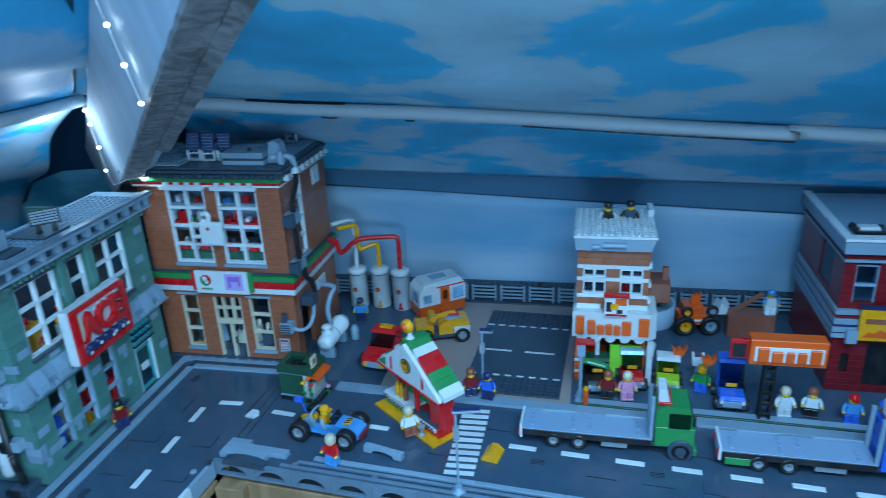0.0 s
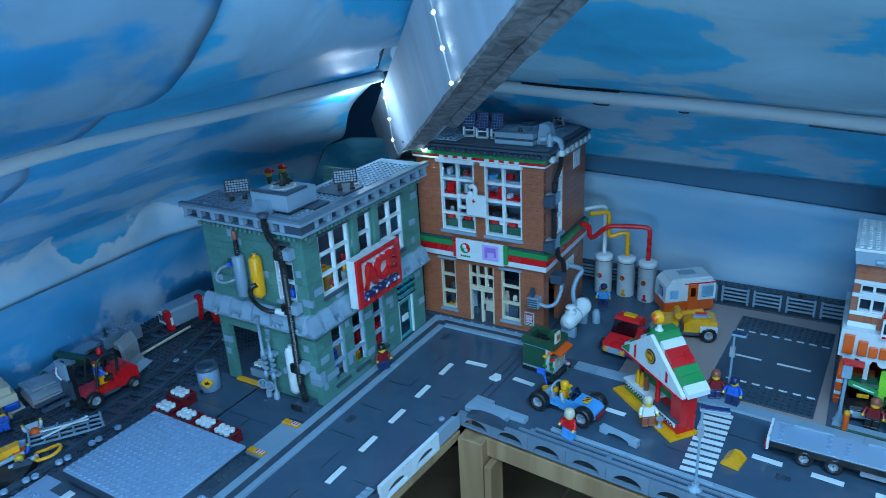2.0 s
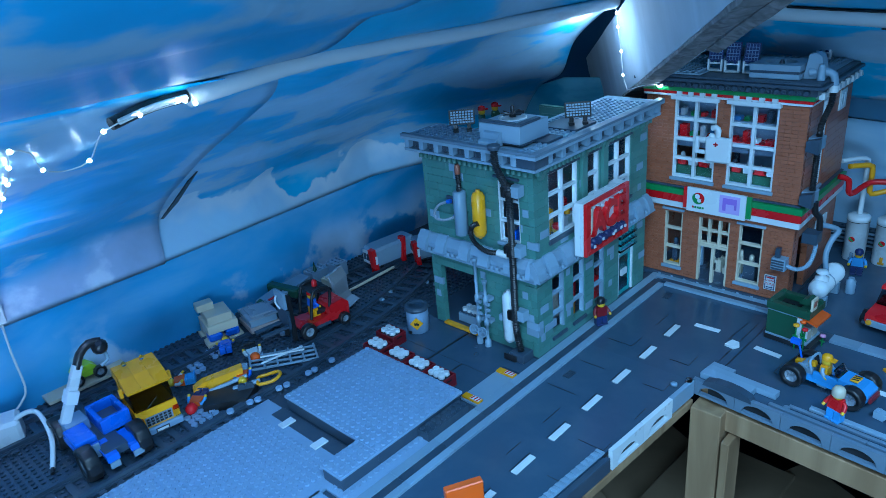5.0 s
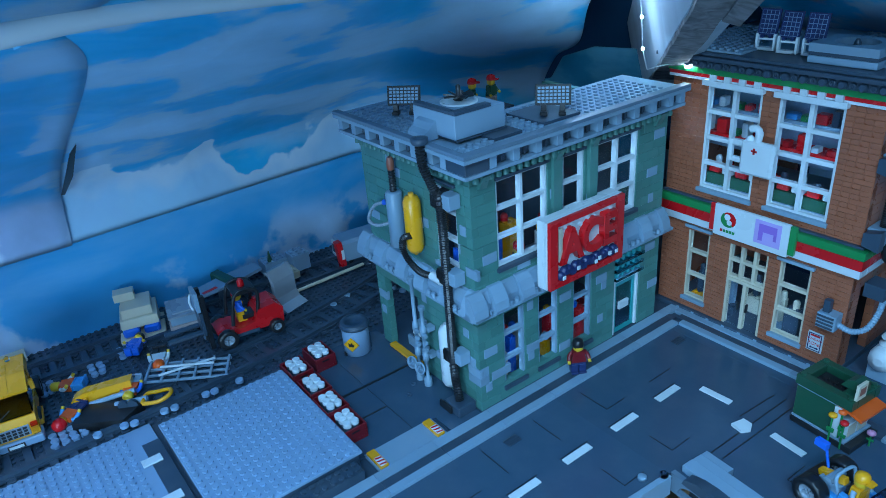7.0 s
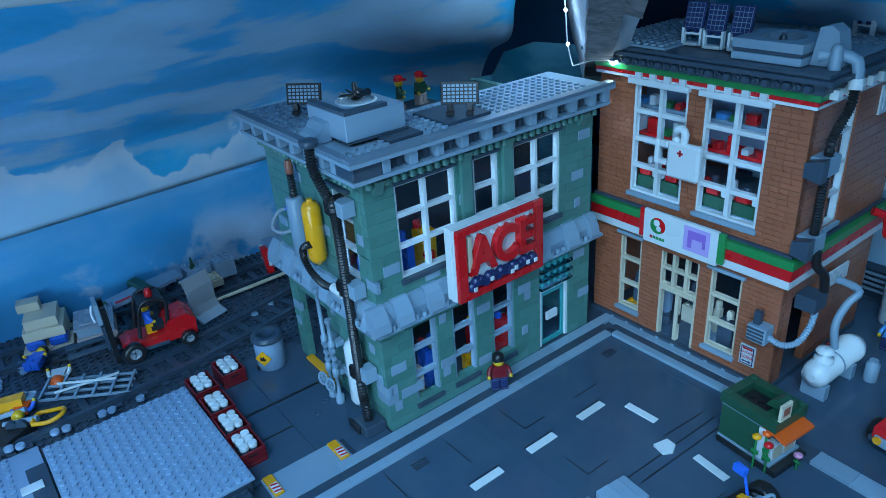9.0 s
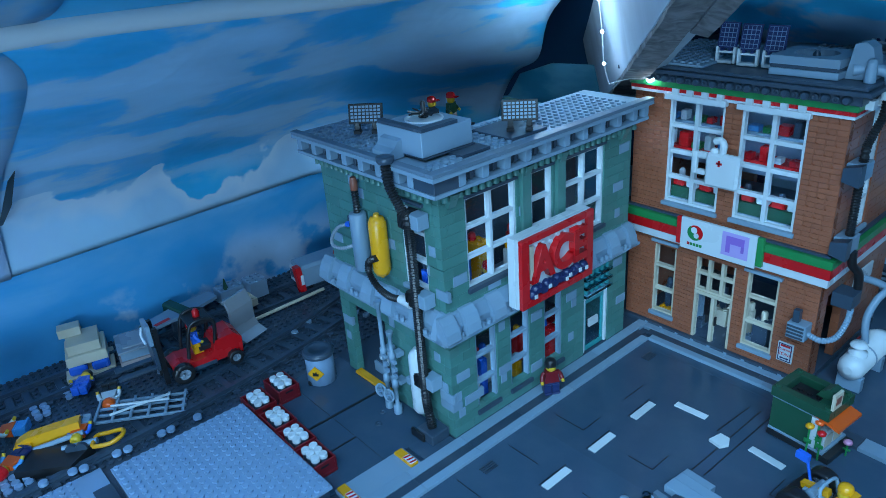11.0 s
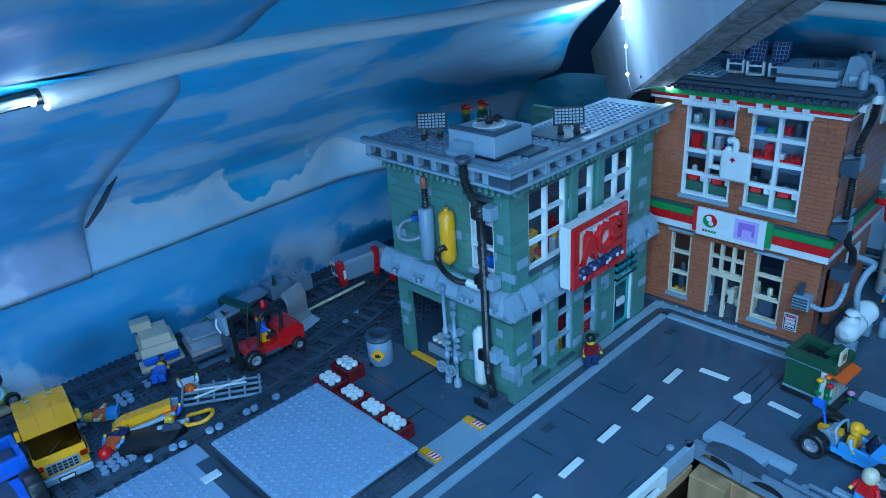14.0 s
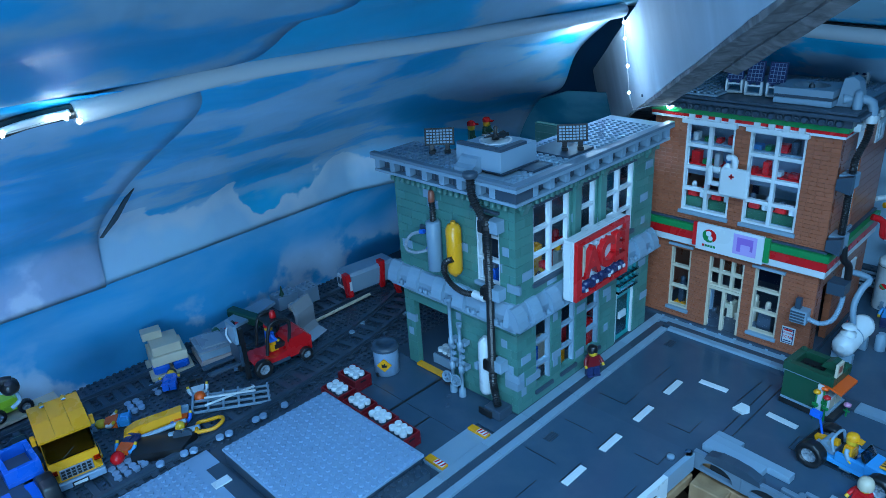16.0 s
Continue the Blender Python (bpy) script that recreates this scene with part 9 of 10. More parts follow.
part("cage_roof", Shape().box(-0.014, -0.014, 0.0500, 0.008, 0.014, 0.0530), BLACK, fk)
part("beacon", Shape().lathe([(0.0034, 0.0531), (0.0034, 0.058), (0.002, 0.0605)], (-0.004, 0, 0), 12), RED, fk)
part("mast", Shape().box(0.034, -0.012, 0.001, 0.0385, -0.007, 0.0600).box(0.034, 0.007, 0.001, 0.0385, 0.012, 0.0600).box(0.034, -0.007, 0.0400, 0.0375, 0.007, 0.0440), BLACK, fk)
part("fork_blade", Shape().box(0.039, -0.011, 0.020, 0.075, -0.005, 0.0225).box(0.039, 0.005, 0.020, 0.075, 0.011, 0.0225).box(0.0388, -0.012, 0.018, 0.042, 0.012, 0.0420), DARK, fk)
part("plate", Shape().box(0.0392, -0.010, 0.0430, 0.0430, 0.010, 0.0640), GREY, fk)
part("cable_loop", Shape().tube([(0.044, -0.004, 0.058), (0.046, -0.004, 0.050), (0.045, 0.003, 0.044)], 0.0011, 6), WHITE, fk)
for x, r in ((0.022, 0.0100), (-0.027, 0.0075)):
    for y in (-0.0170, 0.0170):
        wheel(fk, (x, y, r - 0.0008 - (0.0 if r > 0.009 else 0.0)), r, 0.0075)
figure("toy driver in blue and yellow with red cap on the forklift", -0.9192, 0.3975, 0.0275, 170, YELLOW, BLUE, BLUE, RED, "cap")

# stacked boxes
tb = thing("tan_crate_stack", "tan brick stack on blue barrels and a tan pallet", "crate stack", Matrix.Translation((-1.0250, 0.3110, 0.0012)) @ pose(0, 0, 0, 0, 0, -14) @ Matrix.Scale(1.16, 4))
part("pallet", Shape().box(-0.020, -0.022, 0, 0.022, 0.022, 0.0048), TAN, tb)
for y in (-0.010, 0.010):
    part("barrel", Shape().box(0.006, y - 0.008, 0.0050, 0.021, y + 0.008, 0.0145, 0.002), BLUE, tb)
part("block", Shape().box(-0.020, -0.018, 0.0050, 0.005, 0.018, 0.0148), TAN, tb)
part("block", Shape().box(-0.019, -0.018, 0.0150, 0.020, 0.018, 0.0250), TAN, tb)
part("block", Shape().box(-0.016, -0.015, 0.0252, 0.016, 0.014, 0.0350), TAN, tb)
part("top_block", Shape().box(-0.018, -0.020, 0.0352, -0.004, 0.000, 0.0440), TAN, tb)
gb = thing("grey_container", "clear grey lidded container on a tan base", "container", Matrix.Translation((-0.9956, 0.3568, 0.0080)) @ pose(0, 0, 0, 0, 0, -12))
part("base", Shape().box(-0.023, -0.021, 0, 0.023, 0.021, 0.0080), DKTAN, gb)
part("body", Shape().box(-0.021, -0.019, 0.0082, 0.021, 0.019, 0.0180), GREY, gb)
part("lid", Shape().box(-0.023, -0.021, 0.0182, 0.023, 0.021, 0.0210).box(-0.017, -0.015, 0.0211, 0.017, 0.015, 0.0230), SILVER, gb)

# little plane and plough behind the forklift
pn = thing("toy_plane", "grey toy plane with dark green propeller nose", "toy plane", Matrix.Translation((-1.0248, 0.4227, 0.0090)) @ pose(0, 0, 0, 0, 0, 12))
part("wing", Shape().prism([(-0.012, -0.048), (0.010, -0.046), (0.014, 0.000), (0.010, 0.046), (-0.012, 0.048), (-0.016, 0.0)], 2, 0.014, 0.0180), GREY, pn)
part("fuselage", Shape().box(-0.030, -0.007, 0.008, 0.030, 0.007, 0.0220, 0.002), DKGREEN, pn)
part("stripe", Shape().box(0.004, -0.040, 0.0181, 0.009, -0.020, 0.0186, 0), RED, pn)
part("nose", Shape().lathe([(0.0075, 0), (0.006, 0.006), (0.001, 0.009)], n=12).moved(Matrix.Translation((0, -0.048, 0.016)) @ pose(0, 0, 0, 90, 0, 0)), DKGREEN, pn)
part("skid", Shape().box(-0.010, -0.020, 0.0, -0.006, 0.020, 0.0140).box(0.006, -0.020, 0, 0.010, 0.020, 0.0140), DARK, pn)
sp = solid("snow_plough", Shape().prism([(-0.004, 0.046), (0.000, 0.048), (0.004, 0.036), (0.004, 0.014), (0.010, 0.004), (0.024, 0.000), (0.026, 0.0022), (0.013, 0.0075), (0.0085, 0.016), (0.0085, 0.038), (0.002, 0.052), (-0.004, 0.050)], 1, -0.017, 0.017), CHROME, "shiny silver toy plough blade standing by the forklift", "plough", at=Matrix.Translation((-0.9496, 0.4624, 0.0075)) @ pose(0, 0, 0, 0, 0, 18))
wg = thing("grey_rubble", "loose grey and tan blocks with a dark green cone", "rubble", Matrix.Translation((-1.0200, 0.4958, 0.0080)))
part("block", Shape().plate(-0.030, -0.020, 0, 3, 4, BR * 2), GREY, wg)
part("block", Shape().plate(0.000, -0.010, 0, 3, 3, BR), TAN, wg)
part("block", Shape().plate(-0.016, 0.014, 0, 3, 3, BR * 2.4), GREY, wg)
part("cone", Shape().lathe([(0.004, 0.0195), (0.002, 0.026), (0.0008, 0.034)], (-0.012, -0.010, 0), 10), DKGREEN, wg)

# grey and red wagons
def wagon(x, y, turn, label):
    w = thing("grey_wagon", label, "railway wagon", Matrix.Translation((x, y, 0.0078)) @ pose(0, 0, 0, 0, 0, turn), "railway wagons")
    part("body", Shape().prism([(-0.016, 0.004), (0.016, 0.004), (0.018, 0.030), (0.014, 0.034), (-0.014, 0.034), (-0.018, 0.030)], 1, -0.038, 0.038), GREY, w)
    part("chassis", Shape().box(-0.014, -0.036, 0, 0.014, 0.036, 0.0038), DARK, w)
    part("end_frame", Shape().box(-0.016, -0.0415, 0.006, 0.004, -0.0385, 0.0270), WHITE, w)
    for k in (0, 1):
        part("window", Shape().box(-0.013 + k * 0.0085, -0.0422, 0.012, -0.0065 + k * 0.0085, -0.0416, 0.0230, 0), DARK, w)
    for y2, tip in ((-0.0400, 6), (0.014, -4)):
        part("red_pillar", Shape().box(0.0085, y2 - 0.004, -0.002, 0.0195, y2 + 0.004, 0.0400).moved(pose(0, 0, 0, tip, 0, 0)), RED, w)
    part("number_bar", Shape().box(0.0196, -0.0420, 0.010, 0.0199, -0.0380, 0.0240, 0), WHITE, w)
    for y2 in (-0.028, 0.028):
        for x2 in (-0.013, 0.013):
            part("axle_box", Shape().cyl((x2 - 0.002, y2, 0.0032), (x2 + 0.002, y2, 0.0032), 0.0040, 10), BLACK, w)
    return w
wagon(-0.9961, 0.6103, -6, "light grey toy wagon with red door pillars on the far track")
wagon(-0.9458, 0.6703, -24, "light grey toy wagon with red end on the curved track")
solid("long_rod", Shape().cyl((-0.9611, 0.4683, 0.010), (-0.9650, 0.5880, 0.010), 0.0022, 8), TAN, "thin tan rod lying along the track", "rod")

# broken lattice, digger arm, pit and fallen figures
lt = thing("lattice_pieces", "light grey lattice girders lying across the track", "girder", Matrix.Translation((-0.8888, 0.3203, 0.0085)) @ pose(0, 0, 0, 0, 4, 62))
for k in range(4):
    part("long_bar", Shape().box(-0.042, -0.017 + k * 0.0108, 0, 0.044, -0.0145 + k * 0.0108, 0.0026), GREY, lt)
for k in range(6):
    part("cross_bar", Shape().box(-0.042 + k * 0.0165, -0.018, 0.0027, -0.0395 + k * 0.0165, 0.019, 0.0050), GREY, lt)
part("brace", Shape().box(-0.030, -0.001, 0.0051, 0.030, 0.0012, 0.0072).moved(pose(0, 0, 0, 0, 0, 24)).box(-0.028, -0.001, 0.0073, 0.028, 0.0012, 0.0094), WHITE, lt)
pit = solid("dark_pit", Shape().prism([(-0.030, -0.016), (0.020, -0.022), (0.034, 0.004), (0.006, 0.020), (-0.026, 0.012)], 2, 0.0, 0.0100), BLACK, "black broken tile heap beside the track", "rubble", at=Matrix.Translation((-0.8770, 0.2339, 0.0015)) @ pose(0, 0, 0, 0, 0, 62))
dg = thing("digger_arm", "broken yellow digger arm with grey piston", "digger arm", Matrix.Translation((-0.9063, 0.2343, 0.0120)) @ pose(0, 0, 0, 0, -8, 66))
part("boom", Shape().prism([(-0.022, 0.0), (-0.014, -0.004), (0.034, 0.002), (0.036, 0.010), (-0.012, 0.011), (-0.022, 0.008)], 1, -0.006, 0.006), YELLOW, dg)
part("joint", Shape().box(-0.026, -0.008, -0.008, -0.010, 0.008, 0.006, 0.001), YELLOW, dg)
part("piston", Shape().cyl((-0.012, -0.010, -0.001), (0.038, -0.012, 0.001), 0.0026, 10), GREY, dg)
yc = thing("yellow_claw", "yellow toy claw frame with grey rod beside the track", "claw", Matrix.Translation((-0.8645, 0.2685, 0.0080)) @ pose(0, 0, 0, 0, 0, 60))
part("claw", Shape().tube([(0.0, -0.009, 0.006), (0.016, -0.011, 0.008), (0.026, -0.004, 0.010), (0.024, 0.006, 0.009), (0.010, 0.009, 0.006), (0.0, 0.007, 0.006), (-0.001, -0.007, 0.006)], 0.0022, 8), YELLOW, yc)
part("rod", Shape().cyl((-0.030, 0, 0.003), (0.002, 0, 0.006), 0.0030, 10), GREY, yc)
part("gear", Shape().lathe([(0.0052, -0.002), (0.0052, 0.002)], n=14).moved(Matrix.Translation((-0.020, -0.006, 0.0055)) @ pose(0, 0, 0, 90, 0, 0)), DARK, yc)
part("gear", Shape().lathe([(0.0052, -0.002), (0.0052, 0.002)], n=14).moved(Matrix.Translation((-0.011, -0.006, 0.0055)) @ pose(0, 0, 0, 90, 0, 0)), DARK, yc)
figure("fallen toy workman with red helmet beside the pit", -0.9057, 0.2174, 0.0040, 215, NAVY, ORANGE, AZURE, RED, "helmet", (-90, 0, 0))
figure("fallen toy workman in orange vest with grey legs", -0.9055, 0.2710, 0.0090, -120, GREY, ORANGE, BLUE, None, "none", (-90, 0, 0))
figure("fallen toy figure in white with red helmet", -0.9474, 0.3090, 0.0060, -110, BLACK, WHITE, WHITE, ORANGE, "helmet", (-90, 0, 0))
figure("fallen toy figure in blue on the track", -0.9597, 0.2815, 0.0080, 60, BLUE, BLUE, BLUE, BLACK, "hair", (-90, 0, 0))
figure("fallen toy figure in blue and orange on the track", -0.9434, 0.2278, 0.0040, 150, AZURE, ORANGE, WHITE, None, "none", (-90, 0, 0))
# loose white round pieces
wr = random.Random(14)
def rounds(x, y, n, spread):
    for k in range(n):
        a, b = x + (k % 3) * 0.0088 + wr.uniform(-0.001, 0.001), y + (k // 3) * 0.0088 + wr.uniform(-0.001, 0.001)
        solid("white_round", Shape().lathe([(0.0039, 0), (0.0039, 0.0030), (0.0036, 0.0034)], n=12), GREY if spread else PALE, "small white round plate lying in the railway yard", "round plate", "loose round plates", at=Matrix.Translation((a, b, 0.0013 + (0.003 if spread == 2 else 0))))
rounds(-0.8820, 0.1812, 12, 0)
rounds(-0.9830, 0.2403, 6, 0)
rounds(-0.9823, 0.1887, 6, 0)
rounds(-0.9966, 0.2750, 6, 0)
for x, y in ((-0.8450, 0.2165), (-0.8416, 0.2404), (-0.8385, 0.2493), (-0.8370, 0.2781), (-0.8353, 0.2880), (-0.8342, 0.3197), (-0.8335, 0.3286), (-0.8325, 0.3553)):
    solid("white_round", Shape().lathe([(0.0042, 0), (0.0042, 0.0030), (0.0038, 0.0034)], n=14), PALE, "small white round plate lying in the railway yard", "round plate", "loose round plates", at=Matrix.Translation((x, y, 0.0078)))
for x, y in ((-0.9089, 0.5101), (-0.9181, 0.5345), (-0.8928, 0.5880), (-0.8782, 0.5928), (-0.9510, 0.3633), (-0.9856, 0.5298)):
    solid("grey_round", Shape().lathe([(0.0042, 0), (0.0042, 0.0030), (0.0038, 0.0034)], n=12), GREY, "small grey round plate lying in the railway yard", "round plate", "loose round plates", at=Matrix.Translation((x, y, 0.0013)))

# yellow truck, front to the road
ty = thing("yellow_truck", "yellow toy truck cab with dark windscreen and white bumper", "toy truck", Matrix.Translation((-0.9265, 0.1586, 0.0012)) @ pose(0, 0, 0, 0, 0, -8) @ Matrix.Scale(1.0, 4))
part("chassis", Shape().box(-0.060, -0.018, 0.010, 0.034, 0.018, 0.0150), DARK, ty)
part("cab_lower", Shape().box(-0.016, -0.0225, 0.0152, 0.038, 0.0225, 0.0345, 0.001), YELLOW, ty)
part("cab_pillar", Shape().box(-0.016, -0.0225, 0.0347, -0.008, 0.0225, 0.0560), YELLOW, ty)
part("windscreen", Shape().prism([(0.037, 0.0347), (0.039, 0.0347), (0.032, 0.0560), (0.029, 0.0560)], 1, -0.0205, 0.0205), TBLACK, ty)
part("wiper", Shape().cyl((0.0392, -0.008, 0.0356), (0.0366, 0.004, 0.0430), 0.0005, 6), BLACK, ty)
for y0 in (-0.0218, 0.0205):
    part("side_window", Shape().prism([(-0.008, 0.0347), (0.036, 0.0347), (0.028, 0.0560), (-0.008, 0.0560)], 1, y0, y0 + 0.0013), TBLACK, ty)
for y0, y1 in ((-0.0235, -0.0079), (-0.0077, 0.0077), (0.0079, 0.0235)):
    part("roof", Shape().prism([(-0.022, 0.0562), (0.035, 0.0562), (0.036, 0.0592), (0.012, 0.0665), (-0.018, 0.0690), (-0.022, 0.0650)], 1, y0, y1), YELLOW, ty)
for y0 in (-0.0100, 0.0100):
    part("roof_lamp", Shape().lathe([(0.0024, 0), (0.0024, 0.003), (0.0016, 0.0045)], (-0.012, y0, 0.0690), 10), GLASS, ty)
part("front_panel", Shape().prism([(0.0382, 0.0140), (0.0440, 0.0140), (0.0434, 0.0280), (0.0408, 0.0345), (0.0382, 0.0345)], 1, -0.0225, 0.0225), YELLOW, ty)
gr = part("grille", Shape().box(0.0430, -0.0150, 0.0160, 0.0450, 0.0150, 0.0270), SILVER, ty)
for i in range(6):
    for j in range(3):
        part("grille_hole", Shape().box(0.0451, -0.0138 + i * 0.0047, 0.0170 + j * 0.0034, 0.0454, -0.0104 + i * 0.0047, 0.0194 + j * 0.0034, 0), BLACK, gr)
bp = part("bumper", Shape().box(0.0300, -0.0240, 0.0055, 0.0475, 0.0240, 0.0135, 0.001), PALE, ty)
pt = part("number_plate", Shape().box(0.0476, -0.0075, 0.0068, 0.0481, 0.0075, 0.0118, 0), BLACK, bp, "small dark plate with pale bar")
part("plate_bar", Shape().box(0.0482, -0.0062, 0.0078, 0.0484, 0.0062, 0.0108, 0), WHITE, pt)
for y in (-0.0195, 0.0195):
    part("headlight", Shape().box(0.0432, y - 0.0032, 0.0150, 0.0456, y + 0.0032, 0.0270), GLASS, ty)
    part("lens", Shape().box(0.0432, y - 0.0030, 0.0240, 0.0460, y + 0.0030, 0.0285), TRED, ty)
    part("wheel_arch", Shape().box(0.004, y * 1.22 - 0.002, 0.0130, 0.030, y * 1.22 + 0.002, 0.0175), YELLOW, ty)
    wheel(ty, (0.017, y * 1.05, 0.0125), 0.0120, 0.0085)
    wheel(ty, (-0.045, y * 1.05, 0.0125), 0.0120, 0.0085)
    part("mirror", Shape().cyl((0.018, y * 1.16, 0.054), (0.021, y * 1.36, 0.057), 0.0016, 8).box(0.019, y * 1.36 - 0.002, 0.050, 0.023, y * 1.36 + 0.002, 0.060), YELLOW, ty)
part("lower_frame", Shape().box(-0.058, -0.016, 0.0152, -0.018, 0.016, 0.0200), GREY, ty)

# blue digger with crane
bd = thing("blue_digger", "blue toy digger with white crane arm and huge tyres", "toy digger", Matrix.Translation((-0.9125, 0.0970, 0.0012)) @ pose(0, 0, 0, 0, 0, -1) @ Matrix.Scale(1.12, 4))
part("chassis", Shape().box(-0.044, -0.011, 0.016, 0.044, 0.011, 0.0240), DARK, bd)
part("body", Shape().box(-0.006, -0.0290, 0.0242, 0.030, -0.0085, 0.0300).box(-0.004, -0.0285, 0.0301, 0.028, -0.0090, 0.0365, 0.001), BLUE, bd, "blue side body")
part("side_plate", Shape().box(0.0302, -0.0270, 0.0160, 0.0335, -0.0100, 0.0300), GREY, bd)
tub = part("tub", Shape().box(-0.024, 0.000, 0.0242, 0.016, 0.028, 0.0280).box(-0.024, 0.000, 0.0281, -0.0195, 0.028, 0.0390).box(0.0115, 0.000, 0.0281, 0.016, 0.028, 0.0390).box(-0.0194, 0.000, 0.0281, 0.0114, 0.0045, 0.0390).box(-0.0194, 0.0235, 0.0281, 0.0114, 0.028, 0.0390), BLUE, bd)
part("tub_floor", Shape().box(-0.019, 0.005, 0.0282, 0.011, 0.023, 0.0300), DARK, tub)
for y0, y1 in ((-0.0120, -0.0010), (0.0100, 0.0215)):
    part("mudguard", Shape().prism([(0.020, 0.0245), (0.050, 0.0225), (0.052, 0.0170), (0.049, 0.0165), (0.045, 0.0190), (0.020, 0.0210)], 1, y0, y1), BLUE, bd)
    part("headlight", Shape().box(0.0500, y0 + 0.001, 0.0100, 0.0525, y1 - 0.001, 0.0164), GREY, bd)
part("turret", Shape().box(-0.030, -0.024, 0.0242, -0.007, -0.003, 0.0350), PALE, bd)
lean = Matrix.Translation((-0.018, -0.021, 0.035)) @ pose(0, 0, 0, -28, -3, 0)
part("crane_arm", Shape().box(-0.0035, -0.0045, 0, 0.0035, 0.0045, 0.058, 0.0006), WHITE, bd, "white crane arm", lean)
part("arm_joint", Shape().box(-0.0065, -0.0055, 0.020, 0.0065, 0.0055, 0.033, 0.0006), WHITE, bd, "", lean)
part("jib", Shape().tube([(0, 0, 0.054), (0.0, 0.000, 0.068), (0.0, 0.006, 0.079), (0.001, 0.016, 0.082)], 0.0042, 8), BLACK, bd, "", lean)
part("claw", Shape().lathe([(0.002, 0), (0.0075, 0.003), (0.0075, 0.008), (0.003, 0.011)], n=12).moved(Matrix.Translation((0.001, 0.018, 0.074)) @ pose(0, 0, 0, 30, 40, 0)), BLACK, bd, "", lean)
part("grey_hook", Shape().tube([(0.002, 0.020, 0.074), (0.003, 0.026, 0.066), (0.002, 0.022, 0.058)], 0.0018, 8), GREY, bd, "", lean)
for x in (-0.036, 0.036):
    for y in (-0.024, 0.024):
        wheel(bd, (x, y, 0.0178), 0.0172, 0.0130, rim=DARK)
lc = thing("lime_cart", "lime green toy cart on a tan board beside the wall", "toy cart", Matrix.Translation((-1.0563, 0.1372, 0.0090)))
part("board", Shape().box(-0.016, -0.050, -0.0010, 0.016, 0.050, 0.0030), TAN, lc)
part("body", Shape().box(-0.008, -0.014, 0.010, 0.010, 0.016, 0.0180, 0.001).prism([(-0.014, 0.0181), (0.016, 0.0181), (0.008, 0.0260), (-0.008, 0.0260)], 0, -0.008, 0.010), LIME, lc)
for y in (-0.012, 0.016):
    wheel(lc, (0.012, y, 0.0115), 0.0082, 0.006, "x")
# brown ruin and loose pieces at the table end
br_ = thing("brown_ruin", "brown and tan broken brick wall with loose plates", "ruin", Matrix.Translation((-0.8845, -0.0296, 0.0040)) @ pose(0, 0, 0, 0, 0, 20))
rr_ = random.Random(33)
for k in range(12):
    part("brick", Shape().plate(-0.030 + (k % 4) * 0.016, -0.016 + (k // 4) * 0.012, 0, 2, 1, BR * rr_.choice((1, 2, 3))), (BRICKRED, BRICKRED, NOUGAT, TAN, WHITE)[rr_.randrange(5)], br_)
part("plate", Shape().box(0.034, -0.006, 0, 0.056, 0.022, 0.0032), WHITE, br_)
part("plate", Shape().box(0.036, 0.024, 0, 0.056, 0.030, 0.0130), YELLOW, br_)
solid("round_piece", Shape().lathe([(0.0032, 0), (0.0050, 0.0014), (0.0050, 0.0072), (0.0030, 0.0086)], n=14), FLESH, "loose yellow round toy piece on the baseplate", "toy piece", at=Matrix.Translation((-0.8607, 0.0234, 0.0013)))
ob_ = thing("orange_block", "orange and yellow toy block standing on the road edge", "toy block", Matrix.Translation((-0.5140, 0.2520, 0.0004)) @ pose(0, 0, 0, 0, 0, -28))
part("base", Shape().prism([(-0.016, 0), (0.016, 0), (0.016, 0.030), (0.010, 0.0400), (-0.010, 0.0400), (-0.016, 0.030)], 0, -0.012, 0.010), YELLOW, ob_)
part("top", Shape().box(-0.004, -0.018, 0.0402, 0.004, 0.016, 0.0620, 0.001), ORANGE, ob_)
pl_ = thing("brick_pillar", "tall dark grey brick pillar behind the green building", "toy pillar", Matrix.Translation((-0.8723, 0.7323, 0.0004)))
for k in range(21):
    part("brick", Shape().box(-0.0220, -0.0330, k * 0.00995, 0.0220, 0.0330, k * 0.00995 + 0.00985, 0.0003), DARK, pl_)
for i, (px_, py_, t_) in enumerate(((-0.8736, 0.7188, 25), (-0.8701, 0.7458, -10))):
    figure("toy workman with red cap standing behind the green building", px_, py_, 0.2094, 120 + t_, DKTAN, DKGREEN, DKGREEN, RED, "cap")
for x, y in ((-0.7480, 0.5376), (-0.6410, 0.6227)):
    solar_panel("solar_panel", "white celled solar panel on black feet on the green roof", Matrix.Translation((x, y, 0.2678)) @ pose(0, 0, 0, 0, 0, 42), 0.0310, 0.0180, 8, 5, True, BLACK, GREY, 16)

# ---------------------------------------------------------------- beam, LED strings, power box
BD = Vector((0.620, -0.695, 0.365)).normalized()
BA = Vector((-0.620, 0.749, 0.300))          # lower arris of the beam
BL, BN = Vector((-0.041, 0.012, 0.091)), Vector((0.0180, 0.0153, -0.0020))   # across the wide face, across the underside

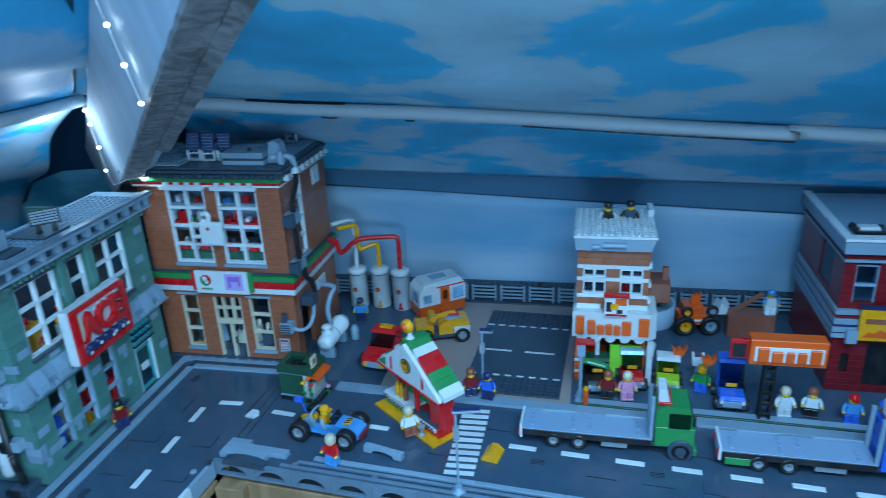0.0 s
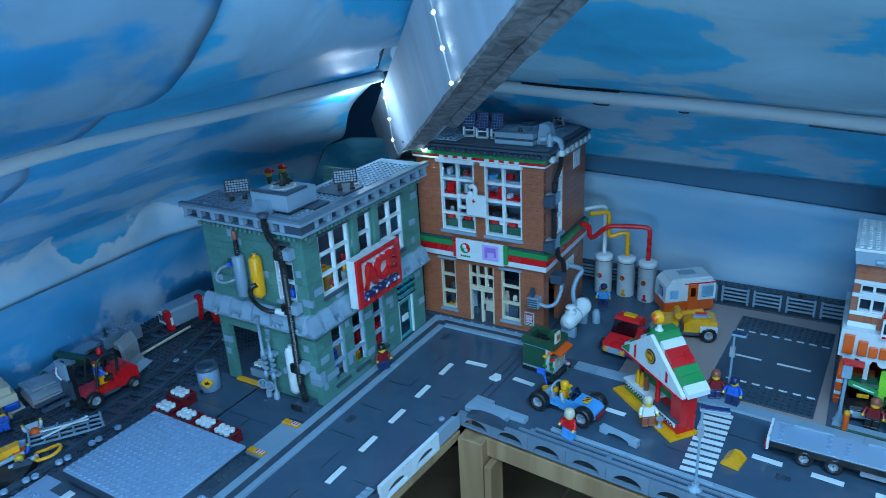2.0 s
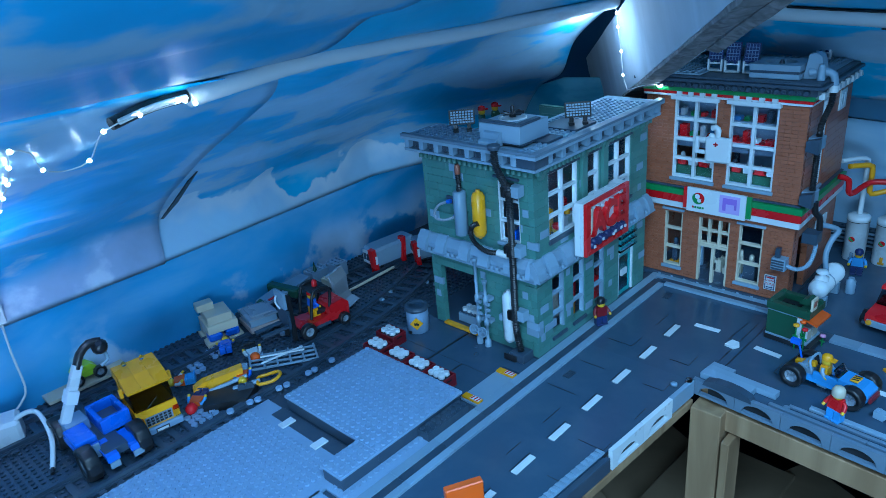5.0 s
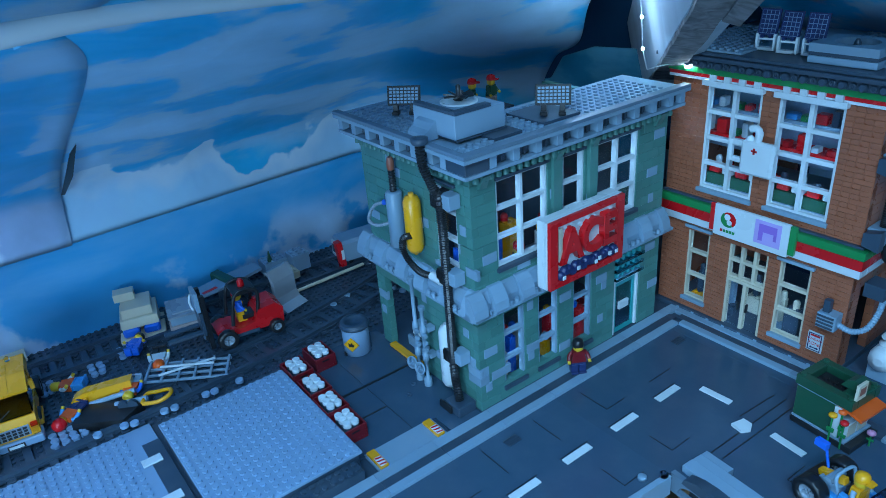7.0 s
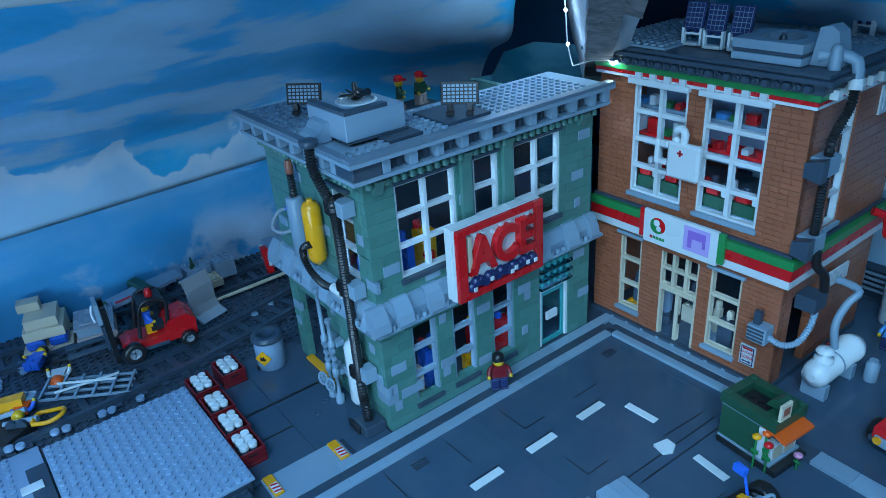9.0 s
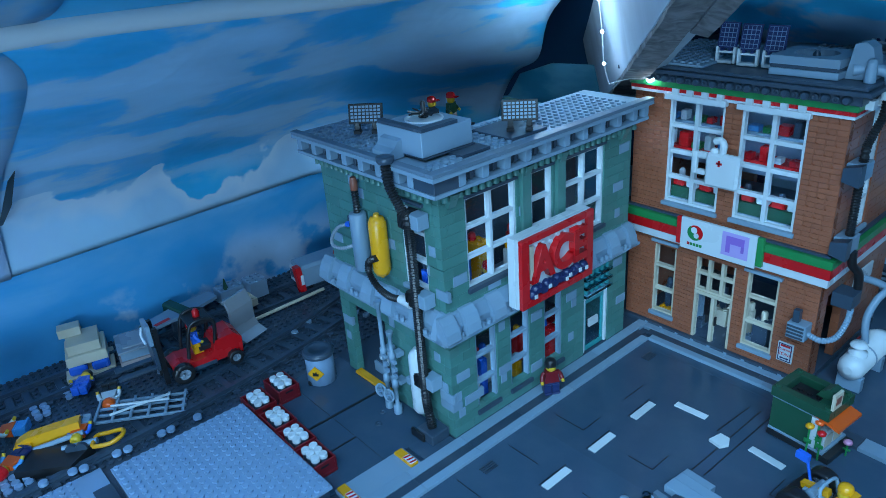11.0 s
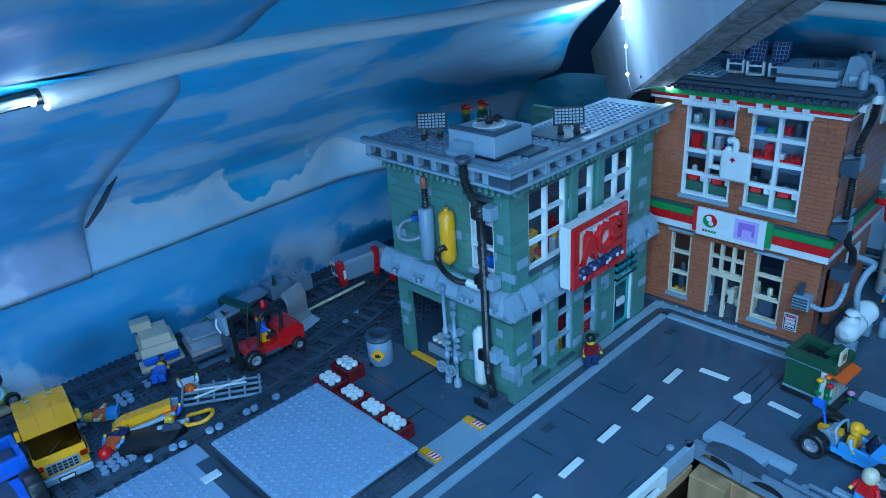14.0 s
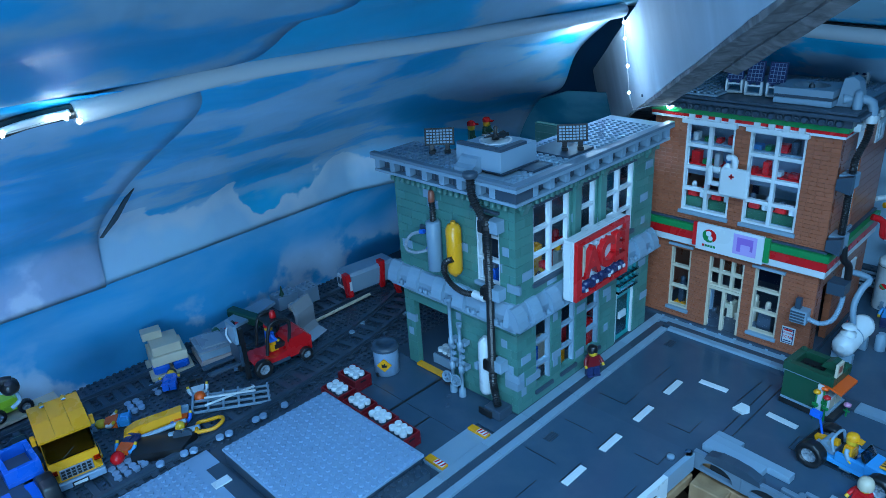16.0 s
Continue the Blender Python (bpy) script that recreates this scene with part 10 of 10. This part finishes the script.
def along_beam(section, k0, k1, rough, seed, n=60):
    """A section drawn along the beam with uneven arrises."""
    v, f, m = [], [], len(section)
    for i in range(n + 1):
        k = k0 + (k1 - k0) * i / n
        for j, q in enumerate(section):
            p = BA + q + BD * k
            w = noise.noise_vector(p * 22 + Vector((seed, j, 0))) * rough + noise.noise_vector(p * 90 + Vector((j, seed, 0))) * rough * 0.4
            v.append(p + w)
    for i in range(n):
        f += [(i * m + j, i * m + (j + 1) % m, (i + 1) * m + (j + 1) % m, (i + 1) * m + j) for j in range(m)]
    f += [tuple(range(m)), tuple(range(n * m, n * m + m))[::-1]]
    return Shape().add(v, f)

beam = thing("roof_beam", "wide white painted attic beam with rough grey underside", "beam")
part("board", along_beam([BL * 0.045, BL * 0.5, BL, BL + BN * 1.7, BN * 1.7 + BL * 0.1, BN + BL * 0.045], -0.34, 1.15, 0.0007, 1), PAINT, beam)
part("underside", along_beam([Vector((0, 0, 0)), BL * 0.04, BN + BL * 0.04, BN], -0.16, 1.15, 0.0018, 5, 160), ROUGHWOOD, beam, "rough grey timber underside")
part("batten", along_beam([BN * 0.9 - BL * 0.02, BN * 1.02 + BL * 0.03, BN * 1.5 + BL * 0.03, BN * 1.4 - BL * 0.05], 0.155, 1.15, 0.0012, 9, 90), ROUGHWOOD, beam, "rough lath fixed along the underside")

def led_string(name, pts, every, label, violet=()):
    s = thing(name, label, "light string")
    part("wire", Shape().tube(pts, 0.0006, 5, step=0.01), CABLE, s)
    r = 0.0017
    prof = [(0.0004, -r), (r * 0.8, -r * 0.6), (r, 0), (r * 0.8, r * 0.6), (0.0004, r)]
    bulb = Shape().lathe(prof, n=10).mesh("led", LEDW)
    bulb_v = Shape().lathe(prof, n=10).mesh("led", LEDV)
    for i, p in enumerate(every):
        o = new("led", bulb_v if i in violet else bulb)
        o.parent, o.matrix_basis = s, Matrix.Translation(p)
    return s

bunch = random.Random(12)
hang = [(-0.696, 0.790, 0.392), (-0.690, 0.790, 0.372), (-0.688, 0.790, 0.354), (-0.682, 0.789, 0.323), (-0.678, 0.788, 0.292), (-0.671, 0.788, 0.272)]
led_string("led_string", hang, [hang[1], hang[2], hang[3], hang[4]] + [(-0.726, 0.790, 0.430), (-0.718, 0.790, 0.420), (-0.711, 0.790, 0.411), (-0.697, 0.787, 0.404)] + [(-0.696 + bunch.uniform(-0.012, 0.010), 0.788 + bunch.uniform(-0.008, 0.006), 0.392 + bunch.uniform(-0.010, 0.012)) for k in range(16)], "bright white LED string bunched at the pipe end and hanging down")
OFF = Vector((-0.004, -0.006, -0.001))
up = [BA + BL * f + BD * k + OFF for f, k in ((0.02, 0.365), (0.31, 0.377), (0.60, 0.389), (0.88, 0.400), (1.04, 0.41))]
led_string("led_string", up, up[:4], "white LEDs on a thin wire across the beam face")
reel = [(-0.690, 0.172, 0.389), (-0.690, 0.136, 0.3865), (-0.692, 0.109, 0.381), (-0.75, 0.114, 0.350), (-0.78, 0.104, 0.340), (-0.76, 0.083, 0.350), (-0.705, 0.063, 0.376), (-0.690, 0.048, 0.383), (-0.750, 0.059, 0.360), (-0.794, 0.065, 0.338), (-0.831, 0.067, 0.319), (-0.874, 0.071, 0.298), (-0.902, 0.071, 0.281), (-0.932, 0.071, 0.263), (-0.960, 0.069, 0.245), (-0.981, 0.069, 0.229)]
led_string("led_string", reel, [reel[0], (-0.688, 0.166, 0.391), (-0.687, 0.178, 0.386)] + [reel[k] for k in (1, 2, 3, 5, 7, 8, 9, 10, 11, 12, 13, 14, 15)], "white and violet LED string looped along the wallpaper", (11, 12))
# black and white bracket where the pipe starts, dark foil beside the beam
br = thing("pipe_bracket", "black and white strip in the gap of the pipe", "bracket")
part("strip", Shape().tube([(-0.700, 0.118, 0.383), (-0.703, 0.150, 0.3885), (-0.700, 0.180, 0.3905)], 0.0048, 8), BLACK, br)
part("tape", Shape().tube([(-0.694, 0.122, 0.3845), (-0.6965, 0.150, 0.389), (-0.694, 0.176, 0.391)], 0.0022, 8), WHITE, br, "white tape")
fa, fb = BA + BL * 1.02 + Vector((-0.010, 0.006, 0.006)), BA + BL * 1.02 + BD * 1.0 + Vector((-0.010, 0.006, 0.006))
hung("dark_foil", [fa + Vector((-0.004, -0.004, 0.0)), fb + Vector((-0.004, -0.004, 0))], [fa + Vector((-0.030, 0.004, 0.022)), fb + Vector((-0.040, 0.004, 0.034))], DRAPE, "dark blue glossy foil draped beside the beam", bow=0.004, sag=0.006, nu=60, nv=8)
# solid black sliver in place of the dark inside of the tear
solid("torn_flap", Shape().prism([(0.2725, 0.188), (0.2760, 0.187), (0.2845, 0.215), (0.2880, 0.262), (0.2820, 0.250), (0.2765, 0.212)], 0, -0.0012, 0.0012).moved(Matrix(((1, 0, 1.30, -1.2755), (0, 1, 0, 0), (0, 0, 1, 0), (0, 0, 0, 1)))), BLACK, "black sliver painted as the shade in the torn wallpaper slit", "tear", kind="structure")
# power box and its cable
pb = thing("power_adapter", "white power adapter box with white cables", "power adapter", Matrix.Translation((-1.0220, 0.0270, 0.0012)) @ pose(0, 0, 0, 0, 0, -18))
part("box", Shape().box(-0.017, -0.024, 0, 0.017, 0.024, 0.030, 0.004), WHITE, pb)
cab_ = thing("white_cable", "white cable hanging from the LED strip to the table", "cable")
part("thin_cable", Shape().tube([(-1.036, 0.070, 0.136), (-1.030, 0.0675, 0.098), (-1.030, 0.068, 0.050), (-1.030, 0.059, 0.034), (-1.026, 0.044, 0.026)], 0.0013, 7, step=0.004), CABLE, cab_)
part("thick_cable", Shape().tube([(-1.010, 0.036, 0.026), (-1.004, 0.054, 0.034), (-0.990, 0.064, 0.034), (-0.954, 0.061, 0.020), (-0.921, 0.046, 0.005)], 0.0028, 8, step=0.004), WHITE, cab_)
part("plug", Shape().cyl((-0.921, 0.046, 0.005), (-0.914, 0.043, 0.0035), 0.0022, 8), BLACK, cab_)
ls_ = thing("led_strip", "clear LED strip end with bright white lights", "light strip")
part("strip", Shape().tube([(-0.981, 0.069, 0.229), (-1.016, 0.070, 0.201), (-1.033, 0.070, 0.158)], 0.0042, 8), CABLE, ls_)
part("connector", Shape().box(-1.040, 0.065, 0.132, -1.030, 0.075, 0.156, 0.001), WHITE, ls_)
for p in ((-0.984, 0.069, 0.224), (-1.010, 0.0695, 0.203), (-1.028, 0.0695, 0.168)):
    part("led", Shape().lathe([(0.0004, -0.004), (0.0032, -0.0024), (0.004, 0), (0.0032, 0.0024), (0.0004, 0.004)], p, 10), LEDW, ls_)
lb_ = thing("corner_led", "bright white LED resting on the parapet corner of the brick building", "light", Matrix.Translation((-0.6285, 0.7965, 0.2800)))
part("bulb", Shape().lathe([(0.0004, -0.0034), (0.0030, -0.002), (0.0038, 0), (0.0030, 0.002), (0.0004, 0.0034)], n=12), LEDW, lb_)
part("wire", Shape().tube([(0, 0, 0.001), (-0.018, -0.006, 0.000), (-0.0425, -0.0085, -0.008)], 0.0005, 5, step=0.006), CABLE, lb_)
